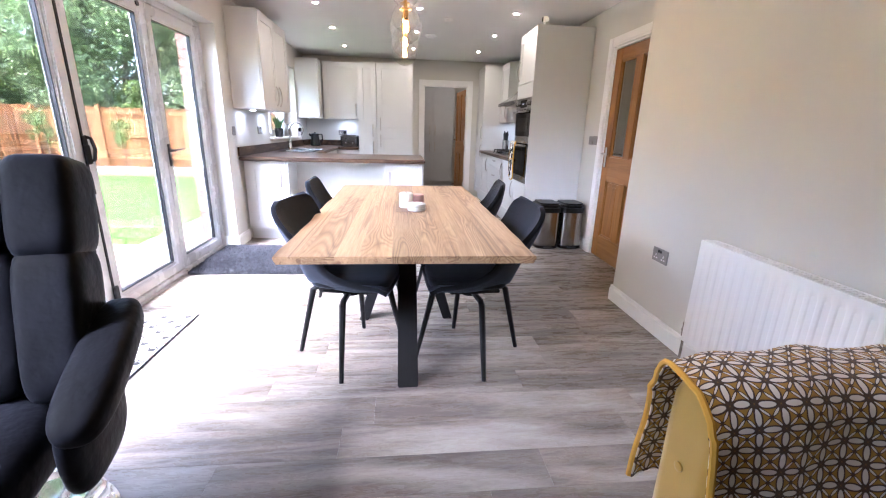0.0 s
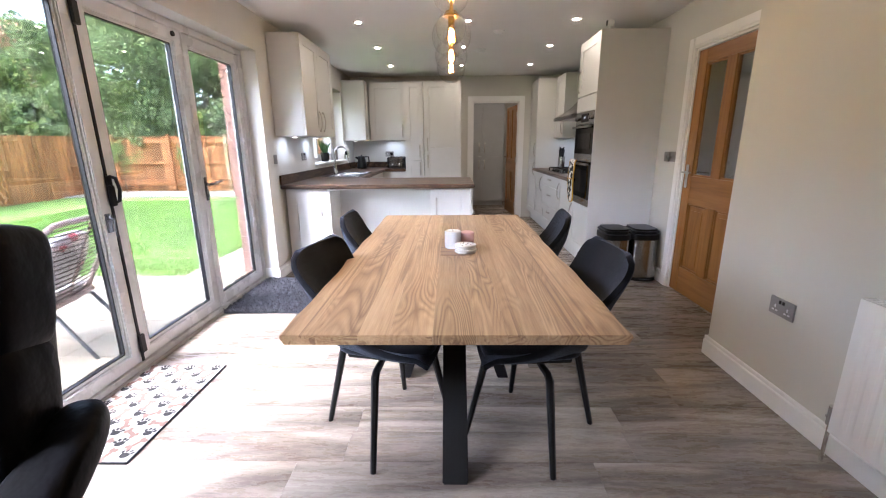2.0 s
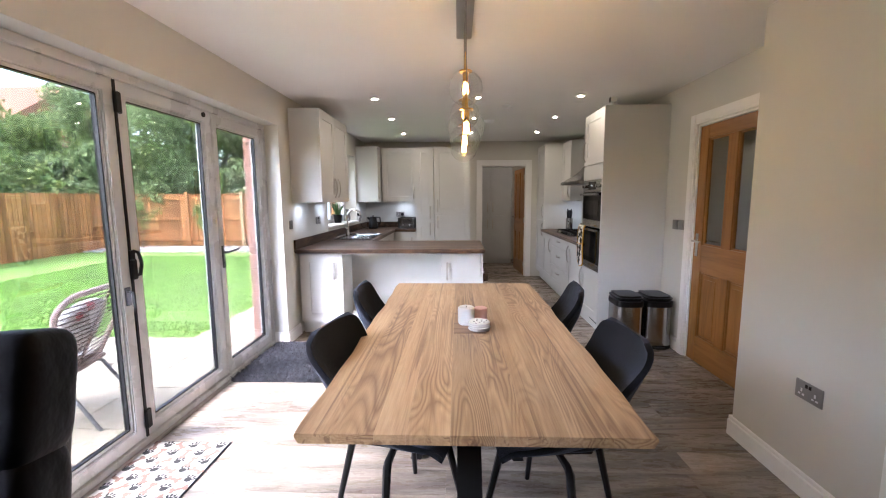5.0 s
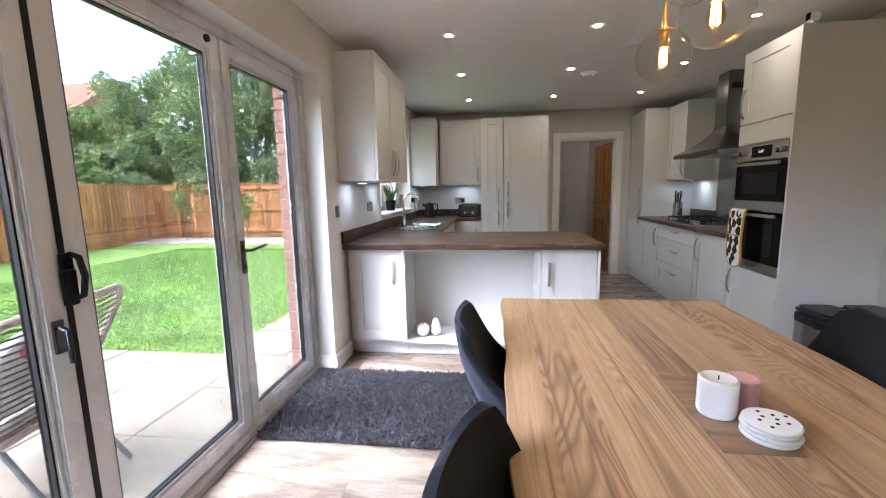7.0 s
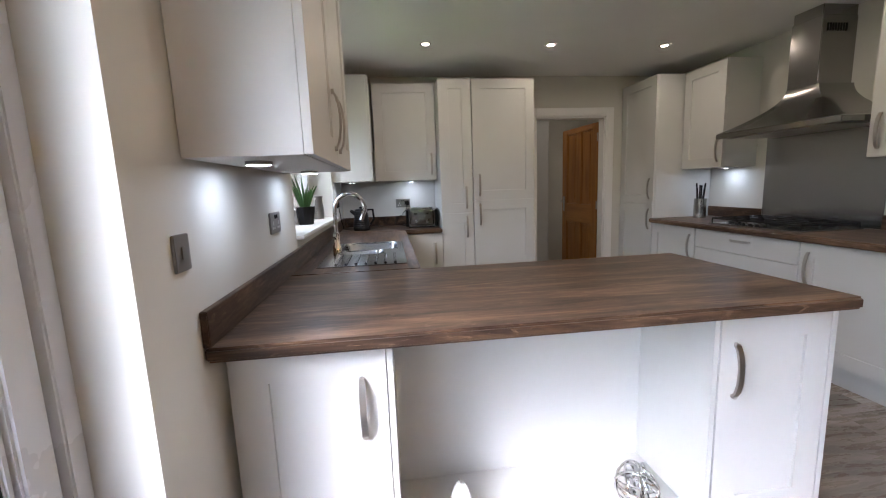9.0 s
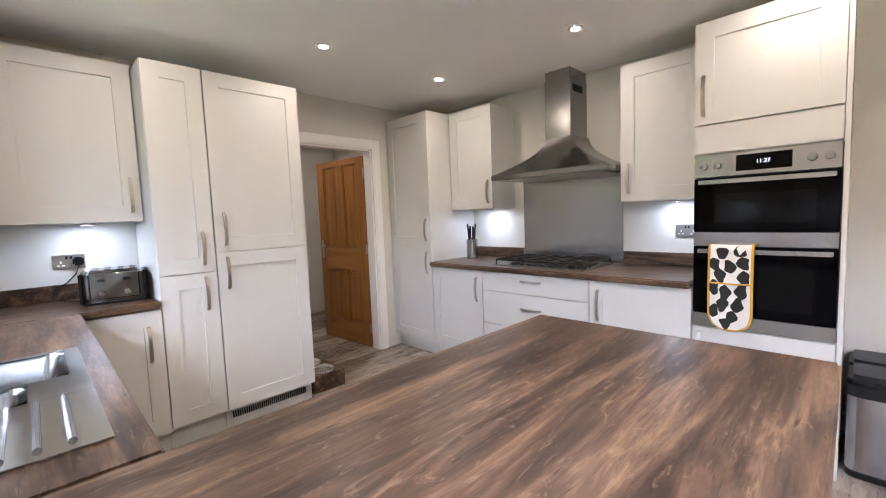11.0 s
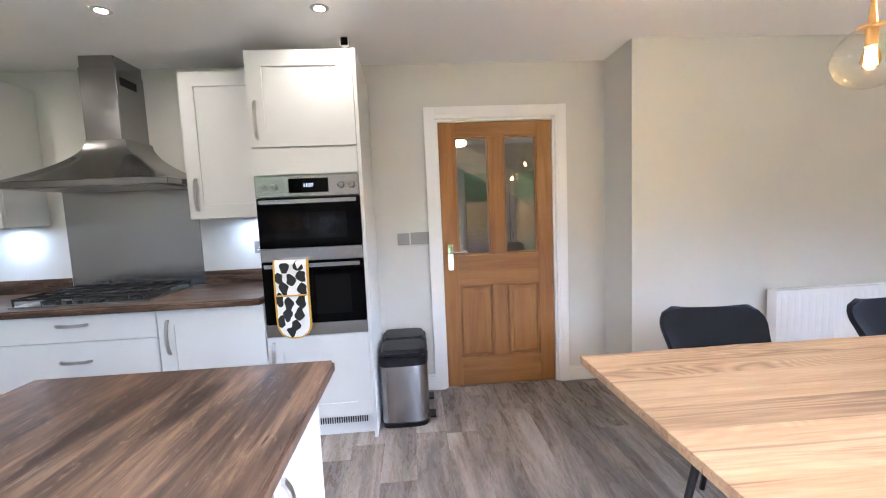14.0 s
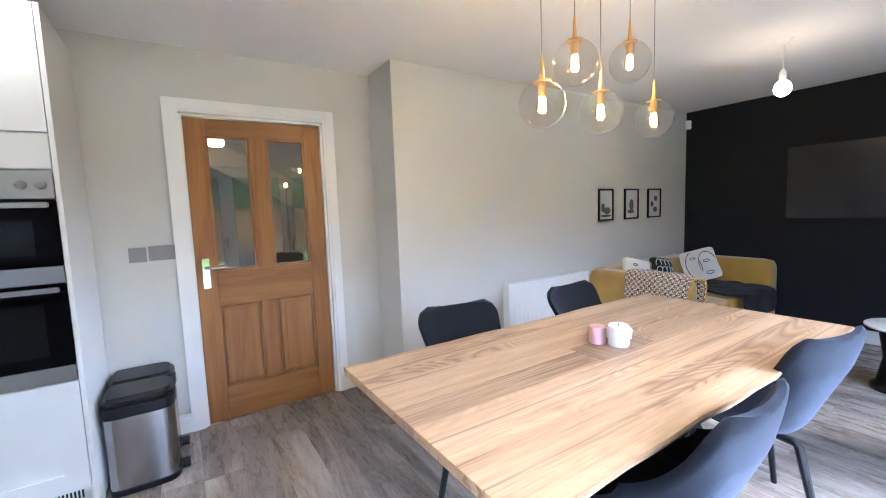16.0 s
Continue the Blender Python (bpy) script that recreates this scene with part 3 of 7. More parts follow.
part("gasket", boxes((-1.3, 3.436, 0.05, -1.296, 3.454, BT - 0.05)), PLASTIC, bifold, "black hinge gasket")
for z in (0.16, 1.02, 1.9):
    part("hinge", boxes((-1.296, 3.425, z - 0.055, -1.276, 3.465, z + 0.055)), PLASTIC, bifold, "black hinge", bevel=0.004)
bm = bmesh.new()
tube(bm, [(-1.296, 3.462, 0.98), (-1.268, 3.468, 0.99), (-1.258, 3.471, 1.05), (-1.268, 3.468, 1.11), (-1.296, 3.462, 1.12)], 0.010, 8, flat=1.0)
box(bm, -1.298, 3.43, 0.975, -1.286, 3.467, 1.125)
part("pull_handle", bm, PLASTIC, bifold, "black plastic pull handle", bevel=0.002)
def lever(y, parent, z=1.0):
    bm = boxes((-1.30, y - 0.014, z - 0.12, -1.288, y + 0.014, z + 0.05))
    tube(bm, [(-1.29, y, z), (-1.25, y, z), (-1.245, y + 0.012, z + 0.001), (-1.245, y + 0.13, z + 0.012)], 0.009, 8)
    tube(bm, [(-1.29, y, z - 0.085), (-1.282, y, z - 0.085)], 0.012, 10)
    part("lever_handle", bm, GUNMETAL, parent, "dark grey metal lever handle with a lock", bevel=0.002)


lever(4.325, bifold)
bm = boxes((-1.30, 3.385, 0.83, -1.288, 3.415, 0.93))
tube(bm, [(-1.29, 3.40, 0.91), (-1.262, 3.40, 0.90), (-1.26, 3.40, 0.80)], 0.008, 8)
part("lever_handle", bm, GUNMETAL, bifold, "dark grey metal folding handle", bevel=0.002)
for y in (4.2, 2.53):
    bm = lathe(bmesh.new(), 0, 0, [(0, 0), (0.017, 0.0), (0.017, 0.01), (0.008, 0.012), (0, 0.008)], 14)
    bmesh.ops.transform(bm, matrix=pose(-1.30, y, 1.985, 0, 90, 0), verts=bm.verts[:])
    part("restrictor", bm, PLASTIC, bifold, "black round door restrictor")

# brick return outside, and the kitchen window
BRICK = plain("red_brick", (0.40, 0.20, 0.15), 0.85, vary=0.3, scale=14, bump=0.3, bump_scale=90)
MORTAR = plain("mortar", (0.42, 0.37, 0.32), 0.9, vary=0.1, bump=0.2)
outer = lone("wall_outer", boxes((-1.515, -2.5, -0.3, -1.425, B0 - 0.008, 2.6), (-1.515, B1 + 0.066, -0.3, -1.425, W0 - 0.05, 2.6), (-1.515, W0 - 0.05, -0.3, -1.425, W1 + 0.05, WB - 0.03), (-1.515, W0 - 0.05, WT + 0.05, -1.425, W1 + 0.05, 2.6), (-1.515, W1 + 0.05, -0.3, -1.425, 9.0, 2.6), (-1.515, B0 - 0.008, BT + 0.05, -1.425, B1 + 0.008, 2.6)), MORTAR, "red brick outer wall of the house", "wall", kind="structure", smooth=False)
window = thing("window_1", "white framed kitchen window over the sink", "window", (-1.36, 7.1, WB), kind="structure")
part("window_frame", ring(ring(bmesh.new(), "y", W0 + 0.002, W1 - 0.002, WB + 0.022, WT - 0.002, 0.055, -1.41, -1.345), "y", 7.12, W1 - 0.05, WB + 0.07, WT - 0.05, 0.05, -1.40, -1.335), UPVC, window, bevel=0.005)
part("window_sill", boxes((-1.415, W0 + 0.002, WB + 0.001, -1.12, W1 - 0.002, WB + 0.021)), TRIM, window, "white window board", bevel=0.006)
# these panes keep their shadow, so the tint also cuts the daylight
for a, b in ((W0 + 0.05, 7.13), (7.16, W1 - 0.09)):
    part("pane", boxes((-1.382, a, WB + 0.06, -1.380, b, WT - 0.05)), PANE, window, "clear glass")

# ---- kitchen cabinets ----
def place(o, u, n, pu, pz, pn):
    """A point pu along the front, pz up, pn out of the front."""
    return (o[0] + u[0] * pu + n[0] * pn, o[1] + u[1] * pu + n[1] * pn, o[2] + pz)


def slab(bm, o, u, n, u0, u1, z0, z1, n0, n1):
    a, b = place(o, u, n, u0, z0, n0), place(o, u, n, u1, z1, n1)
    box(bm, *[min(p, q) for p, q in zip(a, b)], *[max(p, q) for p, q in zip(a, b)])


def handle(parent, o, u, n, pu, pz, upright=True, size=0.19):
    """A flat bowed bar handle."""
    bm = bmesh.new()
    rows = []
    for i in range(11):
        s = i / 10
        bow = 0.006 + 0.020 * math.sin(math.pi * s) ** 0.6
        t = (s - 0.5) * size
        rows.append((place(o, u, n, pu, pz + t, bow) if upright else place(o, u, n, pu + t, pz, bow)))
    w = 0.009
    prev = None
    for i, p in enumerate(rows):
        p = Vector(p)
        side = Vector((u[0], u[1], 0)) * w if upright else Vector((0, 0, w))
        out = Vector((n[0], n[1], 0)) * 0.004
        r = [bm.verts.new(q) for q in (p - side - out, p + side - out, p + side + out, p - side + out)]
        if prev:
            for k in range(4):
                bm.faces.new((prev[k], prev[(k + 1) % 4], r[(k + 1) % 4], r[k]))
        else:
            bm.faces.new(r[::-1])
        prev = r
    bm.faces.new(prev)
    bmesh.ops.recalc_face_normals(bm, faces=bm.faces[:])
    for s in (-0.5, 0.5):
        a = place(o, u, n, pu, pz + s * size, 0) if upright else place(o, u, n, pu + s * size, pz, 0)
        b = place(o, u, n, pu, pz + s * size, 0.010) if upright else place(o, u, n, pu + s * size, pz, 0.010)
        tube(bm, [a, b], 0.009, 8)
    return part("handle", bm, NICKEL, parent, "satin nickel bow handle")


def front(cabinet, o, u, n, u0, u1, z0, z1, shaker=True, grip=None, name="door"):
    """A cabinet front 22 mm thick: shaker frame with a sunk panel, or a plain slab. grip: (along, up, upright)."""
    g, t, w = 0.0026, 0.022, 0.085
    bm = bmesh.new()
    a, b, c, d = u0 + g, u1 - g, z0 + g, z1 - g
    if shaker:
        slab(bm, o, u, n, a, b, c, d, 0, t)
        bm.normal_update()
        face = max(bm.faces, key=lambda f: f.normal.x * n[0] + f.normal.y * n[1])
        bmesh.ops.inset_region(bm, faces=[face], thickness=w, use_even_offset=True)
        bmesh.ops.inset_region(bm, faces=[face], thickness=0.0015, use_even_offset=True)
        bmesh.ops.translate(bm, verts=face.verts[:], vec=(-n[0] * 0.008, -n[1] * 0.008, 0))
        door = part(name, bm, CAB, cabinet, angle=25)
    else:
        slab(bm, o, u, n, a, b, c, d, 0, t)
        door = part(name, bm, CAB, cabinet, bevel=0.0025)
    if grip:
        q = (o[0] + n[0] * t, o[1] + n[1] * t, o[2])
        handle(door, q, u, n, *grip)
    return door


def carcass(name, label, x0, y0, z0, x1, y1, z1, group="fitted kitchen units", plinth=None, cut=None):
    c = thing(name, label, "kitchen cabinet", ((x0 + x1) / 2, (y0 + y1) / 2, 0 if z0 < 0.3 else z0), group)
    bm = boxes((x0, y0, z0, x1, y1, z1)) if not cut else boxes(*cut)
    part("body", bm, CAB, c, bevel=0.0015, seg=1)
    if plinth:
        part("plinth", boxes(plinth), CAB, c, bevel=0.001, seg=1)
    return c


ZW = 0.893                      # worktop's top
ZB = ZW - 0.04
PEN = 5.405                     # dining face of the peninsula's bodies
FRONT = (1, 0), (0, -1)
pen_l = carcass("base_cabinet", "pale grey shaker base cabinet with one door under the peninsula", -1.14, PEN, 0.13, -0.712, 6.08, ZB - 0.002, plinth=(-1.14, 5.46, 0, -0.70, 5.478, 0.128))
front(pen_l, (-1.14, PEN, 0), *FRONT, 0.022, 0.43, 0.13, ZB - 0.004, grip=(0.36, 0.665, True, 0.17))
niche = thing("open_shelf_unit", "pale grey open niche unit between two peninsula cabinets", "shelf unit", (-0.2, 5.58, 0), "fitted kitchen units")
for name, row in (("shelf", (-0.710, 5.385, 0.112, 0.318, 5.78, 0.132)), ("side_panel", (-0.710, 5.385, 0.1325, -0.692, 5.78, ZB - 0.0205)), ("side_panel", (0.300, 5.385, 0.1325, 0.318, 5.78, ZB - 0.0205)), ("top_panel", (-0.710, 5.385, ZB - 0.020, 0.318, 5.78, ZB - 0.002)), ("back_panel", (-0.692, 5.762, 0.1325, 0.300, 5.78, ZB - 0.0205)), ("plinth", (-0.698, 5.46, 0, 0.298, 5.478, 0.111))):
    part(name, boxes(row), CAB, niche, bevel=0.001, seg=1)
pen_r = carcass("base_cabinet", "pale grey shaker base cabinet with one door at the peninsula's end", 0.320, PEN, 0.13, 0.712, 6.08, ZB - 0.002, plinth=(0.30, 5.46, 0, 0.712, 5.478, 0.128))
front(pen_r, (0.320, PEN, 0), *FRONT, 0.0, 0.392, 0.13, ZB - 0.004, grip=(0.055, 0.665, True, 0.17))
part("end_panel", boxes((0.714, 5.383, 0.0, 0.734, 6.15, ZB - 0.002)), CAB, pen_r, bevel=0.001)

sink_run = carcass("base_cabinet", "pale grey sink base cabinet along the window wall", -1.14, 6.09, 0.13, -0.585, 7.98, ZB - 0.19, plinth=(-0.66, 6.19, 0, -0.642, 8.1, 0.128))
for k in range(3):
    front(sink_run, (-0.585, 6.24, 0), (0, 1), (1, 0), k * 0.58, (k + 1) * 0.58, 0.13, ZB - 0.004, grip=(k * 0.58 + 0.07, 0.68, True))
corner_b = carcass("base_cabinet", "pale grey shaker corner base cabinet beside the fridge housing", -0.56, 8.065, 0.13, -0.207, 8.60, ZB - 0.002, plinth=(-0.64, 8.12, 0, -0.207, 8.138, 0.128))
front(corner_b, (-0.56, 8.065, 0), *FRONT, 0.0, 0.353, 0.13, ZB - 0.004, grip=(0.285, 0.66, True))

# fridge housing, two tall units
for x0, x1, zs, grip in ((-0.205, 0.092, 1.025, 0.235), (0.096, 0.682, 1.135, 0.06)):
    tall = carcass("tall_cabinet", "tall pale grey shaker unit beside the utility doorway" if x0 > 0 else "narrow tall pale grey shaker larder unit", x0, 8.072, 0.14, x1, 8.61, 2.215, plinth=(x0, 8.12, 0, x1, 8.138, 0.138))
    w = x1 - x0
    front(tall, (x0, 8.072, 0), *FRONT, 0, w, 0.14, zs, grip=(grip, zs - 0.13, True, 0.19))
    front(tall, (x0, 8.072, 0), *FRONT, 0, w, zs, 2.215, grip=(grip, zs + 0.14, True, 0.19))
    if x0 > 0:
        part("vent_grille", boxes(*[(x0 + 0.04 + i * 0.014, 8.112, 0.06, x0 + 0.047 + i * 0.014, 8.119, 0.10) for i in range(36)]), PLASTIC, tall, "dark slotted plinth vent")

# wall units
def wall_unit(label, x0, y0, z0, x1, y1, z1, o, u, n, doors):
    c = carcass("wall_cabinet", label, x0, y0, z0, x1, y1, z1, "fitted wall units")
    for u0, u1, g in doors:
        front(c, o, u, n, u0, u1, z0, z1, grip=(g, z0 + 0.15, True, 0.19))
    return c


wall_unit("pale grey shaker wall cabinet with two doors near the bifold", XL + 0.002, 5.338, 1.362, -0.876, 6.338, 2.268, (-0.876, 5.338, 0), (0, 1), (1, 0), ((0.0, 0.5, 0.44), (0.5, 1.0, 0.56)))
wall_unit("pale grey shaker wall cabinet between window and corner", XL + 0.002, 7.98, 1.342, -0.832, 8.265, 2.232, (-0.832, 7.98, 0), (0, 1), (1, 0), ((0.0, 0.285, 0.06),))
wall_unit("pale grey shaker wall cabinet over the toaster", -0.79, 8.292, 1.342, -0.212, 8.61, 2.232, (-0.79, 8.292, 0), *FRONT, ((0.0, 0.578, 0.53),))
RIGHT = (0, 1), (-1, 0)
wall_unit("pale grey shaker wall cabinet beside the larder", 2.172, 7.53, 1.352, XR - 0.002, 8.022, 2.242, (2.172, 7.53, 0), *RIGHT, ((0.0, 0.49, 0.05),))
wall_unit("pale grey shaker wall cabinet beside the oven housing", 2.172, 5.948, 1.352, XR - 0.002, 6.442, 2.242, (2.172, 5.948, 0), *RIGHT, ((0.0, 0.494, 0.44),))

# right run: larder, base units, oven housing
XB = 1.892
larder = carcass("tall_cabinet", "tall pale grey shaker larder unit beside the utility doorway", XB, 8.03, 0.14, XR - 0.002, 8.61, 2.242, plinth=(1.94, 8.03, 0, 1.958, 8.61, 0.138))
front(larder, (XB, 8.03, 0), *RIGHT, 0, 0.58, 0.14, 1.03, grip=(0.06, 0.88, True, 0.19))
front(larder, (XB, 8.03, 0), *RIGHT, 0, 0.58, 1.03, 2.242, grip=(0.06, 1.18, True, 0.19))
b1 = carcass("base_cabinet", "pale grey shaker base cabinet beside the larder", XB, 7.445, 0.14, XR - 0.002, 8.026, ZB - 0.002, plinth=(1.94, 7.445, 0, 1.958, 8.026, 0.138))
front(b1, (XB, 7.445, 0), *RIGHT, 0, 0.58, 0.14, ZB - 0.004, grip=(0.06, 0.69, True, 0.19))
b2 = carcass("drawer_cabinet", "wide pale grey drawer unit under the gas hob", XB, 6.54, 0.14, XR - 0.002, 7.441, ZB - 0.002, plinth=(1.94, 6.54, 0, 1.958, 7.441, 0.138))
for z0, z1 in ((0.14, 0.43), (0.43, 0.695), (0.695, ZB - 0.004)):
    front(b2, (XB, 6.54, 0), *RIGHT, 0, 0.901, z0, z1, shaker=z1 < 0.6, grip=(0.45, (z0 + z1) / 2 + (0.06 if z1 < 0.6 else 0.02), False, 0.16), name="drawer")
b3 = carcass("base_cabinet", "pale grey shaker base cabinet beside the oven housing", XB, 5.944, 0.14, XR - 0.002, 6.536, ZB - 0.002, plinth=(1.94, 5.944, 0, 1.958, 6.536, 0.138))
front(b3, (XB, 5.944, 0), *RIGHT, 0, 0.592, 0.14, ZB - 0.004, grip=(0.535, 0.69, True, 0.19))
house = carcass("oven_housing", "tall pale grey cabinet housing a built-in double oven", XB, 5.3565, 0.14, XR - 0.002, 5.94, 2.255, plinth=(1.94, 5.36, 0, 1.958, 5.94, 0.138))
part("side_panel", boxes((1.868, 5.337, 0.0, XR - 0.002, 5.3555, 2.256)), CAB, house, bevel=0.001)
front(house, (XB, 5.3565, 0), *RIGHT, 0, 0.5835, 0.14, 0.648, grip=(0.545, 0.52, True, 0.19))
front(house, (XB, 5.3565, 0), *RIGHT, 0, 0.5835, 1.575, 1.725, shaker=False, name="filler_panel")
front(house, (XB, 5.3565, 0), *RIGHT, 0, 0.5835, 1.73, 2.255, grip=(0.54, 1.88, True, 0.2))
part("vent_grille", boxes(*[(1.936, 5.40 + i * 0.014, 0.07, 1.939, 5.407 + i * 0.014, 0.11) for i in range(28)]), PLASTIC, house, "dark slotted plinth vent")

# worktops and upstands
def worktop(name, rows, mat, label):
    ob = lone(name, boxes(*rows), mat, label, "worktop", bevel=0.008, seg=3)
    return ob


worktop("worktop", ((XL + 0.002, 5.327, ZB, 0.752, 6.212, ZW),), WORK, "dark walnut effect laminate worktop on the peninsula")
SX0, SX1, SY0, SY1 = -1.055, -0.605, 6.34, 7.235
bm = bmesh.new()
xs, ys = (XL + 0.002, SX0 + 0.015, SX1 - 0.015, -0.545), (6.214, SY0 + 0.015, SY1 - 0.015, 8.018)
g = [[[bm.verts.new((x, y, z)) for y in ys] for x in xs] for z in (ZB, ZW)]
for i in range(3):
    for j in range(3):
        if (i, j) != (1, 1):
            bm.faces.new((g[1][i][j], g[1][i + 1][j], g[1][i + 1][j + 1], g[1][i][j + 1]))
            bm.faces.new((g[0][i][j + 1], g[0][i + 1][j + 1], g[0][i + 1][j], g[0][i][j]))
for loop in ([(0, 0), (1, 0), (2, 0), (3, 0), (3, 1), (3, 2), (3, 3), (2, 3), (1, 3), (0, 3), (0, 2), (0, 1)], [(1, 1), (1, 2), (2, 2), (2, 1)]):
    for (a, b), (c, d) in zip(loop, loop[1:] + loop[:1]):
        bm.faces.new((g[0][a][b], g[0][c][d], g[1][c][d], g[1][a][b]))
bmesh.ops.recalc_face_normals(bm, faces=bm.faces[:])
lone("worktop", bm, WORK_Y, "dark walnut effect laminate worktop round the sink", "worktop", bevel=0.006, seg=2)
worktop("worktop", ((XL + 0.002, 8.02, ZB, -0.209, YF - 0.002, ZW),), WORK, "dark walnut effect laminate worktop under the toaster")
worktop("worktop", ((1.83, 5.944, ZB, XR - 0.002, 8.026, ZW),), WORK_Y, "dark walnut effect laminate worktop with a gas hob")
for row, text in (((XL + 0.001, 5.33, XL + 0.02, YF - 0.022), "along the window wall"), ((XL + 0.001, YF - 0.02, -0.21, YF - 0.002), "behind the toaster"), ((XR - 0.02, 5.95, XR - 0.002, 6.545), "beside the hob"), ((XR - 0.02, 7.435, XR - 0.002, 8.02), "beside the hob")):
    lone("upstand", boxes((row[0], row[1], ZW + 0.001, row[2], row[3], ZW + 0.095)), WORK_Y, "dark walnut effect laminate upstand " + text, "upstand", bevel=0.002)
lone("splashback", boxes((XR - 0.008, 6.55, ZW + 0.001, XR - 0.001, 7.43, 1.60)), SPLASH, "brushed stainless steel splashback behind the hob", "splashback", bevel=0.001)

# ---- doors ----
def oak_door(name, label, m, glazed, wide=0.83):
    """A four-panel oak door, 838 x 1960, written from its hinge edge along +x, then posed."""
    d = thing(name, label, "door", kind="structure")
    W, H, T = wide, 1.966 if glazed else 1.92, 0.04
    sw, mid = 0.112, 0.105
    z1, z2, z3, z4 = 0.225, 0.775, 1.0, 1.862
    part("stile", boxes((0, 0, 0.006, sw, T, H)), DOOR, d, bevel=0.002)
    part("stile", boxes((W - sw, 0, 0.006, W, T, H)), DOOR, d, bevel=0.002)
    for a, b in ((0.006, z1), (z2, z3), (z4, H)):
        part("rail", boxes((sw + 0.0005, 0.0005, a, W - sw - 0.0005, T - 0.0005, b)), DOOR_X, d, bevel=0.002)
    for a, b in ((z1, z2), (z3, z4)):
        part("muntin", boxes((W / 2 - mid / 2, 0.001, a + 0.0005, W / 2 + mid / 2, T - 0.001, b - 0.0005)), DOOR, d, bevel=0.002)
    for u0, u1 in ((sw, W / 2 - mid / 2), (W / 2 + mid / 2, W - sw)):
        for a, b, top in ((z1, z2, False), (z3, z4, True)):
            part("bead", ring(bmesh.new(), "x", u0 + 0.001, u1 - 0.001, a + 0.001, b - 0.001, 0.014, 0.007, T - 0.007), DOOR, d, bevel=0.003)
            if top and glazed:
                p = part("pane", boxes((u0 + 0.012, T / 2 - 0.002, a + 0.012, u1 - 0.012, T / 2 + 0.002, b - 0.012)), CLEAR, d, "clear bevelled glass")
                p.visible_shadow = False
            else:
                bm = boxes((u0 + 0.014, 0.014, a + 0.014, u1 - 0.014, T - 0.014, b - 0.014), (u0 + 0.045, 0.009, a + 0.045, u1 - 0.045, T - 0.009, b - 0.045))
                part("panel", bm, DOOR, d, bevel=0.006)
    for s in (-1, 1):
        y = T if s > 0 else 0
        bm = boxes((W - 0.075, y - 0.001, 0.90, W - 0.035, y + s * 0.008, 1.09))
        tube(bm, [(W - 0.055, y, 1.03), (W - 0.055, y + s * 0.045, 1.03), (W - 0.065, y + s * 0.05, 1.03), (W - 0.175, y + s * 0.05, 1.028)], 0.009, 10)
        part("door_handle", bm, CHROME, d, "polished chrome lever handle", bevel=0.002)
    for z in (0.2, 1.0, 1.76):
        part("hinge", boxes((-0.006, T - 0.006, z - 0.045, 0.006, T + 0.008, z + 0.045)), NICKEL, d, "steel hinge", bevel=0.002)
    d.matrix_basis = m
    return d


DOOR_X = wood("varnished_oak_cross", (0.165, 0.068, 0.017), (0.275, 0.124, 0.030), (0.35, 0.168, 0.046), "X", 0.34, 0.6, 0.06, 0.08, rings=0.3, stops=(0.15, 0.5, 0.85), stretch=16, figure=0.3)
oak_door("door_2", "half glazed oak door with chrome lever, closed", pose(XR + 0.012 + 0.04, 4.025, 0, 0, 0, 90), True)
oak_door("door_3", "four panel oak door standing open into the utility room", pose(1.70, 8.742, 0, 0, 0, 94.5), False, 0.80)

# hall behind the glazed door
HALL_GLOW = glow("hall_lamp_glow", (1.0, 0.62, 0.24), 0.7)
lone("stair_string", padded(lambda u, v: (3.6, 3.0 + 2.6 * u, 0.9 + 1.4 * u + 0.25 * v), 2, 1, 0.03), TRIM, "white painted stair string in the hallway", "stair", kind="structure", smooth=False)
hall_lamp = thing("hall_lamp", "small warm glowing pendant lamp in the hallway", "ceiling lamp", (3.02, 4.64, 1.9))
part("shade", lathe(bmesh.new(), 3.02, 4.64, [(0, 1.872), (0.045, 1.876), (0.062, 1.90), (0.05, 1.925), (0.018, 1.945), (0, 1.946)], 20), HALL_GLOW, hall_lamp, "glowing glass shade")
part("cord", tube(bmesh.new(), [(3.02, 4.64, 1.945), (3.02, 4.64, ZC - 0.001)], 0.003, 6), TRIM, hall_lamp)

# ---- appliances ----
oven = thing("double_oven", "stainless steel and black glass built-in double oven", "oven", (1.88, 5.64, 0.65))
OX = 1.868
part("body", boxes((XB, 5.35, 0.652, 1.895, 5.93, 1.57)), PLASTIC, oven)
part("control_panel", boxes((OX, 5.36, 1.455, XB, 5.936, 1.572)), STEEL, oven, bevel=0.003)
part("display", boxes((OX - 0.003, 5.53, 1.475, OX, 5.75, 1.555)), OVEN_GLASS, oven, "black glass display", bevel=0.001)
for y in (5.40, 5.46, 5.83, 5.89):
    bm = lathe(bmesh.new(), 0, 0, [(0, 0), (0.019, 0), (0.017, 0.022), (0, 0.024)], 18)
    bmesh.ops.transform(bm, matrix=pose(OX, y, 1.512, 0, -90, 0), verts=bm.verts[:])
    part("knob", bm, STEEL_V, oven, "round steel knob")
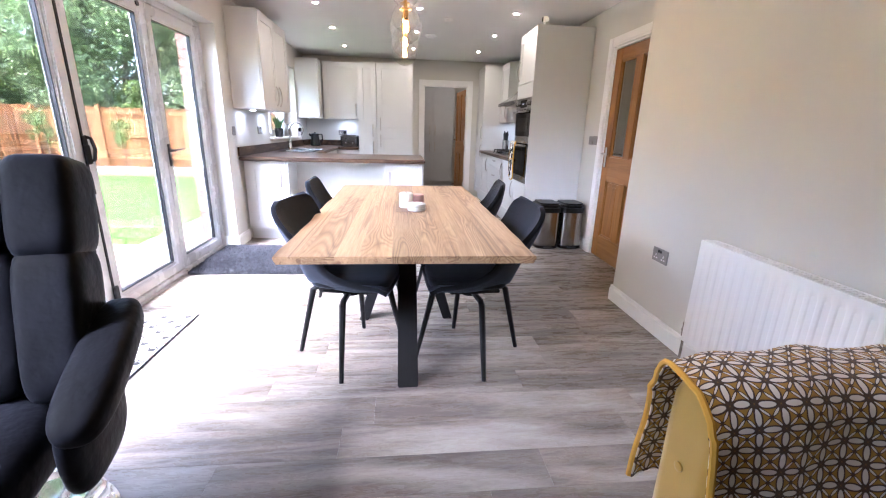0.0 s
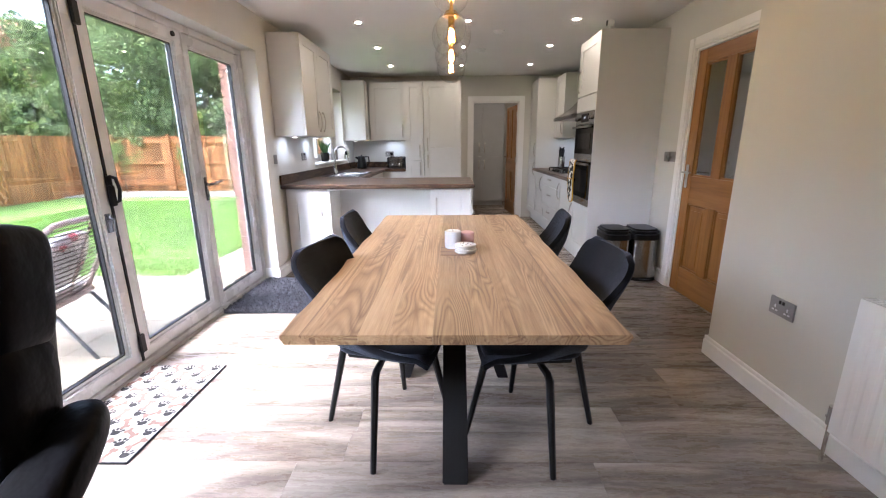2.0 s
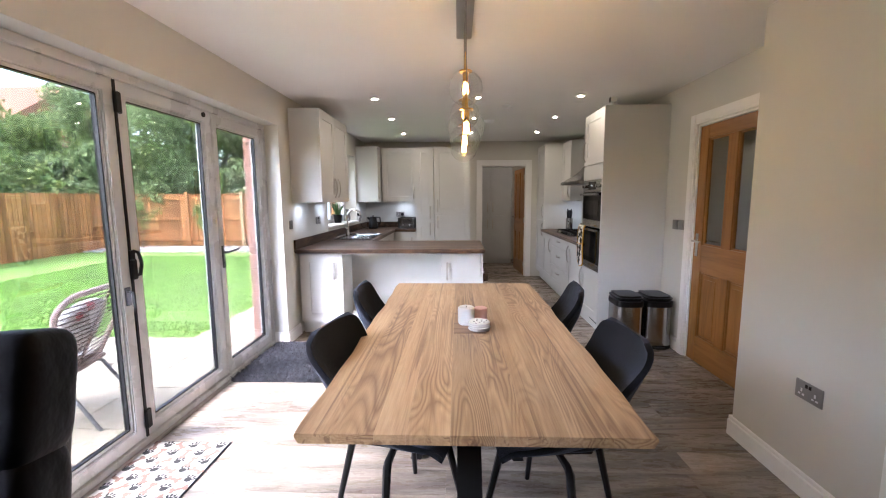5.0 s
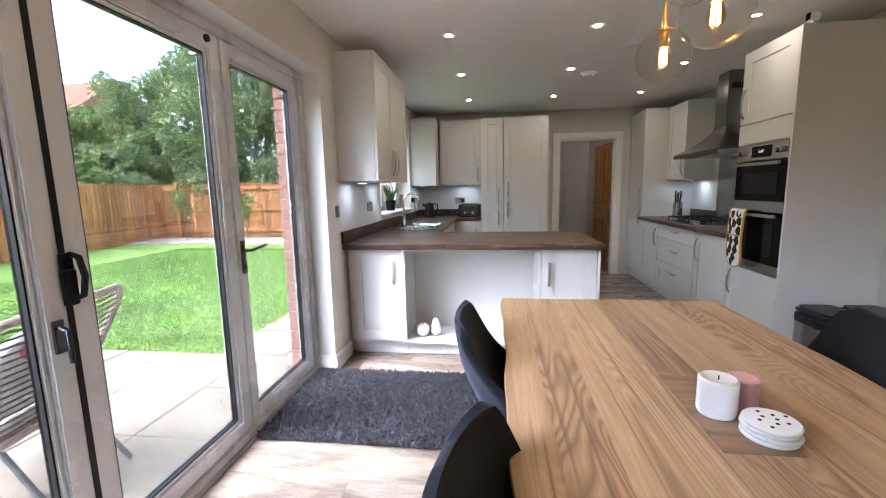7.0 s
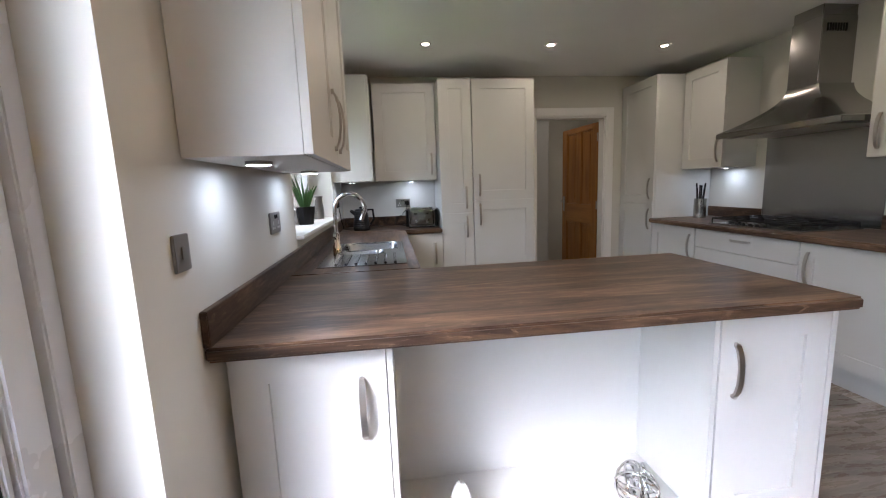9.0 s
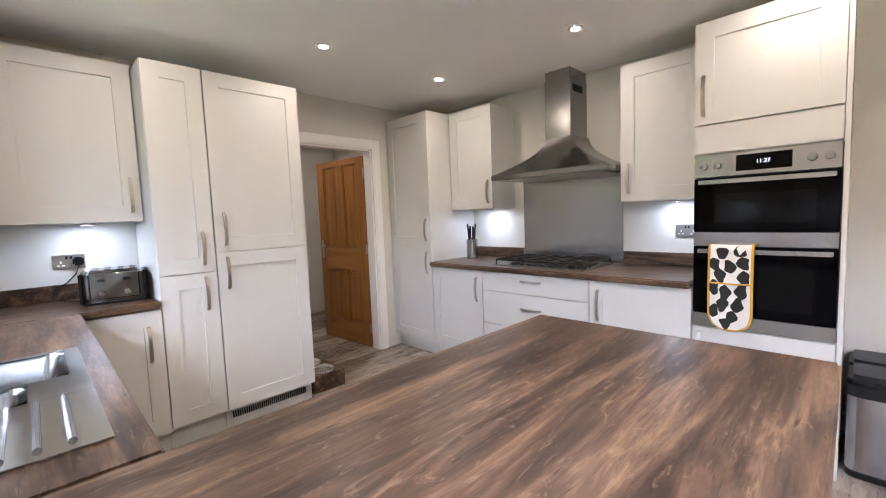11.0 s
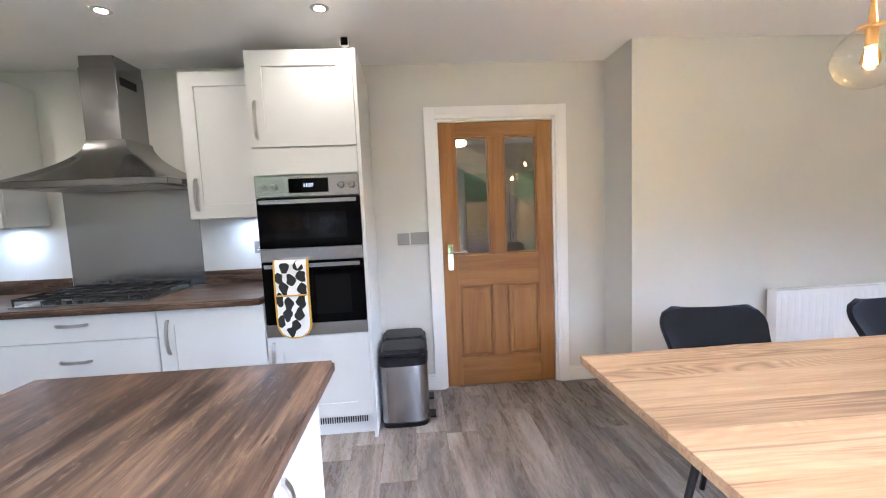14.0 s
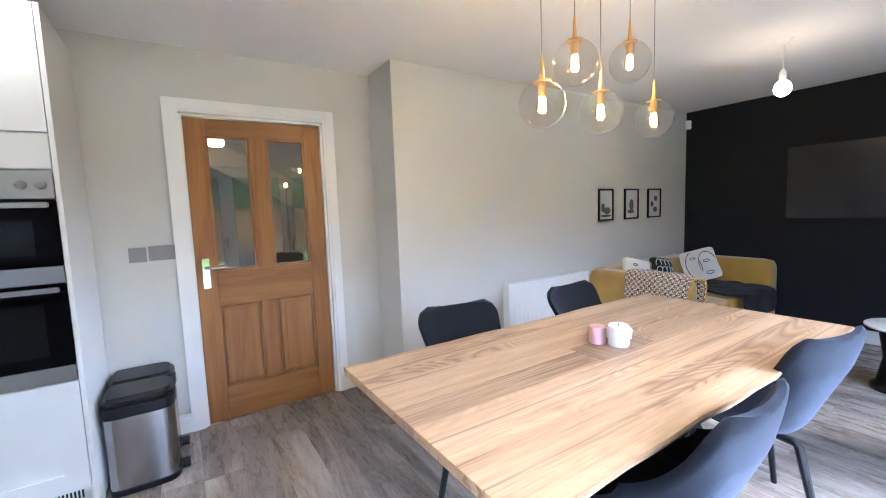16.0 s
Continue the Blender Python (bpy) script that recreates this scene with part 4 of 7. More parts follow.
for z0, z1, name in ((1.165, 1.45, "top_door"), (0.725, 1.09, "main_door")):
    dr = part(name, boxes((OX + 0.002, 5.36, z0, XB, 5.936, z1)), OVEN_GLASS, oven, "black glass oven door", bevel=0.003)
    part("window", boxes((OX, 5.44, z0 + 0.05, OX + 0.0015, 5.84, z1 - 0.085)), SCREEN, dr)
    bm = boxes((OX - 0.045, 5.375, z1 - 0.034, OX - 0.03, 5.907, z1 - 0.012))
    for y in (5.41, 5.87):
        box(bm, OX - 0.031, y - 0.01, z1 - 0.03, OX + 0.002, y + 0.01, z1 - 0.016)
    part("oven_handle", bm, STEEL, dr, "stainless steel bar handle", bevel=0.003)
part("strip", boxes((OX + 0.001, 5.36, 1.092, XB, 5.936, 1.163)), STEEL, oven, bevel=0.002)
part("strip", boxes((OX + 0.001, 5.36, 0.652, XB, 5.936, 0.723)), STEEL, oven, bevel=0.002)
LCD = glow("clock_digits", (0.85, 0.95, 1.0), 0.06)
txt = bpy.data.curves.new("clock_text", "FONT")
txt.body, txt.size, txt.extrude, txt.align_x = "11:27", 0.026, 0.0004, "CENTER"
txt.materials.append(LCD)
clock = under(new("clock", txt), oven)
clock.matrix_basis = pose(OX - 0.0045, 5.64, 1.508, 90, 0, -90)

# hood
hood = thing("cooker_hood", "stainless steel chimney cooker hood above the hob", "cooker hood", (2.23, 6.99, 1.58))
HY0, HY1, HX, HZ, HM = 6.455, 7.405, 1.975, 1.605, 6.93
bm = bmesh.new()
box(bm, HX, HY0, HZ - 0.035, XR - 0.001, HY1, HZ)
part("rim", bm, STEEL_H, hood, bevel=0.003)
def hood_fn(u, v):
    k = (1 - v) ** 1.9
    half_y = 0.117 + (0.473 - 0.117) * k
    x_out = 2.21 + (HX - 2.21) * k
    z = HZ + 0.002 + 0.26 * v
    path = [(XR - 0.001, -half_y), (x_out, -half_y), (x_out, half_y), (XR - 0.001, half_y)]
    s = u * 3
    i = min(2, int(s))
    f = s - i
    a, b = path[i], path[i + 1]
    return (a[0] + (b[0] - a[0]) * f, HM + a[1] + (b[1] - a[1]) * f, z)


part("canopy", sheet(hood_fn, 12, 14), STEEL_H, hood, angle=60)
part("chimney", boxes((2.212, HM - 0.100, 1.866, XR - 0.001, HM + 0.116, 2.30)), STEEL_V, hood, bevel=0.003)
part("chimney_sleeve", boxes((2.218, HM - 0.094, 2.30, XR - 0.001, HM + 0.110, ZC - 0.002)), STEEL_V, hood, bevel=0.002)
part("vent_slots", boxes(*[(2.25 + i * 0.02, HM - 0.103, 2.20, 2.26 + i * 0.02, HM - 0.1005, 2.25) for i in range(8)]), PLASTIC, hood, "dark vent slots")
part("filter", boxes((2.02, 6.53, HZ - 0.04, 2.45, 7.33, HZ - 0.036)), NICKEL, hood)

# hob
hob = thing("gas_hob", "five burner stainless gas hob with black iron pan stands", "hob", (2.15, 6.98, ZW))
part("plate", boxes((1.915, 6.60, ZW + 0.0005, 2.415, 7.36, ZW + 0.010)), STEEL, hob, bevel=0.004)
for x, y, r in ((2.03, 6.74, 0.035), (2.30, 6.74, 0.045), (2.165, 6.98, 0.06), (2.03, 7.22, 0.045), (2.30, 7.22, 0.035)):
    bm = lathe(bmesh.new(), x, y, [(0, ZW + 0.0105), (r, ZW + 0.0105), (r, ZW + 0.022), (r * 0.8, ZW + 0.028), (0, ZW + 0.03)], 18)
    part("burner", bm, BLACK, hob)
for y0, y1 in ((6.61, 6.855), (6.862, 7.098), (7.105, 7.35)):
    bm = bmesh.new()
    z = ZW + 0.045
    ym = (y0 + y1) / 2
    rack = part("pan_stand", tube(bm, [(1.945, y0, z), (1.945, y1, z), (2.385, y1, z), (2.385, y0, z), (1.945, y0, z)], 0.0075, 6), BLACK, hob, "black cast iron pan stand")
    for a, b in ( ((2.165, y0), (2.165, y1)), ((1.945, ym), (2.385, ym)), ((2.05, y0), (2.05, y1)), ((2.28, y0), (2.28, y1))):
        part("bar", tube(bmesh.new(), [(*a, z), (*b, z)], 0.0075, 6), BLACK, rack)
    for x in (1.945, 2.385):
        for y in (y0, y1):
            part("foot", tube(bmesh.new(), [(x, y, ZW + 0.0105), (x, y, z)], 0.006, 6), BLACK, rack)
for i in range(5):
    bm = lathe(bmesh.new(), 1.935, 6.86 + i * 0.06, [(0, ZW + 0.0105), (0.014, ZW + 0.0105), (0.012, ZW + 0.03), (0, ZW + 0.031)], 14)
    part("knob", bm, BLACK, hob)

# sink and tap
SINK = brushed("satin_sink_steel", (0.42, 0.43, 0.435), 0.14, (1, 40, 40))
sink = thing("sink", "stainless steel one and a half bowl sink with ribbed drainer", "sink", (-0.83, 6.8, ZW))
def basin(bm, x0, y0, x1, y1, depth):
    """An open bowl with rounded walls, thickness 1.5 mm."""
    rows = ((0.0, 0.002), (0.006, -0.012), (0.012, -depth * 0.6), (0.03, -depth * 0.92), (0.07, -depth))
    prev = None
    for inset, z in rows:
        r = 0.05
        pts = []
        for cx, cy, a0 in ((x1 - inset - r, y1 - inset - r, 0), (x0 + inset + r, y1 - inset - r, 90), (x0 + inset + r, y0 + inset + r, 180), (x1 - inset - r, y0 + inset + r, 270)):
            for k in range(5):
                a = radians(a0 + k * 22.5)
                pts.append(bm.verts.new((cx + r * math.cos(a), cy + r * math.sin(a), ZW + 0.004 + z)))
        if prev:
            for k in range(20):
                bm.faces.new((prev[k], prev[(k + 1) % 20], pts[(k + 1) % 20], pts[k]))
        prev = pts
    bm.faces.new(prev)


bowls = ((SX0 + 0.06, 6.88, SX1 - 0.035, SY1 - 0.03, 0.17), (SX0 + 0.06, 6.70, SX1 - 0.12, 6.86, 0.12))
bm = bmesh.new()
basin(bm, *bowls[0])
part("bowl", bm, SINK, sink, "polished steel bowl")
bm = bmesh.new()
basin(bm, *bowls[1])
part("half_bowl", bm, SINK, sink, "polished steel half bowl")
z0, z1 = ZW + 0.001, ZW + 0.006
a, b = bowls
bm = boxes((SX0, SY0, z0, a[0] + 0.004, SY1, z1), (a[2] - 0.004, a[1], z0, SX1, SY1, z1), (a[0], a[3] - 0.004, z0, a[2], SY1, z1), (a[0], b[3] - 0.004, z0, SX1, a[1] + 0.004, z1), (b[2] - 0.004, b[1], z0, SX1, b[3], z1), (a[0], SY0, z0, SX1, b[1] + 0.004, z1))
for i in range(7):
    tube(bm, [(SX0 + 0.09 + i * 0.05, SY0 + 0.04, z1), (SX0 + 0.09 + i * 0.05, 6.68, z1)], 0.008, 8)
part("deck", bm, SINK, sink, "steel deck and drainer", bevel=0.0015)
tap = thing("kitchen_tap", "tall curved chrome kitchen tap", "tap", (-1.005, 6.80, ZW))
bm = lathe(bmesh.new(), -1.005, 6.80, [(0, ZW + 0.006), (0.027, ZW + 0.006), (0.025, ZW + 0.05), (0.019, ZW + 0.06), (0.019, ZW + 0.13), (0, ZW + 0.135)], 18)
part("tap_body", bm, CHROME, tap)
arc = [(-1.005, 6.80, ZW + 0.12), (-1.005, 6.80, ZW + 0.26)] + [(-1.005 + 0.09 * (1 - math.cos(radians(t))), 6.80 + 0.01 * t / 180, ZW + 0.26 + 0.10 * math.sin(radians(t))) for t in range(15, 181, 15)] + [(-0.853, 6.812, ZW + 0.20)]
part("spout", tube(bmesh.new(), arc, 0.012, 12), CHROME, tap)
part("tap_lever", tube(bmesh.new(), [(-1.005, 6.80, ZW + 0.09), (-1.005, 6.74, ZW + 0.10), (-1.005, 6.69, ZW + 0.125)], 0.007, 8), CHROME, tap)

# ---- dining table ----
TX0, TX1, TY0, TY1, TZ = 0.022, 1.034, 2.36, 4.425, 0.742
CX, CY = (TX0 + TX1) / 2, (TY0 + TY1) / 2
table = thing("dining_table", "solid oak plank dining table on black steel legs", "table", (CX, CY, 0))
top = part("tabletop", boxes((TX0 + 0.03, TY0 + 0.03, TZ - 0.04, TX1 - 0.03, TY1 - 0.03, TZ - 0.0305)), TABLE, table)
rnd = random.Random(4)
cuts = [TX0, 0.125, 0.245, 0.335, 0.46, 0.585, 0.675, 0.79, 0.91, TX1]
for i, (a, b) in enumerate(zip(cuts, cuts[1:])):
    bm = bmesh.new()
    n = 24
    rows = []
    for k in range(n + 1):
        y = TY0 + (TY1 - TY0) * k / n
        wob = 0.004 * math.sin(y * 7.0) + 0.003 * math.sin(y * 17.0 + 1)
        xa = a + (wob if i == 0 else 0.0002)
        xb = b + (wob if i == len(cuts) - 2 else -0.0002)
        la = 0.012 if i == 0 else 0.0
        lb = 0.012 if i == len(cuts) - 2 else 0.0
        rows.append([bm.verts.new(p) for p in ((xa + la, y, TZ - 0.03), (xa, y, TZ - 0.008), (xa + 0.003 * (i == 0), y, TZ), (xb - 0.003 * (i == len(cuts) - 2), y, TZ), (xb, y, TZ - 0.008), (xb - lb, y, TZ - 0.03))])
    for r, s in zip(rows, rows[1:]):
        for k in range(6):
            bm.faces.new((r[k], r[(k + 1) % 6], s[(k + 1) % 6], s[k]))
    bm.faces.new(rows[0][::-1])
    bm.faces.new(rows[-1])
    bmesh.ops.recalc_face_normals(bm, faces=bm.faces[:])
    part("plank", bm, TABLE, top, smooth=False)
part("inlay", boxes((0.463, 3.228, TZ + 0.0004, 0.620, 3.588, TZ + 0.0016)), TABLE_D, table, "darker oak joining inlay")
for dx, dy in ((0, -0.80), (0, 0.80), (-0.29, -0.08), (0.29, -0.08), (-0.29, 0.08), (0.29, 0.08)):
    if dx == 0:
        s = 1 if dy > 0 else -1
        bm = bmesh.new()
        w = 0.05
        prof = ((CY + dy, 0.0), (CY + dy - s * 0.05, 0.0), (CY + s * 0.10, TZ - 0.042), (CY + s * 0.22, TZ - 0.042))
        lo = [bm.verts.new((CX - w, y, z)) for y, z in prof]
        hi = [bm.verts.new((CX + w, y, z)) for y, z in prof]
        bm.faces.new(lo[::-1])
        bm.faces.new(hi)
        for k in range(4):
            bm.faces.new((lo[k], lo[(k + 1) % 4], hi[(k + 1) % 4], hi[k]))
        bmesh.ops.recalc_face_normals(bm, faces=bm.faces[:])
        part("leg", bm, BLACK, table, bevel=0.004)
    elif dy < 0:
        s = 1 if dx > 0 else -1
        bm = bmesh.new()
        w = 0.05
        prof = ((CX + dx * 1.05, 0.0), (CX + dx * 1.05 - s * 0.06, 0.0), (CX + s * 0.01, TZ - 0.042), (CX + s * 0.10, TZ - 0.042))
        lo = [bm.verts.new((x, CY - w, z)) for x, z in prof]
        hi = [bm.verts.new((x, CY + w, z)) for x, z in prof]
        bm.faces.new(lo[::-1])
        bm.faces.new(hi)
        for k in range(4):
            bm.faces.new((lo[k], lo[(k + 1) % 4], hi[(k + 1) % 4], hi[k]))
        bmesh.ops.recalc_face_normals(bm, faces=bm.faces[:])
        part("leg", bm, BLACK, table, bevel=0.004)
part("mount_plate", boxes((CX - 0.25, CY - 0.3, TZ - 0.0415, CX + 0.25, CY + 0.3, TZ - 0.0402)), BLACK, table)

# ---- dining chairs ----
SHELL_T = -0.045
def dining_chair():
    """A tub chair facing +x from its seat's middle: padded shell on four splayed steel legs."""
    c = thing("dining_chair", "charcoal velvet tub dining chair with thin black metal legs", "chair", group="chairs round the dining table")
    # shell: one sheet that runs from the seat's front over the seat and up the back, its sides turned up
    def shell(u, v):
        s = (u - 0.5) * 2
        if v < 0.5:
            k = v / 0.5
            x = 0.25 - 0.42 * k
            z = 0.475 - 0.02 * math.sin(math.pi * k)
            half = 0.235 - 0.012 * k
            lift = (0.02 + 0.11 * k ** 1.5) * abs(s) ** 3.0
            if k < 0.12:
                z -= 0.03 * (1 - k / 0.12)
            return (x + 0.10 * k ** 4 * abs(s) ** 2.4, s * half, z + lift)
        k = (v - 0.5) / 0.5
        x = -0.17 - 0.12 * k - 0.03 * math.sin(math.pi * 0.5 * k)
        z = 0.475 + 0.382 * k
        corner = max(0.0, (k - 0.84) / 0.16)
        waist = 0.223 - 0.020 * math.sin(math.pi * min(1, k * 1.25)) - 0.004 * k
        half = waist - 0.06 * (1 - math.sqrt(max(0.0, 1 - corner * corner)))
        wrap = (0.07 * (1 - k) ** 1.2 + 0.03) * abs(s) ** 2.4
        lift = 0.13 * (1 - k) ** 2.4 * abs(s) ** 3.0
        return (x + wrap, s * half, z + lift)
    part("shell", padded(shell, 22, 44, SHELL_T, lambda u, v: 0.45 + 0.55 * min(1, 6 * min(u, 1 - u, v, 1 - v))), FABRIC, c, angle=80)
    bm = bmesh.new()
    cushion(bm, (-0.17, -0.19, 0.44), (0.24, 0.19, 0.50), 0.012, 7, 5)
    part("seat", bm, FABRIC, c, angle=80)
    part("seat_frame", boxes((-0.13, -0.13, 0.405, 0.13, 0.13, 0.425)), BLACK, c, bevel=0.004)
    hub = bmesh.new()
    tube(hub, [(0, 0, 0.36), (0, 0, 0.41)], 0.05, 16)
    part("hub", hub, BLACK, c)
    return c


def chair_legs(c, turn):
    for k in range(4):
        a = radians(45 + 90 * k + turn)
        foot = (0.295 * math.cos(a), 0.295 * math.sin(a), 0.0)
        knee = (0.205 * math.cos(a), 0.205 * math.sin(a), 0.375)
        part("leg", tube(bmesh.new(), [(0.03 * math.cos(a), 0.03 * math.sin(a), 0.385), (0.185 * math.cos(a), 0.185 * math.sin(a), 0.387), knee, foot], [0.013, 0.016, 0.017, 0.012], 8), BLACK, c)


chair = dining_chair()
chair_legs(chair, 50)
for x, y, a in ((0.19, 3.78, 2), (0.868, 2.92, 183), (0.90, 3.80, 172)):
    copy_thing(chair, pose(x, y, 0, 0, 0, a))
chair.matrix_basis = pose(0.232, 2.945, 0, 0, 0, -11)

# ---- pendants ----
pend = thing("pendant_light", "cluster of five clear glass globe pendants with glowing filament bulbs", "pendant light", (0.53, 3.50, ZC))
part("canopy", boxes((0.475, 3.10, ZC - 0.03, 0.565, 3.90, ZC - 0.001)), NICKEL, pend, "brushed nickel ceiling bar", bevel=0.004)
PX = 0.52
for y, z in ((3.838, 1.695), (3.667, 1.861), (3.519, 1.700), (3.332, 1.915), (3.156, 1.704)):
    R = 0.081
    g = part("globe", lathe(bmesh.new(), PX, y, [(R * math.sin(math.pi * i / 16), z - R * math.cos(math.pi * i / 16)) for i in range(16)] + [(0.020, z + R - 0.002)], 32), GLOBE, pend, "clear glass globe", angle=80)
    g.visible_shadow = False
    part("cap", lathe(bmesh.new(), PX, y, [(0.0, z + 0.073), (0.03, z + 0.073), (0.031, z + 0.079), (0.010, z + 0.084), (0.007, z + 0.11), (0.0035, z + 0.165), (0, z + 0.166)], 16), BRASS, g, "tapered brass cap")
    part("socket", lathe(bmesh.new(), PX, y, [(0.0, z + 0.026), (0.013, z + 0.026), (0.014, z + 0.0725), (0, z + 0.0728)], 14), BRASS, g, "brass bulb socket")
    part("bulb", lathe(bmesh.new(), PX, y, [(0, z - 0.034), (0.014, z - 0.030), (0.021, z - 0.012), (0.019, z + 0.006), (0.012, z + 0.025)], 16), AMBER, g, "amber glass filament bulb").visible_shadow = False
    for k in range(4):
        q = radians(90 * k + 20)
        part("filament", tube(bmesh.new(), [(PX + 0.010 * math.cos(q), y + 0.010 * math.sin(q), z - 0.022), (PX + 0.007 * math.cos(q), y + 0.007 * math.sin(q), z + 0.020)], 0.0036, 6), BULB_GLOW, g, "glowing filament")
    part("cord", tube(bmesh.new(), [(PX, y, z + 0.164), (PX, y, ZC - 0.03)], 0.0018, 6), SLATE, g)
lamp = thing("pendant_bulb", "plain white ceiling rose with a hanging lit bulb", "pendant light", (0.61, 1.5, ZC))
part("ceiling_rose", lathe(bmesh.new(), 0.61, 1.5, [(0, ZC - 0.03), (0.03, ZC - 0.028), (0.05, ZC - 0.001), (0, ZC - 0.001)], 20), TRIM, lamp)
part("cord", tube(bmesh.new(), [(0.61, 1.5, ZC - 0.03), (0.61, 1.5, 2.17)], 0.004, 6), TRIM, lamp)
part("holder", lathe(bmesh.new(), 0.61, 1.5, [(0, 2.11), (0.02, 2.11), (0.02, 2.16), (0.01, 2.18), (0, 2.18)], 14), TRIM, lamp)
part("bulb", ball(0.61, 1.5, 2.06, 0.048, 1.1), ROOM_GLOW, lamp, "lit frosted bulb")

# downlights and detectors
down = thing("downlight", "small recessed downlight with a warm glow", "downlight", (0, 0, ZC), "ceiling downlights")
part("bezel", lathe(bmesh.new(), 0, 0, [(0.024, ZC - 0.001), (0.026, ZC - 0.005), (0.044, ZC - 0.003), (0.047, ZC - 0.0005)], 24), NICKEL, down, "brushed nickel ring")
part("lens", lathe(bmesh.new(), 0, 0, [(0, ZC - 0.0022), (0.0245, ZC - 0.0022)], 20), DOWN_GLOW, down, "glowing lens")
spots = [(x, y) for x in (-0.335, 0.68, 1.67) for y in (5.475, 6.51, 7.66)]
for x, y in spots[1:]:
    copy_thing(down, pose(x, y, ZC))
down.location = (*spots[0], ZC)
for x, y, r in ((1.008, 5.837, 0.055), (0.877, 6.684, 0.075)):
    d = thing("smoke_alarm", "round white smoke alarm on the ceiling", "smoke alarm", (x, y, ZC))
    part("base", lathe(bmesh.new(), x, y, [(0, ZC - 0.012), (r, ZC - 0.012), (r, ZC - 0.001), (0, ZC - 0.001)], 24), TRIM, d)
    part("cover", lathe(bmesh.new(), x, y, [(0, ZC - 0.036), (r * 0.6, ZC - 0.034), (r * 0.82, ZC - 0.014), (0, ZC - 0.0125)], 24), TRIM, d)

# three unseen downlights, added to brighten the utility room and its open door
for x, y in ((1.15, 9.15), (1.15, 10.1), (2.05, 9.6)):
    ud = thing("downlight", "added unseen downlight that brightens the utility room", "downlight", (x, y, ZC), "ceiling downlights")
    part("lens", lathe(bmesh.new(), x, y, [(0, ZC - 0.003), (0.0224, ZC - 0.003)], 20), DOWN_GLOW, ud, "glowing lens")
    part("bezel", lathe(bmesh.new(), x, y, [(0.0225, ZC - 0.001), (0.026, ZC - 0.005), (0.044, ZC - 0.003), (0.047, ZC - 0.0005)], 24), NICKEL, ud, "brushed nickel ring")

# under-cabinet lights
for x, y, z in ((-1.03, 5.50, 1.362), (-1.02, 6.18, 1.362), (-1.0, 8.02, 1.342), (-0.45, 8.46, 1.342), (2.35, 7.72, 1.352), (2.35, 6.16, 1.352)):
    l = thing("under_cabinet_light", "small round LED light under a wall cabinet", "LED light", (x, y, z), "under cabinet lights")
    part("housing", lathe(bmesh.new(), x, y, [(0.033, z - 0.012), (0.036, z - 0.010), (0.036, z - 0.001), (0, z - 0.001)], 20), NICKEL, l)
    part("lens", lathe(bmesh.new(), x, y, [(0, z - 0.0115), (0.032, z - 0.0115)], 20), LED_GLOW, l, "glowing cool white lens")

# ---- recliner ----
recliner = thing("recliner_chair", "black nubuck leather swivel recliner on a round base", "armchair", (0, 0, 0))
def bolster(lo, hi, tilt, puff, power=5.5, n=10):
    b = bmesh.new()
    cushion(b, lo, hi, 0, n, power)
    bmesh.ops.transform(b, matrix=tilt, verts=b.verts[:])
    return b


# local: faces -y, centred on the base
lean = pose(0, 0.14, 0.46, -14, 0, 0)
for x0, x1, name in ((-0.36, -0.20, "side_bolster"), (0.20, 0.36, "side_bolster")):
    for z0, z1 in ((-0.03, 0.41), (0.375, 0.665)):
        part(name, bolster((x0, -0.10, z0), (x1, 0.09, z1), lean, 0, 5.5), HIDE, recliner, angle=80)
part("back_cushion", bolster((-0.215, -0.07, -0.02), (0.215, 0.08, 0.43), lean, 0), HIDE, recliner, angle=80)
part("headrest", bolster((-0.215, -0.10, 0.41), (0.215, 0.08, 0.67), lean, 0), HIDE, recliner, angle=80)
part("back_shell", bolster((-0.33, 0.05, -0.02), (0.33, 0.13, 0.64), lean, 0), FAUX, recliner, angle=80)
part("seat", bolster((-0.29, -0.34, 0.27), (0.29, 0.26, 0.46), Matrix(), 0, 4), HIDE, recliner, angle=80)
for s in (-1, 1):
    part("armrest", bolster((s * 0.40 - 0.068, -0.25, -0.055), (s * 0.40 + 0.068, 0.24, 0.055), pose(0, 0.06, 0.565, 20, 0, 0), 0, 3.2), HIDE, recliner, angle=80)
    part("arm_panel", bolster((s * 0.365 - 0.035, -0.15, 0.25), (s * 0.365 + 0.035, 0.20, 0.55), Matrix(), 0, 2.8), HIDE, recliner, angle=80)
part("pedestal", lathe(bmesh.new(), 0, 0, [(0, 0.03), (0.05, 0.03), (0.045, 0.29), (0, 0.29)], 16), CHROME, recliner)
part("base", lathe(bmesh.new(), 0, 0, [(0, 0.0), (0.35, 0.0), (0.36, 0.012), (0.34, 0.028), (0.06, 0.045), (0, 0.045)], 36), CHROME, recliner, "round polished metal base")
recliner.matrix_basis = pose(-0.708, 1.80, 0, 0, 0, 14)

# ---- sofa ----
SO0, SO1, SOX, SOB = -0.13, 1.63, 1.14, 2.06
sofa = thing("sofa", "mustard velvet two seater sofa against the grey wall", "sofa", (1.6, 0.75, 0))
def block(lo, hi, power=9, n=8):
    b = bmesh.new()
    return cushion(b, lo, hi, 0, n, power)


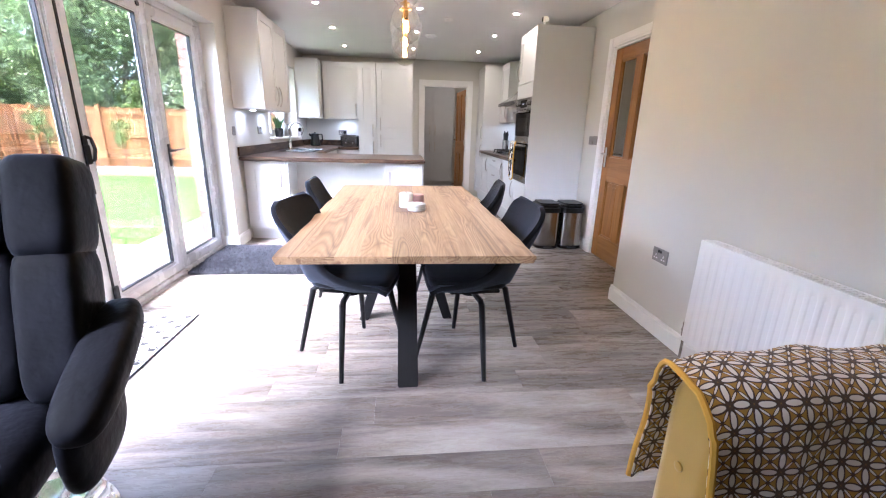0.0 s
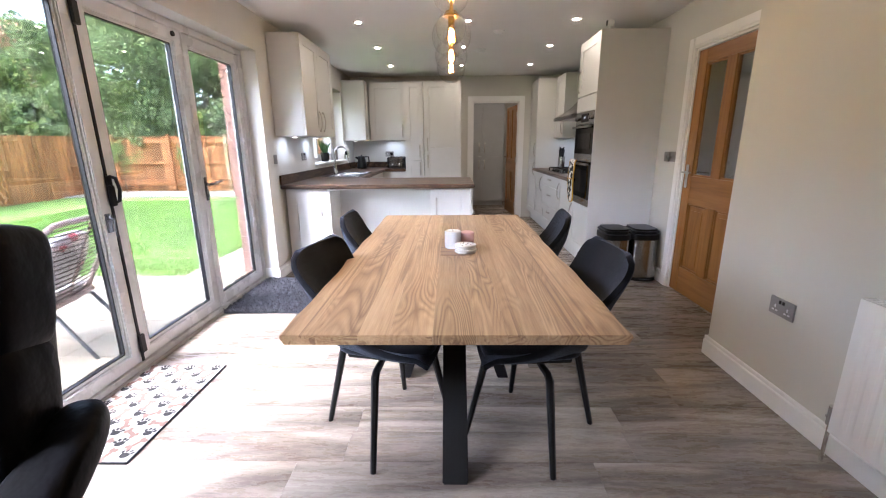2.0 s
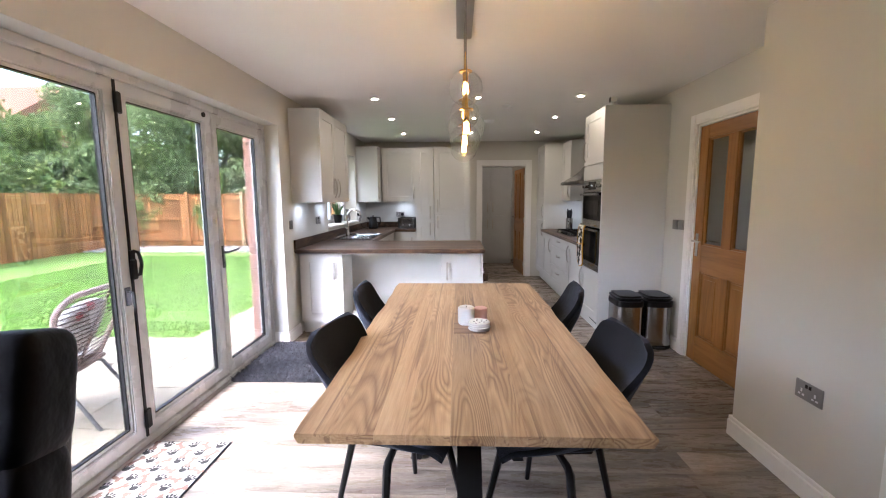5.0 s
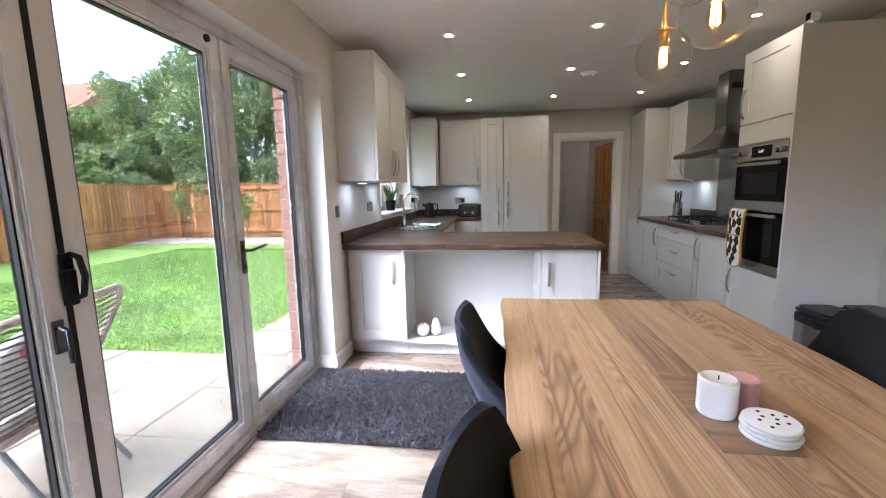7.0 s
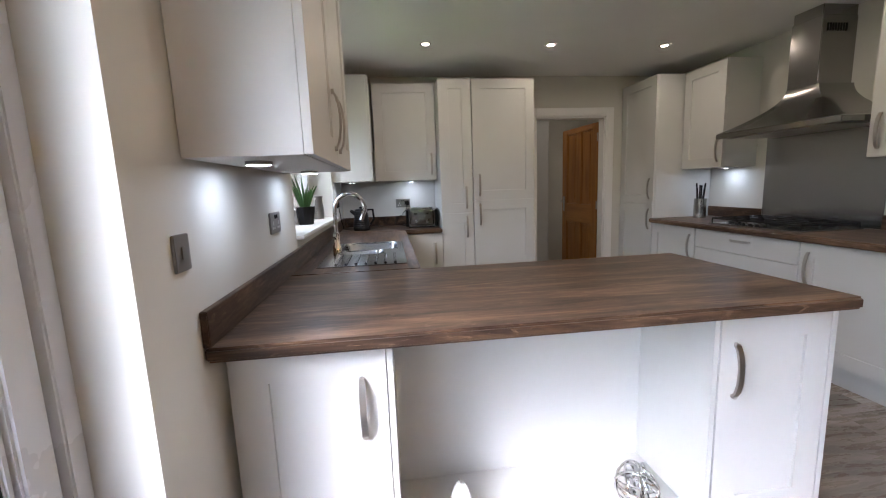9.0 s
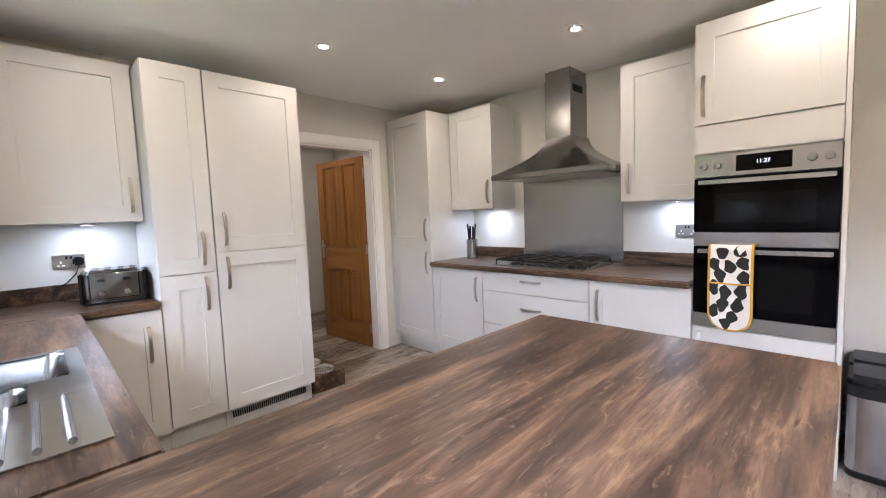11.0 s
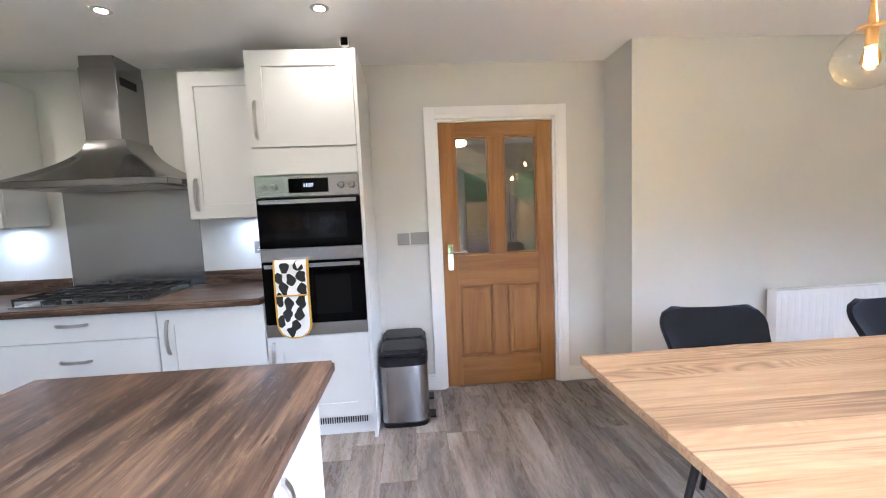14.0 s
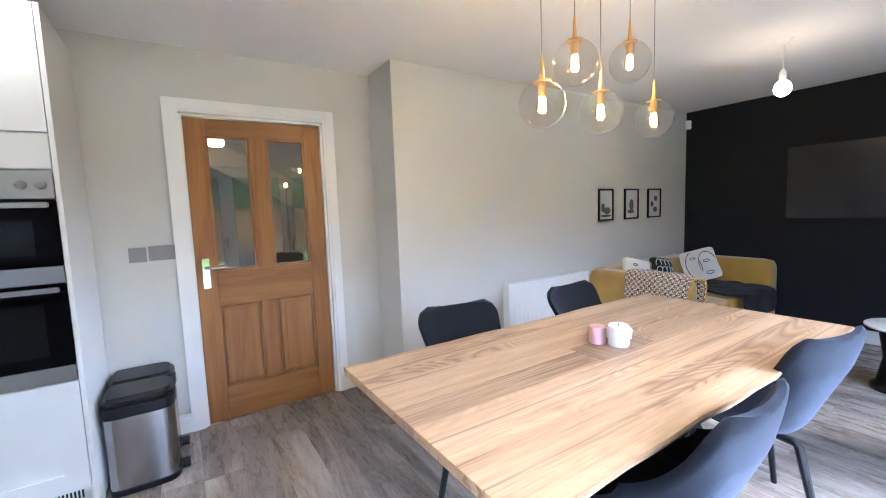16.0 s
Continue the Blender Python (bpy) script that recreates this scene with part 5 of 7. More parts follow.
part("base", block((SOX + 0.03, SO0 + 0.15, 0.10), (SOB, SO1 - 0.15, 0.30), 14), VELVET, sofa, angle=80)
part("backrest", block((SOB - 0.2, SO0 + 0.02, 0.12), (SOB, SO1 - 0.02, 0.73), 12), VELVET, sofa, angle=80)
for y0, y1 in ((SO0, SO0 + 0.17), (SO1 - 0.17, SO1)):
    part("armrest", block((SOX - 0.02, y0, 0.10), (SOB - 0.01, y1, 0.725), 12), VELVET, sofa, angle=80)
for y0, y1 in ((SO0 + 0.175, 0.745), (0.755, SO1 - 0.175)):
    part("seat_cushion", block((SOX, y0, 0.30), (SOB - 0.2, y1, 0.45), 7), VELVET, sofa, angle=80)
for x in (SOX + 0.08, SOB - 0.08):
    for y in (SO0 + 0.08, SO1 - 0.08):
        part("foot", tube(bmesh.new(), [(x, y, 0), (x, y, 0.11)], [0.015, 0.022], 10), BLACK, sofa)
bm = lathe(bmesh.new(), 0, 0, [(0, 0), (0.012, 0), (0.012, 0.004), (0, 0.008)], 12)
bmesh.ops.transform(bm, matrix=pose(SOX - 0.024, SO1 - 0.085, 0.50, 0, -90, 0), verts=bm.verts[:])
part("button", bm, VELVET, sofa)

# ---- radiator ----
rad = thing("radiator", "white double panel radiator fixed to the wall", "radiator", (XJ - 0.06, 2.22, 0.2))
RY0, RY1, RZ0, RZ1 = 1.70, 2.70, 0.165, 0.715
def rad_fn(u, v):
    y = RY0 + (RY1 - RY0) * u
    z = RZ0 + (RZ1 - RZ0) * v
    edge = min(v, 1 - v) * (RZ1 - RZ0)
    k = min(1, max(0, (edge - 0.035) / 0.02)) * min(1, max(0, (min(u, 1 - u) * (RY1 - RY0) - 0.03) / 0.02))
    p = 0.5 + 0.5 * math.cos(2 * math.pi * (y - RY0) / 0.0333 / 1.5)
    return (XJ - 0.105 + 0.005 * k * min(1, max(0, (p - 0.3) / 0.4)), y, z)


part("front_panel", sheet(rad_fn, 200, 28), TRIM, rad, angle=80)
part("casing", boxes((XJ - 0.102, RY0 + 0.002, RZ0 + 0.004, XJ - 0.094, RY1 - 0.002, RZ1 - 0.004), (XJ - 0.05, RY0 + 0.002, RZ0 + 0.004, XJ - 0.035, RY1 - 0.002, RZ1 - 0.004), (XJ - 0.1055, RY0, RZ0, XJ - 0.03, RY0 + 0.0015, RZ1 + 0.004), (XJ - 0.1055, RY1 - 0.0015, RZ0, XJ - 0.03, RY1, RZ1 + 0.004)), TRIM, rad)
part("top_grille", boxes((XJ - 0.1055, RY0, RZ1, XJ - 0.094, RY1, RZ1 + 0.004), (XJ - 0.045, RY0, RZ1, XJ - 0.03, RY1, RZ1 + 0.004), *[(XJ - 0.094, RY0 + 0.02 + i * 0.02, RZ1 + 0.0005, XJ - 0.045, RY0 + 0.026 + i * 0.02, RZ1 + 0.0035) for i in range(50)]), TRIM, rad)
part("bracket", boxes((XJ - 0.036, RY0 + 0.2, 0.25, XJ, RY0 + 0.23, 0.65), (XJ - 0.036, RY1 - 0.23, 0.25, XJ, RY1 - 0.2, 0.65)), TRIM, rad)
bm = tube(bmesh.new(), [(XJ - 0.065, RY1, 0.20), (XJ - 0.065, RY1 + 0.05, 0.20)], 0.012, 10)
tube(bm, [(XJ - 0.065, RY1 + 0.035, 0.001), (XJ - 0.065, RY1 + 0.035, 0.19)], 0.0075, 8)
tube(bm, [(XJ - 0.065, RY1 + 0.035, 0.17), (XJ - 0.065, RY1 + 0.035, 0.25)], 0.016, 12)
part("valve", bm, CHROME, rad, "chrome radiator valve")

# ---- bins ----
def pedal_bin(x, y):
    """A slim steel pedal bin with its pedal towards -y."""
    b = thing("pedal_bin", "slim brushed steel pedal bin with black plastic lid", "bin", (x, y, 0), "pair of pedal bins")
    w, d = 0.122, 0.14
    def body(z0, z1, grow=0.0, curve=0.02):
        m = bmesh.new()
        ringv = []
        for z in (z0, z1):
            r = []
            for k in range(40):
                a = 2 * math.pi * k / 40
                cx = abs(math.cos(a)) ** 0.35 * math.copysign(1, math.cos(a))
                sy = abs(math.sin(a)) ** 0.35 * math.copysign(1, math.sin(a))
                r.append(m.verts.new((x + cx * (w + grow), y + sy * (d + grow) - (0.02 * (1 - cx * cx) if sy < 0 else 0), z)))
            ringv.append(r)
        for k in range(40):
            m.faces.new((ringv[0][k], ringv[0][(k + 1) % 40], ringv[1][(k + 1) % 40], ringv[1][k]))
        m.faces.new(ringv[0][::-1])
        m.faces.new(ringv[1])
        return m
    part("base", body(0.0, 0.033, 0.003), PLASTIC, b, bevel=0.004, angle=60)
    part("body", body(0.0335, 0.392), STEEL_V, b, angle=60)
    part("collar", body(0.3925, 0.445, 0.004), PLASTIC, b, bevel=0.003, angle=60)
    part("lid", body(0.446, 0.494, 0.001), PLASTIC, b, bevel=0.018, seg=3, angle=70)
    part("pedal", boxes((x - 0.05, y - d - 0.06, 0.012, x + 0.05, y - d - 0.015, 0.024)), PLASTIC, b, bevel=0.004)
    return b


pedal_bin(2.075, 5.175)
pedal_bin(2.337, 5.175)

# ---- rugs ----
rug = lone("rug", boxes((-1.255, 4.25, 0.001, -0.005, 5.07, 0.014)), RUG, "charcoal grey shaggy rug on the wood floor", "rug", bevel=0.005)
rng = np.random.default_rng(3)
def tufts(n, x0, x1, y0, y1, z, h, w):
    p = np.stack([rng.uniform(x0, x1, n), rng.uniform(y0, y1, n), np.full(n, z)], 1)
    a = rng.uniform(0, 2 * np.pi, n)
    side = np.stack([np.cos(a), np.sin(a), np.zeros(n)], 1) * w
    lean = rng.normal(0, h * 0.5, (n, 3))
    lean[:, 2] = h * rng.uniform(0.6, 1.2, n)
    v = np.stack([p - side, p + side, p + lean * 0.6 + side * 0.9, p + lean * 0.6 - side * 0.9, p + lean], 1).reshape(-1, 3)
    k = np.arange(n) * 5
    f = [(i, i + 1, i + 2, i + 3) for i in k.tolist()] + [(i + 3, i + 2, i + 4) for i in k.tolist()]
    return v, f


def stuff(name, v, f, mat, label, category):
    me = bpy.data.meshes.new(name)
    me.from_pydata(v.tolist(), [], f)
    me.materials.append(mat)
    return tagged(new(name, me), label, category, kind="stuff" )


pile = stuff("pile", *tufts(26000, -1.262, 0.002, 4.243, 5.077, 0.01, 0.026, 0.004), RUG, "shaggy charcoal pile of the rug", "")
under(pile, rug)

# ---- outside ----
LAWN = plain("lawn", (0.24, 0.38, 0.07), 0.9, vary=0.24, scale=1.2, bump=0.6, bump_scale=40)
SLAB = plain("sandstone_slab", (0.42, 0.355, 0.265), 0.8, vary=0.12, scale=3, bump=0.15, bump_scale=60)
FENCE = wood("orange_fence_wood", (0.24, 0.092, 0.028), (0.48, 0.205, 0.07), (0.64, 0.31, 0.125), "Z", 0.75, 0.6, 0.32, 0.2, rings=0.3)
POSTW = wood("pale_post_wood", (0.33, 0.22, 0.11), (0.48, 0.34, 0.19), (0.56, 0.42, 0.26), "Z", 0.75, 0.6, 0.1, 0.2)
lone("ground", boxes((-160, -160, -0.5, 160, 160, -0.19)), LAWN, "flat lawn and ground reaching far out", "ground", kind="structure", smooth=False)
GRAVEL = plain("pale_paving", (0.50, 0.46, 0.40), 0.85, vary=0.1, scale=3, bump=0.1)
GZ = -0.19
# lawn blades nearest the house
GRASS = plain("grass_blade", (0.24, 0.38, 0.07), 0.6, vary=0.35, scale=0.8, bump=0.0)
stuff("grass", *tufts(60000, -8.5, -2.45, 5.7, 12.5, GZ - 0.002, 0.035, 0.006), GRASS, "short mown green grass", "grass")

# patio slabs, 600 x 600
patio = lone("patio", boxes((-7.2, -2.5, GZ + 0.002, -1.52, 5.56, -0.14), (-2.42, 5.56, GZ + 0.002, -1.52, 14.0, -0.14)), MORTAR, "sandstone paved patio outside the bifold doors", "patio", kind="structure", smooth=False)
slab_me = finish("slab", boxes((-0.296, -0.296, -0.035, 0.296, 0.296, 0)), SLAB, smooth=False, bevel=0.004, seg=1)
half_me = finish("slab", boxes((-0.146, -0.296, -0.035, 0.146, 0.296, 0)), SLAB, smooth=False, bevel=0.004, seg=1)
rnd = random.Random(5)
for i in range(9):
    for j in range(9):
        part_me("slab", slab_me, patio, at=pose(-1.82 - 0.6 * i, 5.27 - 0.6 * j, -0.108 + rnd.uniform(-0.002, 0.002)))
for j in range(13):
    part_me("slab", slab_me, patio, at=pose(-2.12, 5.87 + 0.6 * j, -0.108 + rnd.uniform(-0.002, 0.002)))
    part_me("slab", half_me, patio, at=pose(-1.67, 5.87 + 0.6 * j, -0.108 + rnd.uniform(-0.002, 0.002)))
lone("path", boxes((-11.0, 13.4, GZ + 0.001, -2.6, 14.8, GZ + 0.04)), GRAVEL, "pale paved strip along the back fence", "path", kind="structure", smooth=False)
# door step outside
lone("outer_sill", boxes((-1.51, B0, -0.14, -1.39, B1, -0.02)), GRAVEL, "pale stone sill under the bifold", "sill", kind="structure", bevel=0.004)

# fences
side_fence = thing("fence", "orange brown feather edge board fence beside the lawn", "fence", (-11, 8, GZ))
board_me = finish("board", boxes((-0.009, -0.07, 0, 0.009, 0.07, 1.78)), FENCE, smooth=False, bevel=0.004, seg=1)
n = 150
for i in range(n):
    part_me("board", board_me, side_fence, at=pose(-11 + rnd.uniform(-0.004, 0.004), 14.85 - 0.125 * i, GZ + rnd.uniform(0, 0.015), 0, 0, 8))
part("rail", boxes((-11.08, -4, 0.1, -11.02, 14.9, 0.2)), FENCE, side_fence)
for o in side_fence.children:
    if o.data == board_me:
        o.matrix_parent_inverse = Matrix.Translation(side_fence.location).inverted()
back_fence = thing("fence", "orange brown board fence with three rails across the garden's end", "fence", (-6, 14.9, GZ))
for i in range(96):
    part_me("board", board_me, back_fence, at=pose(-10.93 + 0.125 * i, 14.93 + rnd.uniform(-0.004, 0.004), GZ + rnd.uniform(0, 0.015) - 0.03, 0, 0, 94))
for z in (0.06, 0.72, 1.40):
    part("rail", boxes((-10.95, 14.85, z, 1.0, 14.90, z + 0.09)), FENCE, back_fence, bevel=0.004)
for x in (-10.4, -8.55, -6.7, -4.85, -3.0):
    part("post", boxes((x - 0.05, 14.76, GZ, x + 0.05, 14.845, 1.66)), POSTW if x in (-6.7, -3.0) else FENCE, back_fence, bevel=0.004)
part("capping", boxes((-10.95, 14.88, 1.57, 1.0, 14.98, 1.595)), FENCE, back_fence, bevel=0.004)

# trees
BARK = plain("grey_bark", (0.15, 0.12, 0.09), 0.9, vary=0.4, scale=8, bump=0.5, bump_scale=25)
def leaf_mat(name, a, b, c):
    m, nodes, links, bsdf = material(name)
    geo = nodes.new("ShaderNodeNewGeometry")
    r = ramp(nodes, [(0.0, a), (0.55, b), (1.0, c)])
    links.new(geo.outputs["Random Per Island"], r.inputs[0])
    links.new(r.outputs[0], bsdf.inputs["Base Color"])
    bsdf.inputs["Roughness"].default_value = 0.55
    tr = nodes.new("ShaderNodeBsdfTranslucent")
    links.new(r.outputs[0], tr.inputs[0])
    mix = nodes.new("ShaderNodeMixShader")
    mix.inputs[0].default_value = 0.42
    links.new(bsdf.outputs[0], mix.inputs[1])
    links.new(tr.outputs[0], mix.inputs[2])
    links.new(mix.outputs[0], nodes["Material Output"].inputs[0])
    return m


LEAVES = [leaf_mat("willow_leaves", (0.09, 0.14, 0.05), (0.26, 0.33, 0.13), (0.46, 0.52, 0.25)), leaf_mat("birch_leaves", (0.075, 0.125, 0.035), (0.23, 0.32, 0.09), (0.46, 0.48, 0.17))]


def leaf_cloud(centres, radii, count, size, rg):
    """Leaf blades scattered round many clump centres, thinning outwards."""
    k = rg.integers(0, len(centres), count)
    d = rg.normal(0, 1, (count, 3))
    d *= (rg.uniform(0.1, 1, (count, 1)) ** 0.5) / (np.linalg.norm(d, axis=1, keepdims=True) + 1e-9)
    p = centres[k] + d * radii[k][:, None]
    a = rg.normal(0, 1, (count, 3))
    a /= np.linalg.norm(a, axis=1, keepdims=True)
    b = np.cross(a, rg.normal(0, 1, (count, 3)))
    b /= np.linalg.norm(b, axis=1, keepdims=True) + 1e-9
    s = size * rg.uniform(0.6, 1.3, (count, 1))
    v = np.stack([p - a * s, p - b * s * 0.42, p + a * s, p + b * s * 0.42], 1).reshape(-1, 3)
    f = (np.arange(count * 4).reshape(-1, 4)).tolist()
    return v, f


def tree(x, y, h, spread, seed, count=9000, size=0.11, mat=0, low=0.16, label="large leafy green tree behind the garden fence", stems=1):
    rg = np.random.default_rng(seed)
    t = thing("tree", label, "tree", (x, y, GZ), "trees beyond the fence")
    bm = bmesh.new()
    centres, radii = [], []
    for s in range(stems):
        base = Vector((x + rg.normal(0, 0.15 * (stems > 1)), y + rg.normal(0, 0.15 * (stems > 1)), GZ - 0.05))
        lean_ = Vector((rg.normal(0, 0.10), rg.normal(0, 0.10), 1))
        pts = [base + lean_ * (h * 0.8 * q) + Vector((rg.normal(0, 0.06), rg.normal(0, 0.06), 0)) * h * 0.15 * q for q in np.linspace(0, 1, 7)]
        r0 = 0.022 * h / (stems ** 0.4)
        tube(bm, pts, [r0 * (1 - 0.85 * q) for q in np.linspace(0, 1, 7)], 8)
        for i in range(int(22 / stems)):
            q = rg.uniform(low, 1.0)
            p = pts[0].lerp(pts[-1], q)
            j = min(5, int(q * 6))
            p = pts[j].lerp(pts[j + 1], q * 6 - j)
            a = rg.uniform(0, 2 * np.pi)
            reach = spread * (0.45 + 0.55 * math.sin(math.pi * min(1, 0.15 + q * 0.85))) * rg.uniform(0.6, 1.1)
            tip = p + Vector((math.cos(a) * reach, math.sin(a) * reach, h * rg.uniform(0.03, 0.16)))
            mid = p.lerp(tip, 0.5) + Vector((0, 0, h * 0.03))
            tube(bm, [p, mid, tip], [r0 * 0.35 * (1.1 - q), r0 * 0.2 * (1.1 - q), 0.008], 5, cap=False)
            for w in (0.45, 0.7, 0.9, 1.08):
                c = p.lerp(tip, w) + Vector(rg.normal(0, 0.12 * spread, 3))
                centres.append(c)
                radii.append(spread * rg.uniform(0.14, 0.30))
    part("trunk", bm, BARK, t, angle=60)
    v, f = leaf_cloud(np.array([tuple(c) for c in centres]), np.array(radii), count, size, rg)
    me = bpy.data.meshes.new("crown")
    me.from_pydata(v.tolist(), [], f)
    me.materials.append(LEAVES[mat])
    crown = under(new("crown", me), t)
    return t


# the last tree is out of view, added to hold back sky at the window
for i, (x, y, h, sp, st, mt) in enumerate(((-9.6, 18.2, 10.0, 2.6, 3, 0), (-6.6, 18.8, 10.5, 2.5, 3, 0), (-12.6, 19.0, 8.2, 2.6, 2, 1), (-3.6, 18.6, 10.5, 2.5, 2, 0), (-15.0, 15.5, 4.9, 2.2, 2, 1), (-15.4, 11.5, 4.4, 2.0, 2, 1), (-8.0, 22.0, 10.0, 3.2, 2, 1), (-0.6, 19.0, 8.5, 2.6, 2, 1), (-12.5, 22.5, 8.0, 3.0, 2, 0), (-18.0, 19.5, 6.6, 2.6, 3, 1), (-14.4, 18.8, 6.8, 2.2, 3, 0), (-20.5, 17.5, 7.0, 2.8, 3, 1), (-14.6, 4.4, 4.6, 2.6, 2, 0), (-14.9, 0.9, 5.0, 2.7, 3, 1), (-14.5, -2.8, 4.6, 2.6, 2, 0), (-14.8, 7.6, 4.6, 2.5, 2, 1))):
    tree(x, y, h, sp, 20 + i, 17000 if i < 4 else 11000, 0.105, mt, stems=st)
shrub_rows = [(-13.0 + 1.6 * i, 16.6 + 0.3 * math.sin(i * 2.1)) for i in range(9)] + [(-12.9, 1.0 + 2.0 * i) for i in range(8)]
for i, (x, y) in enumerate(shrub_rows):
    tree(x, y, (3.2 if i < 9 or y > 8 else 4.2) + 0.5 * math.sin(i * 1.7), 1.35, 60 + i, 5200, 0.10, i % 2, low=0.05, label="dense green shrub growing behind the garden fence", stems=2)
for x, y, h, s in ((-9.6, 14.05, 1.5, 3), (-7.65, 14.2, 1.25, 4)):
    rg = np.random.default_rng(s)
    t = thing("sapling", "young tree with a thin stem by the back fence", "tree", (x, y, GZ))
    part("trunk", tube(bmesh.new(), [(x, y, GZ), (x + 0.02, y, GZ + h * 0.5), (x, y, GZ + h)], [0.02, 0.016, 0.006], 6), BARK, t)
    c = np.array([(x + rg.normal(0, 0.16), y + rg.normal(0, 0.16), GZ + h * rg.uniform(0.55, 1.05)) for k in range(14)])
    v, f = leaf_cloud(c, np.full(14, 0.17), 700, 0.05, rg)
    me = bpy.data.meshes.new("crown")
    me.from_pydata(v.tolist(), [], f)
    me.materials.append(LEAVES[1])
    under(new("crown", me), t)

# neighbour's house glimpsed between the trees
hx, hy = -27.0, 25.0
house_b = thing("house", "red brick house with a tiled roof beyond the trees", "house", (hx, hy, GZ))
TILE = plain("orange_roof_tile", (0.34, 0.13, 0.07), 0.8, vary=0.3, scale=3, bump=0.3)
part("wall", boxes((hx - 5, hy - 4, GZ, hx + 5, hy + 4, 5.0)), BRICK, house_b)
bm = bmesh.new()
pts = [(-5.4, -4.4, 4.95), (5.4, -4.4, 4.95), (5.4, 4.4, 4.95), (-5.4, 4.4, 4.95), (-5.4, 0, 7.9), (5.4, 0, 7.9)]
vs = [bm.verts.new((hx + p[0], hy + p[1], p[2])) for p in pts]
for q in ((0, 1, 5, 4), (2, 3, 4, 5), (1, 2, 5), (3, 0, 4), (3, 2, 1, 0)):
    bm.faces.new([vs[i] for i in q])
part("roof", bm, TILE, house_b, smooth=False)
for wx in (-3, 0, 3):
    for wz in (0.8, 3.2):
        w = part("window", ring(bmesh.new(), "x", hx + wx - 0.6, hx + wx + 0.6, wz, wz + 1.2, 0.08, hy - 4.05, hy - 3.98), UPVC, house_b)
        part("pane", boxes((hx + wx - 0.52, hy - 4.02, wz + 0.08, hx + wx + 0.52, hy - 4.005, wz + 1.12)), SCREEN, w)

# rope garden chair
ROPE = plain("dusky_pink_cord", (0.46, 0.33, 0.29), 0.8, vary=0.15, scale=30, bump=0.2)
CORD = plain("brown_cord", (0.10, 0.055, 0.045), 0.8, vary=0.15, scale=30, bump=0.1)
RED = plain("red_print_cloth", (0.50, 0.07, 0.08), 0.85, vary=0.2, bump=0.1)
PALE = plain("pale_cloth", (0.72, 0.68, 0.65), 0.9, vary=0.08, bump=0.15)
METAL_G = plain("grey_metal_leg", (0.20, 0.20, 0.21), 0.45, 0.6, bump=0.0)
def garden_chair(m):
    """A low cord lounge chair that faces +x."""
    c = thing("garden_chair", "dusky pink cord garden chair with white and red cushion", "garden chair", group="garden chairs")
    def half(h):
        corner = 0.0 if h < 0.46 else 0.11 - math.sqrt(max(0, 0.11 ** 2 - (h - 0.46) ** 2))
        return 0.25 + 0.14 * min(1, h / 0.45) - corner
    def back_at(y, h):
        return (-0.11 - 0.25 * h / 0.56 + 0.35 * y * y, y, 0.36 + h)
    hs = [0.0, 0.12, 0.24, 0.36, 0.46, 0.50, 0.53, 0.55, 0.565]
    rim = [back_at(half(h), h) for h in hs] + [back_at(half(0.565) * k, 0.57) for k in (0.6, 0.2, -0.2, -0.6)] + [back_at(-half(h), h) for h in hs[::-1]]
    part("back_frame", tube(bmesh.new(), rim, 0.019, 10), ROPE, c)
    for k in range(1, 17):
        h = 0.56 * k / 17
        w = half(h)
        part("cord", tube(bmesh.new(), [back_at(w * q / 4, h) for q in range(-4, 5)], 0.0048, 6), CORD, c, "brown cord")
        part("knot", ball(*back_at(0.0, h), 0.013, 0.9, 5, 8), CORD, c)
    part("binding", tube(bmesh.new(), [back_at(0, h) for h in (0.0, 0.14, 0.28, 0.42, 0.565)], 0.008, 8), ROPE, c)
    seat_rim = [(-0.12, -0.26, 0.36), (0.25, -0.35, 0.37), (0.31, -0.32, 0.37), (0.33, -0.25, 0.37), (0.33, 0.25, 0.37), (0.31, 0.32, 0.37), (0.25, 0.35, 0.37), (-0.12, 0.26, 0.36), (-0.13, 0, 0.36), (-0.12, -0.26, 0.36)]
    part("seat_frame", tube(bmesh.new(), seat_rim, 0.018, 10), ROPE, c)
    for k in range(17):
        x = -0.10 + k * 0.025
        w = 0.27 + 0.08 * min(1, (x + 0.1) / 0.33)
        part("cord", tube(bmesh.new(), [(x, -w, 0.365), (x, 0, 0.35), (x, w, 0.365)], 0.0055, 5), CORD, c)
    part("seat_pad", block((-0.10, -0.28, 0.37), (0.31, 0.28, 0.43), 5), PALE, c, "off-white seat pad", angle=80)
    b = bmesh.new()
    cushion(b, (-0.055, -0.23, -0.21), (0.055, 0.23, 0.21), 0, 7, 3)
    bmesh.ops.transform(b, matrix=pose(-0.14, 0.02, 0.64, 0, -24, 0), verts=b.verts[:])
    part("cushion", b, PALE, c, "off-white cushion with red flowers", angle=80)
    for dy, dz in ((0.14, 0.76), (-0.10, 0.60), (0.04, 0.80)):
        part("flower", ball(-0.17 - (dz - 0.64) * 0.42, dy, dz, 0.036, 1.0, 6, 10), RED, c, "red flower print")
    for s in (-1, 1):
        part("leg_frame", tube(bmesh.new(), [(-0.34, s * 0.225, 0.0), (-0.14, s * 0.21, 0.335), (0.20, s * 0.22, 0.335), (0.34, s * 0.24, 0.0)], 0.013, 8), METAL_G, c, "grey metal legs")
    c.matrix_basis = m
    return c


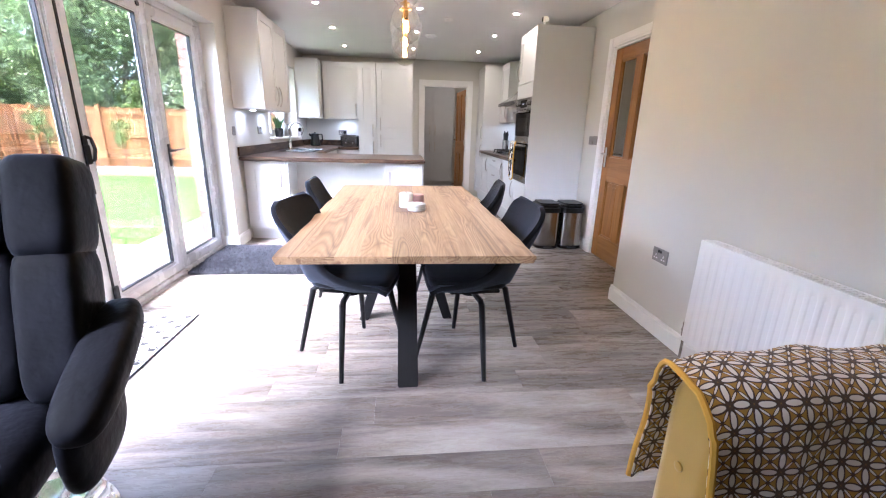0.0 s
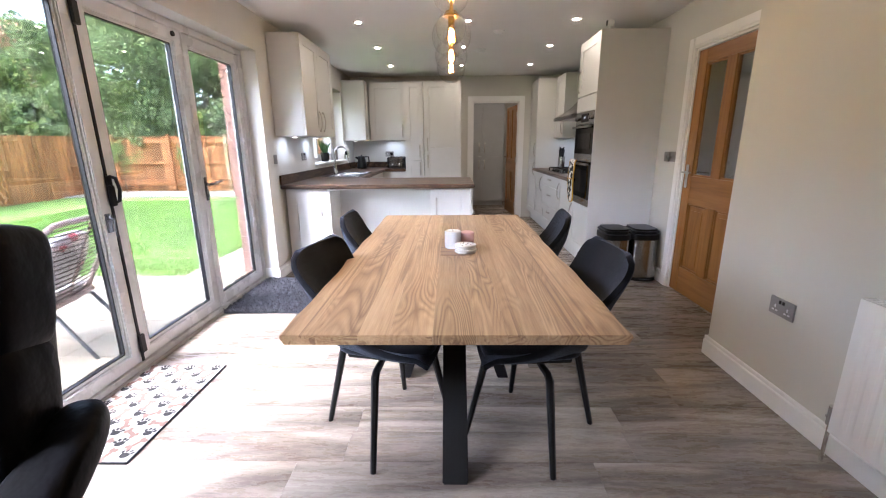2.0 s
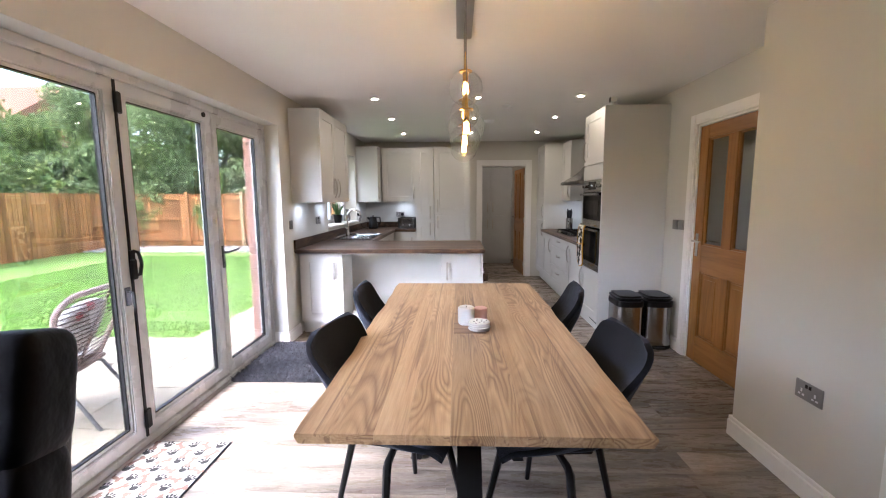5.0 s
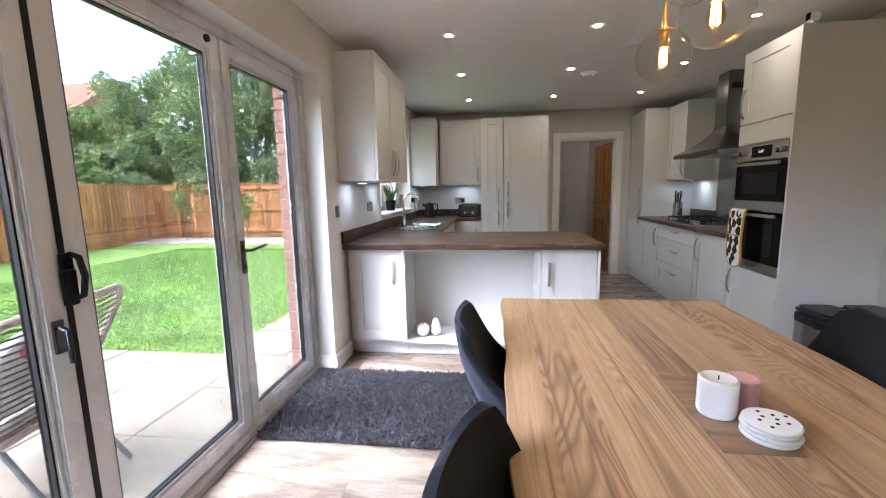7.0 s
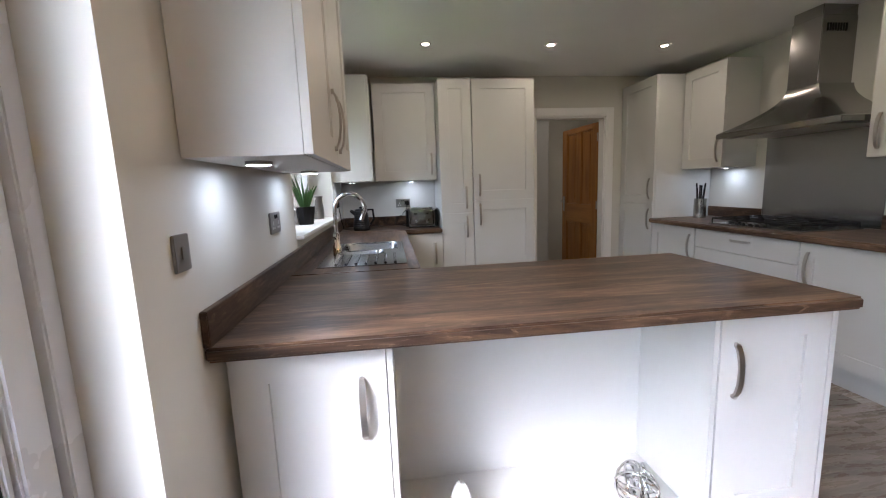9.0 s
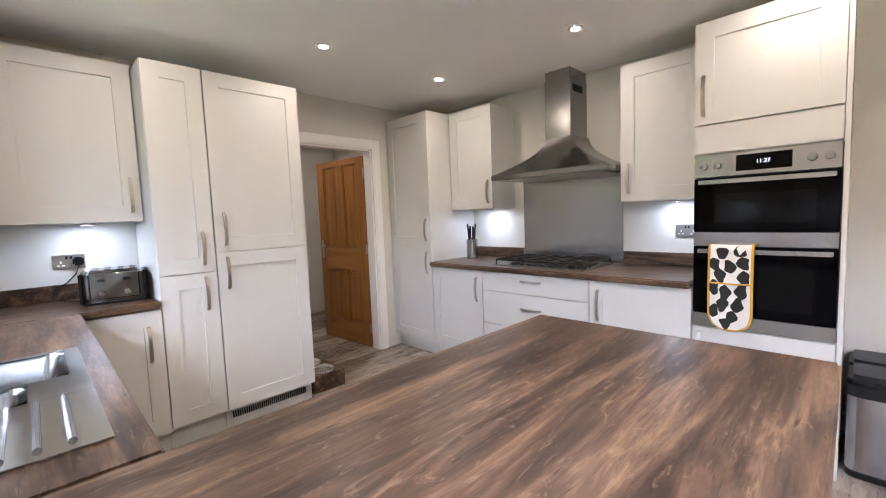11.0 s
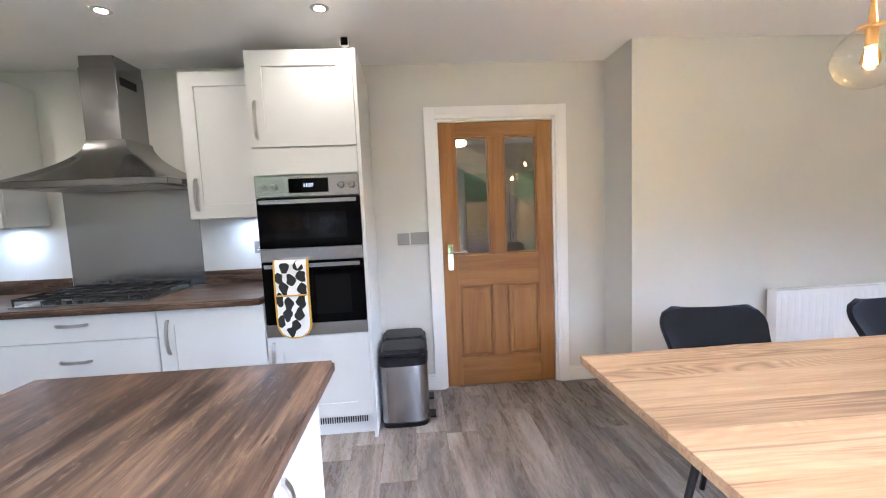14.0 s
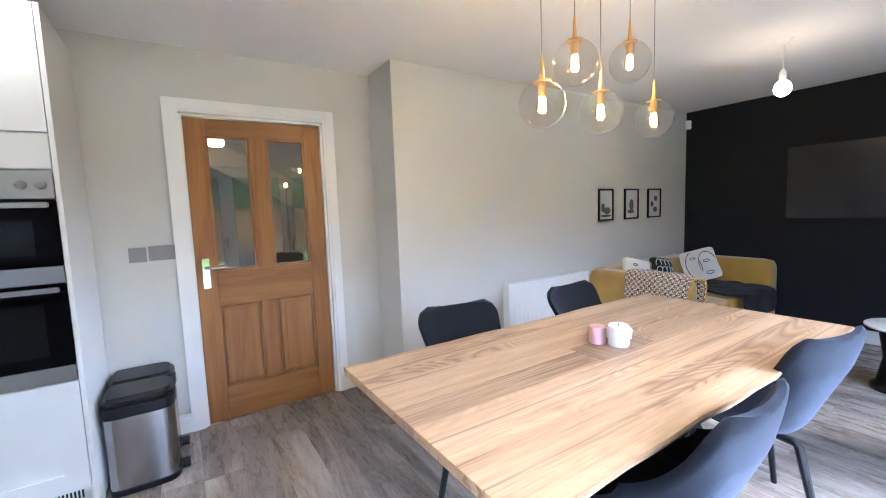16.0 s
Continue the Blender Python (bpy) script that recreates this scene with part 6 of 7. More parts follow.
garden_chair(pose(-2.235, 3.885, -0.108, 0, 0, 193))
garden_chair(pose(-2.35, 2.62, -0.108, 0, 0, 176))
# bricks on the return beside the bifold and the window
brick_me = finish("brick", boxes((-0.0515, -0.1075, -0.0325, 0.0515, 0.1075, 0.0325)), BRICK, smooth=False, bevel=0.003, seg=1)
for k in range(36):
    z = -0.1 + 0.075 * k
    if z > 2.55:
        break
    for j in range(4 if z < 0.98 or z > 2.15 else 3):
        part_me("brick", brick_me, outer, at=pose(-1.472 + rnd.uniform(-0.0015, 0.0015), B1 + 0.16 + 0.225 * j + (0.112 if k % 2 else 0), z + 0.0375))
    if k % 2:
        part_me("brick", brick_me, outer, at=pose(-1.472, B1 + 0.107, z + 0.0375) @ Matrix.Diagonal((1, 0.48, 1, 1)))

# ---- sockets and switches ----
def plate(label, centre, u, n, w, h, kind, group="sockets and switches"):
    """A metal plate on a wall; kind: socket or switch."""
    o = (centre[0], centre[1], centre[2])
    t = thing("socket" if kind == "socket" else "light_switch", label, "socket" if kind == "socket" else "light switch", o, group)
    b = bmesh.new()
    slab(b, o, u, n, -w / 2, w / 2, -h / 2, h / 2, 0.0005, 0.008)
    part("plate", b, SLATE, t, bevel=0.002)
    q = (o[0] + n[0] * 0.0085, o[1] + n[1] * 0.0085, o[2])
    if kind == "socket":
        for s in (-1, 1):
            for du, dz, a, c in ((0, 0.012, 0.004, 0.008), (-0.011, -0.008, 0.006, 0.004), (0.011, -0.008, 0.006, 0.004)):
                b = bmesh.new()
                slab(b, q, u, n, s * w * 0.25 + du - a, s * w * 0.25 + du + a, dz - 0.012 - c, dz - 0.012 + c, -0.0004, 0.001)
                part("pin_hole", b, WHITE, t, "white pin insert")
            b = bmesh.new()
            slab(b, q, u, n, s * 0.010 - 0.005, s * 0.010 + 0.005, 0.018, 0.034, 0, 0.004)
            part("rocker", b, PLASTIC, t, "black rocker")
    else:
        m = max(1, round(w / 0.04) - 1)
        for k in range(m):
            b = bmesh.new()
            c0 = (k - (m - 1) / 2) * w / (m + 0.6)
            slab(b, q, u, n, c0 - 0.008, c0 + 0.008, -0.014, 0.014, 0, 0.003)
            part("rocker", b, SLATE, t)
    return t


plate("brushed grey metal double socket on the greige wall", (XJ, 3.21 - 0.07, 0.50), (0, -1), (-1, 0), 0.146, 0.086, "socket")
plate("brushed grey metal light switch beside the oak door", (XR, 5.14, 1.145), (0, -1), (-1, 0), 0.086, 0.086, "switch")
plate("wide brushed grey metal switch plate beside the oak door", (XR, 5.015, 1.148), (0, -1), (-1, 0), 0.146, 0.086, "switch")
plate("brushed grey metal double socket over the worktop", (XR, 6.12, 1.14), (0, -1), (-1, 0), 0.146, 0.086, "socket")
plate("brushed grey metal switch by the peninsula", (XL, 5.28, 1.145), (0, 1), (1, 0), 0.07, 0.086, "switch")
plate("brushed grey metal double socket under the wall cabinet", (XL, 6.07, 1.15), (0, 1), (1, 0), 0.146, 0.086, "socket")
tsock = plate("brushed grey metal double socket with a black plug", (-0.54, YF, 1.118), (1, 0), (0, -1), 0.146, 0.086, "socket")
part("plug", boxes((-0.525, YF - 0.045, 1.095, -0.475, YF - 0.009, 1.145)), PLASTIC, tsock, "black plug", bevel=0.008)
part("flex", tube(bmesh.new(), [(-0.5, YF - 0.04, 1.095), (-0.515, YF - 0.05, 1.05), (-0.56, YF - 0.06, 1.0), (-0.62, YF - 0.07, 0.97), (-0.63, YF - 0.09, 0.91), (-0.56, YF - 0.13, 0.90), (-0.5, 8.40, 0.90)], 0.0035, 6), PLASTIC, tsock, "black cable")

# ---- worktop things ----
TOAST = plain("dark_chrome", (0.26, 0.25, 0.24), 0.16, 1.0, vary=0.1, bump=0.0)
toaster = thing("toaster", "four slice steel and black toaster on the worktop", "toaster", (-0.37, 8.33, ZW))
TB = pose(-0.365, 8.33, ZW + 0.001, 0, 0, -8)
def moved(bm, m):
    bmesh.ops.transform(bm, matrix=m, verts=bm.verts[:])
    return bm


part("body", moved(boxes((-0.125, -0.125, 0.012, 0.125, 0.125, 0.185)), TB), TOAST, toaster, bevel=0.02, seg=3)
for s in (-1, 1):
    part("end_cap", moved(boxes((s * 0.127, -0.13, 0.0, s * 0.152, 0.13, 0.18)), TB), PLASTIC, toaster, "dark grey end cap", bevel=0.014, seg=3)
part("base", moved(boxes((-0.126, -0.12, 0.0, 0.126, 0.12, 0.011)), TB), PLASTIC, toaster)
for x in (-0.085, -0.03, 0.03, 0.085):
    part("slot", moved(boxes((x - 0.013, -0.09, 0.1855, x + 0.013, 0.09, 0.187)), TB), PLASTIC, toaster, "dark bread slot")
for x in (-0.055, 0.055):
    part("lever", moved(boxes((x - 0.017, -0.142, 0.125, x + 0.017, -0.126, 0.14)), TB), PLASTIC, toaster, "black lever", bevel=0.003)
    kn = lathe(bmesh.new(), 0, 0, [(0, 0), (0.018, 0), (0.016, 0.014), (0, 0.016)], 16)
    bmesh.ops.transform(kn, matrix=TB @ pose(x, -0.126, 0.06, 90, 0, 0), verts=kn.verts[:])
    part("knob", kn, CHROME, toaster, "chrome dial")
kettle = thing("kettle", "black ribbed electric kettle on the worktop", "kettle", (-0.95, 8.22, ZW))
kx, ky = -0.95, 8.22
prof = [(0, ZW + 0.001), (0.075, ZW + 0.001), (0.08, ZW + 0.02)]
for i in range(9):
    z = ZW + 0.03 + i * 0.018
    prof += [(0.079 - 0.0022 * i, z), (0.075 - 0.0022 * i, z + 0.009)]
prof += [(0.055, ZW + 0.20), (0, ZW + 0.205)]
part("body", lathe(bmesh.new(), kx, ky, prof, 28), PLASTIC, kettle, angle=30)
part("lid_knob", lathe(bmesh.new(), kx, ky, [(0, ZW + 0.204), (0.012, ZW + 0.204), (0.016, ZW + 0.22), (0, ZW + 0.226)], 12), PLASTIC, kettle)
part("kettle_handle", tube(bmesh.new(), [(kx + 0.05, ky + 0.02, ZW + 0.19), (kx + 0.11, ky + 0.03, ZW + 0.19), (kx + 0.115, ky + 0.03, ZW + 0.10), (kx + 0.08, ky + 0.02, ZW + 0.05)], 0.011, 8), PLASTIC, kettle)
part("spout", tube(bmesh.new(), [(kx - 0.05, ky - 0.01, ZW + 0.16), (kx - 0.095, ky - 0.02, ZW + 0.19)], [0.022, 0.014], 8), PLASTIC, kettle)
plug2 = thing("wall_plug", "black plug with a cable on the window wall", "plug", (XL + 0.02, 8.0, 1.15))
part("plug_body", boxes((XL + 0.001, 7.96, 1.12, XL + 0.045, 8.02, 1.18)), PLASTIC, plug2, bevel=0.008)
part("flex", tube(bmesh.new(), [(XL + 0.04, 7.99, 1.12), (XL + 0.05, 8.0, 1.02), (XL + 0.06, 8.06, 0.93), (-1.04, 8.18, ZW + 0.006)], 0.0035, 6), PLASTIC, plug2)

knives = thing("knife_block", "steel knife holder with black handled knives", "knife block", (2.24, 7.86, ZW))
part("holder", lathe(bmesh.new(), 2.24, 7.86, [(0, ZW + 0.001), (0.052, ZW + 0.001), (0.052, ZW + 0.18), (0.046, ZW + 0.18), (0.046, ZW + 0.17), (0, ZW + 0.17)], 24), STEEL_V, knives)
for i in range(6):
    a = i * 1.05
    bx, by = 2.24 + 0.026 * math.cos(a), 7.86 + 0.026 * math.sin(a)
    part("knife", tube(bmesh.new(), [(bx, by, ZW + 0.172), (bx + 0.012 * math.cos(a), by + 0.012 * math.sin(a), ZW + 0.285 + 0.02 * (i % 3))], 0.013, 8, flat=0.6), PLASTIC, knives, "black knife handle")

# sill plants
pot = thing("potted_plant", "spiky green succulent in a black pot on the sill", "plant", (-1.25, 7.19, WB + 0.021))
pz = WB + 0.022
part("pot", lathe(bmesh.new(), -1.25, 7.19, [(0, pz), (0.05, pz), (0.066, pz + 0.12), (0.058, pz + 0.12), (0.055, pz + 0.10), (0, pz + 0.10)], 8), PLASTIC, pot, "black faceted pot", angle=20)
for i in range(15):
    a, r = i * 2.4, 0.05 + 0.07 * (i % 5) / 5
    hgt = 0.13 + 0.10 * ((i * 7) % 5) / 5
    part("leaf", tube(bmesh.new(), [(-1.25 + 0.015 * math.cos(a), 7.19 + 0.015 * math.sin(a), pz + 0.09), (-1.25 + r * 0.6 * math.cos(a), 7.19 + r * 0.6 * math.sin(a), pz + 0.11 + hgt * 0.6), (-1.25 + r * math.cos(a), 7.19 + r * math.sin(a), pz + 0.11 + hgt)], [0.010, 0.008, 0.0015], 6, flat=0.4), LEAF, pot)
jug = thing("jug", "grey metal jug on the kitchen window sill", "jug", (-1.26, 7.72, WB + 0.021))
part("jug_body", lathe(bmesh.new(), -1.26, 7.72, [(0, pz), (0.05, pz), (0.053, pz + 0.05), (0.045, pz + 0.15), (0.05, pz + 0.18), (0.046, pz + 0.18), (0.041, pz + 0.15), (0, pz + 0.14)], 22), SLATE, jug)
part("jug_handle", tube(bmesh.new(), [(-1.26, 7.675, pz + 0.16), (-1.26, 7.63, pz + 0.14), (-1.26, 7.635, pz + 0.07), (-1.26, 7.668, pz + 0.05)], 0.006, 8), SLATE, jug)

# oven glove over the main oven's handle
GLOVE = plain("white_quilted_cotton", (0.78, 0.76, 0.72), 0.9, vary=0.05, bump=0.3, bump_scale=120)
EDGE = plain("mustard_binding", (0.55, 0.30, 0.03), 0.8, vary=0.1, bump=0.1)
SPOT = plain("black_print", (0.012, 0.012, 0.012), 0.9, vary=0.2, bump=0.1)
glove = thing("oven_glove", "white double oven glove with black spots and mustard edging", "oven glove", (1.81, 5.76, 0.66))
GY0, GY1, GZ0, GZ1 = 5.665, 5.845, 0.665, 1.105
def glove_fn(u, v):
    y = GY0 + (GY1 - GY0) * u
    z = GZ0 + (GZ1 - GZ0) * v
    half = (GY1 - GY0) / 2
    if v < 0.2:
        k = math.sqrt(max(0.0, 1 - (1 - v / 0.2) ** 2))
        y = (GY0 + GY1) / 2 + (y - (GY0 + GY1) / 2) * (0.35 + 0.65 * k)
    return (1.805 - 0.010 * math.sin(math.pi * u) - 0.012 * math.sin(math.pi * v) + (0.012 if v > 0.97 else 0), y, z)


part("cloth", padded(glove_fn, 12, 26, 0.012), GLOVE, glove, angle=80)
part("binding", tube(bmesh.new(), [tuple(Vector(glove_fn(u, v)) + Vector((0.004, 0, 0))) for u, v in [(0, 1 - i / 20) for i in range(21)] + [(i / 10, 0) for i in range(1, 10)] + [(1, i / 20) for i in range(21)]], 0.0075, 6), EDGE, glove, "mustard binding")
part("seam", tube(bmesh.new(), [tuple(Vector(glove_fn(i / 10, 0.55)) + Vector((-0.001, 0, 0))) for i in range(11)], 0.005, 6), EDGE, glove, "mustard seam")
rnd = random.Random(8)
for u, v in ((0.25, 0.93), (0.68, 0.90), (0.18, 0.79), (0.86, 0.77), (0.50, 0.75), (0.16, 0.62), (0.72, 0.64), (0.22, 0.47), (0.60, 0.44), (0.88, 0.50), (0.30, 0.31), (0.66, 0.30), (0.45, 0.16), (0.88, 0.22), (0.62, 0.07)):
    cpt = Vector(glove_fn(u, v))
    pts = [(0.027 * (1 + 0.25 * math.sin(3 * a + u * 9)) * math.cos(a) * 0.95, 0.036 * (1 + 0.2 * math.cos(2 * a + v * 7)) * math.sin(a)) for a in np.linspace(0, 2 * np.pi, 15)[:-1]]
    b = bmesh.new()
    lo = [b.verts.new(glove_fn(min(1, max(0, u + p / 0.18)), min(1, max(0, v + q / 0.44)))) for p, q in pts]
    for w in lo:
        w.co.x -= 0.0012
    b.faces.new(lo)
    bmesh.ops.recalc_face_normals(b, faces=b.faces[:])
    ex = bmesh.ops.extrude_face_region(b, geom=b.faces[:])["geom"]
    for w in [g for g in ex if isinstance(g, bmesh.types.BMVert)]:
        w.co.x -= 0.0008
    part("spot", b, SPOT, glove, "black printed spot")

# ---- table things ----
TT = TZ + 0.002
candle = thing("candle", "large white pillar candle on the table", "candle", (0.525, 3.39, TT))
part("wax", lathe(bmesh.new(), 0.525, 3.39, [(0, TT), (0.040, TT), (0.0435, TT + 0.008), (0.0435, TT + 0.085), (0.038, TT + 0.09), (0.028, TT + 0.084), (0, TT + 0.083)], 24), WHITE, candle)
part("wick", tube(bmesh.new(), [(0.525, 3.39, TT + 0.083), (0.526, 3.39, TT + 0.094)], 0.0015, 6), PLASTIC, candle)
jar = thing("candle", "small pink pillar candle on the table", "candle", (0.602, 3.43, TT))
part("wax", lathe(bmesh.new(), 0.602, 3.43, [(0, TT), (0.034, TT), (0.036, TT + 0.008), (0.036, TT + 0.072), (0.03, TT + 0.076), (0, TT + 0.07)], 20), PINK, jar)
for i in range(4):
    z = TT + 0.0105 * i
    co = thing("coaster", "round white spotted ceramic coaster in a stack", "coaster", (0.588, 3.295, z), "stack of coasters")
    part("disc", lathe(bmesh.new(), 0.588 + 0.002 * math.sin(i * 2), 3.295 + 0.002 * math.cos(i * 3), [(0, z), (0.052, z), (0.055, z + 0.003), (0.055, z + 0.006), (0.052, z + 0.009), (0, z + 0.009)], 28), WHITE, co)
    if i == 3:
        for k in range(9):
            a, r = k * 2.4, 0.012 + 0.0035 * k
            part("dot", lathe(bmesh.new(), 0.588 + r * math.cos(a), 3.295 + r * math.sin(a), [(0.0042, z + 0.0091), (0.0042, z + 0.0098), (0, z + 0.0099)], 8), SPOT, co, "black dot")

# ---- niche ornaments ----
nz = 0.133
apple = thing("apple_ornament", "white ceramic apple ornament on the shelf", "ornament", (-0.583, 5.50, nz))
part("fruit", lathe(bmesh.new(), -0.583, 5.50, [(0, nz + 0.006), (0.02, nz), (0.042, nz + 0.016), (0.052, nz + 0.05), (0.047, nz + 0.082), (0.026, nz + 0.098), (0.008, nz + 0.093), (0, nz + 0.085)], 24), WHITE, apple)
part("stalk", tube(bmesh.new(), [(-0.583, 5.50, nz + 0.085), (-0.578, 5.50, nz + 0.115)], 0.003, 6), NICKEL, apple)
pear = thing("pear_ornament", "white ceramic pear ornament on the shelf", "ornament", (-0.487, 5.545, nz))
part("fruit", lathe(bmesh.new(), -0.487, 5.545, [(0, nz + 0.004), (0.02, nz), (0.042, nz + 0.018), (0.046, nz + 0.045), (0.034, nz + 0.085), (0.024, nz + 0.115), (0.014, nz + 0.13), (0, nz + 0.132)], 24), WHITE, pear)
part("stalk", tube(bmesh.new(), [(-0.487, 5.545, nz + 0.13), (-0.494, 5.54, nz + 0.15)], 0.003, 6), NICKEL, pear)
wire = thing("wire_ball", "silver wire ball tealight holder on the shelf", "ornament", (0.135, 5.50, nz))
for k in range(10):
    tilt = Euler((k * 0.9, k * 1.3, k * 0.5)).to_matrix()
    part("wire", tube(bmesh.new(), [tuple(Vector((0.135, 5.50, nz + 0.075)) + tilt @ Vector((0.072 * math.cos(a), 0.072 * math.sin(a), 0.012 * (k % 3)))) for a in np.linspace(0, 2 * np.pi, 25)], 0.0036, 6), CHROME, wire)
for dx, dy, dz in ((0, 0, 0.075), (-0.03, -0.01, 0.035), (0.032, 0.005, 0.04)):
    part("cup", lathe(bmesh.new(), 0.135 + dx, 5.50 + dy, [(0, nz + dz), (0.016, nz + dz), (0.018, nz + dz + 0.026), (0, nz + dz + 0.022)], 14), CHROME, wire)

# dog bowl stand
bowl = thing("dog_bowl_stand", "dark wooden dog bowl stand with steel bowls", "dog bowl", (0.86, 8.34, 0))
part("stand", boxes((0.71, 8.15, 0.0, 0.985, 8.585, 0.13)), WORK_Y, bowl, bevel=0.004)
for y in (8.26, 8.47):
    part("bowl", lathe(bmesh.new(), 0.848, y, [(0, 0.131), (0.07, 0.1315), (0.078, 0.142), (0.092, 0.146), (0.094, 0.14), (0.095, 0.1305)], 26), CHROME, bowl, "steel bowl")
# security camera on the oven housing
cam2 = thing("security_camera", "small white security camera on the oven housing", "security camera", (1.95, 5.39, 2.256))
part("stand", lathe(bmesh.new(), 1.96, 5.40, [(0, 2.257), (0.025, 2.257), (0.022, 2.265), (0.008, 2.272), (0.008, 2.29), (0, 2.29)], 16), WHITE, cam2)
part("camera_body", boxes((1.93, 5.375, 2.288, 1.99, 5.425, 2.342)), WHITE, cam2, bevel=0.01, seg=3)
part("lens", boxes((1.9275, 5.38, 2.293, 1.9295, 5.42, 2.337)), OVEN_GLASS, cam2, "black front", bevel=0.0006)
part("flex", tube(bmesh.new(), [(1.98, 5.42, 2.31), (2.05, 5.47, 2.27), (2.15, 5.52, 2.26)], 0.003, 6), WHITE, cam2)

# ---- utility room ----
u1 = thing("tall_cabinet", "tall grey utility cabinet against the far wall", "cabinet", (1.2, 10.4, 0))
part("body", boxes((0.72, 10.1, 0.1, 1.62, 10.69, 2.2)), UTIL, u1)
for x0, x1 in ((0.72, 1.168), (1.172, 1.62)):
    for z0, z1 in ((0.1, 1.02), (1.025, 2.2)):
        d = part("door", boxes((x0, 10.078, z0, x1, 10.099, z1)), UTIL, u1, bevel=0.002)
        handle(d, (x0, 10.078, 0), *FRONT, 0.05 if x0 > 1 else 0.39, 0.85 if z0 < 1 else 1.2)
part("plinth", boxes((0.72, 10.14, 0, 1.62, 10.16, 0.098)), UTIL, u1)
u2 = thing("base_cabinet", "grey utility base cabinet with a dark worktop", "cabinet", (0.5, 9.4, 0))
part("body", boxes((0.302, 8.9, 0.1, 0.84, 9.98, 0.85)), UTIL, u2)
part("top", boxes((0.302, 8.88, 0.852, 0.87, 10.0, 0.892)), WORK_Y, u2, "dark wood effect top", bevel=0.004)
part("door", boxes((0.8405, 8.92, 0.1, 0.858, 9.43, 0.845)), UTIL, u2, bevel=0.002)
part("door", boxes((0.8405, 9.44, 0.1, 0.858, 9.96, 0.845)), UTIL, u2, bevel=0.002)

# ---- living end ----
tv = thing("television", "large black flat television on the charcoal wall", "television", (0.48, -0.2, 1.1))
part("case", boxes((-0.14, YN + 0.03, 1.112, 1.10, YN + 0.075, 1.835)), PLASTIC, tv, bevel=0.004)
TVG = plain("television_glass", (0.012, 0.012, 0.013), 0.16, vary=0.1, bump=0.0, spec=0.5)
part("screen", boxes((-0.125, YN + 0.0755, 1.135, 1.085, YN + 0.078, 1.823)), TVG, tv, "glossy dark screen")
part("mount", boxes((0.2, YN + 0.001, 1.3, 0.76, YN + 0.03, 1.65)), BLACK, tv)
INK = plain("print_grey", (0.10, 0.10, 0.10), 0.8, vary=0.3, bump=0.0)
for k, (y0, y1) in enumerate(((1.19, 1.422), (0.752, 0.996), (0.322, 0.575))):
    z0, z1 = 1.172, 1.49
    pic = thing("framed_print", "black framed monochrome print on the greige wall", "picture", (XJ, (y0 + y1) / 2, z0), "row of framed prints")
    part("frame", ring(bmesh.new(), "y", y0, y1, z0, z1, 0.016, XJ - 0.02, XJ - 0.001), BLACK, pic, bevel=0.001)
    part("paper", boxes((XJ - 0.010, y0 + 0.015, z0 + 0.015, XJ - 0.004, y1 - 0.015, z1 - 0.015)), PAPER, pic, "pale grey print")
    ym = (y0 + y1) / 2
    b = bmesh.new()
    if k == 0:
        shapes = (((ym - 0.02, z0 + 0.10), 0.055, 0.035), ((ym + 0.045, z0 + 0.13), 0.03, 0.045), ((ym, z0 + 0.05), 0.09, 0.012))
    elif k == 1:
        shapes = (((ym, z0 + 0.15), 0.04, 0.06), ((ym + 0.01, z0 + 0.08), 0.06, 0.02))
    else:
        shapes = (((ym - 0.03, z0 + 0.21), 0.035, 0.03), ((ym + 0.04, z0 + 0.15), 0.03, 0.03), ((ym - 0.02, z0 + 0.09), 0.04, 0.03))
    for (py, pz_), ry, rz in shapes:
        b = bmesh.new()
        vs = [b.verts.new((XJ - 0.0105, py + ry * math.cos(a), pz_ + rz * math.sin(a))) for a in np.linspace(0, 2 * np.pi, 17)[:-1]]
        b.faces.new(vs)
        part("print_shape", b, INK, pic, "dark printed shape")
pir = thing("alarm_sensor", "small white alarm sensor high in the corner", "alarm sensor", (2.05, -0.18, 2.18))
part("housing", moved(boxes((-0.03, -0.02, -0.05, 0.03, 0.025, 0.05)), pose(2.048, -0.178, 2.22, 0, 0, 40)), WHITE, pir, bevel=0.008, seg=3)

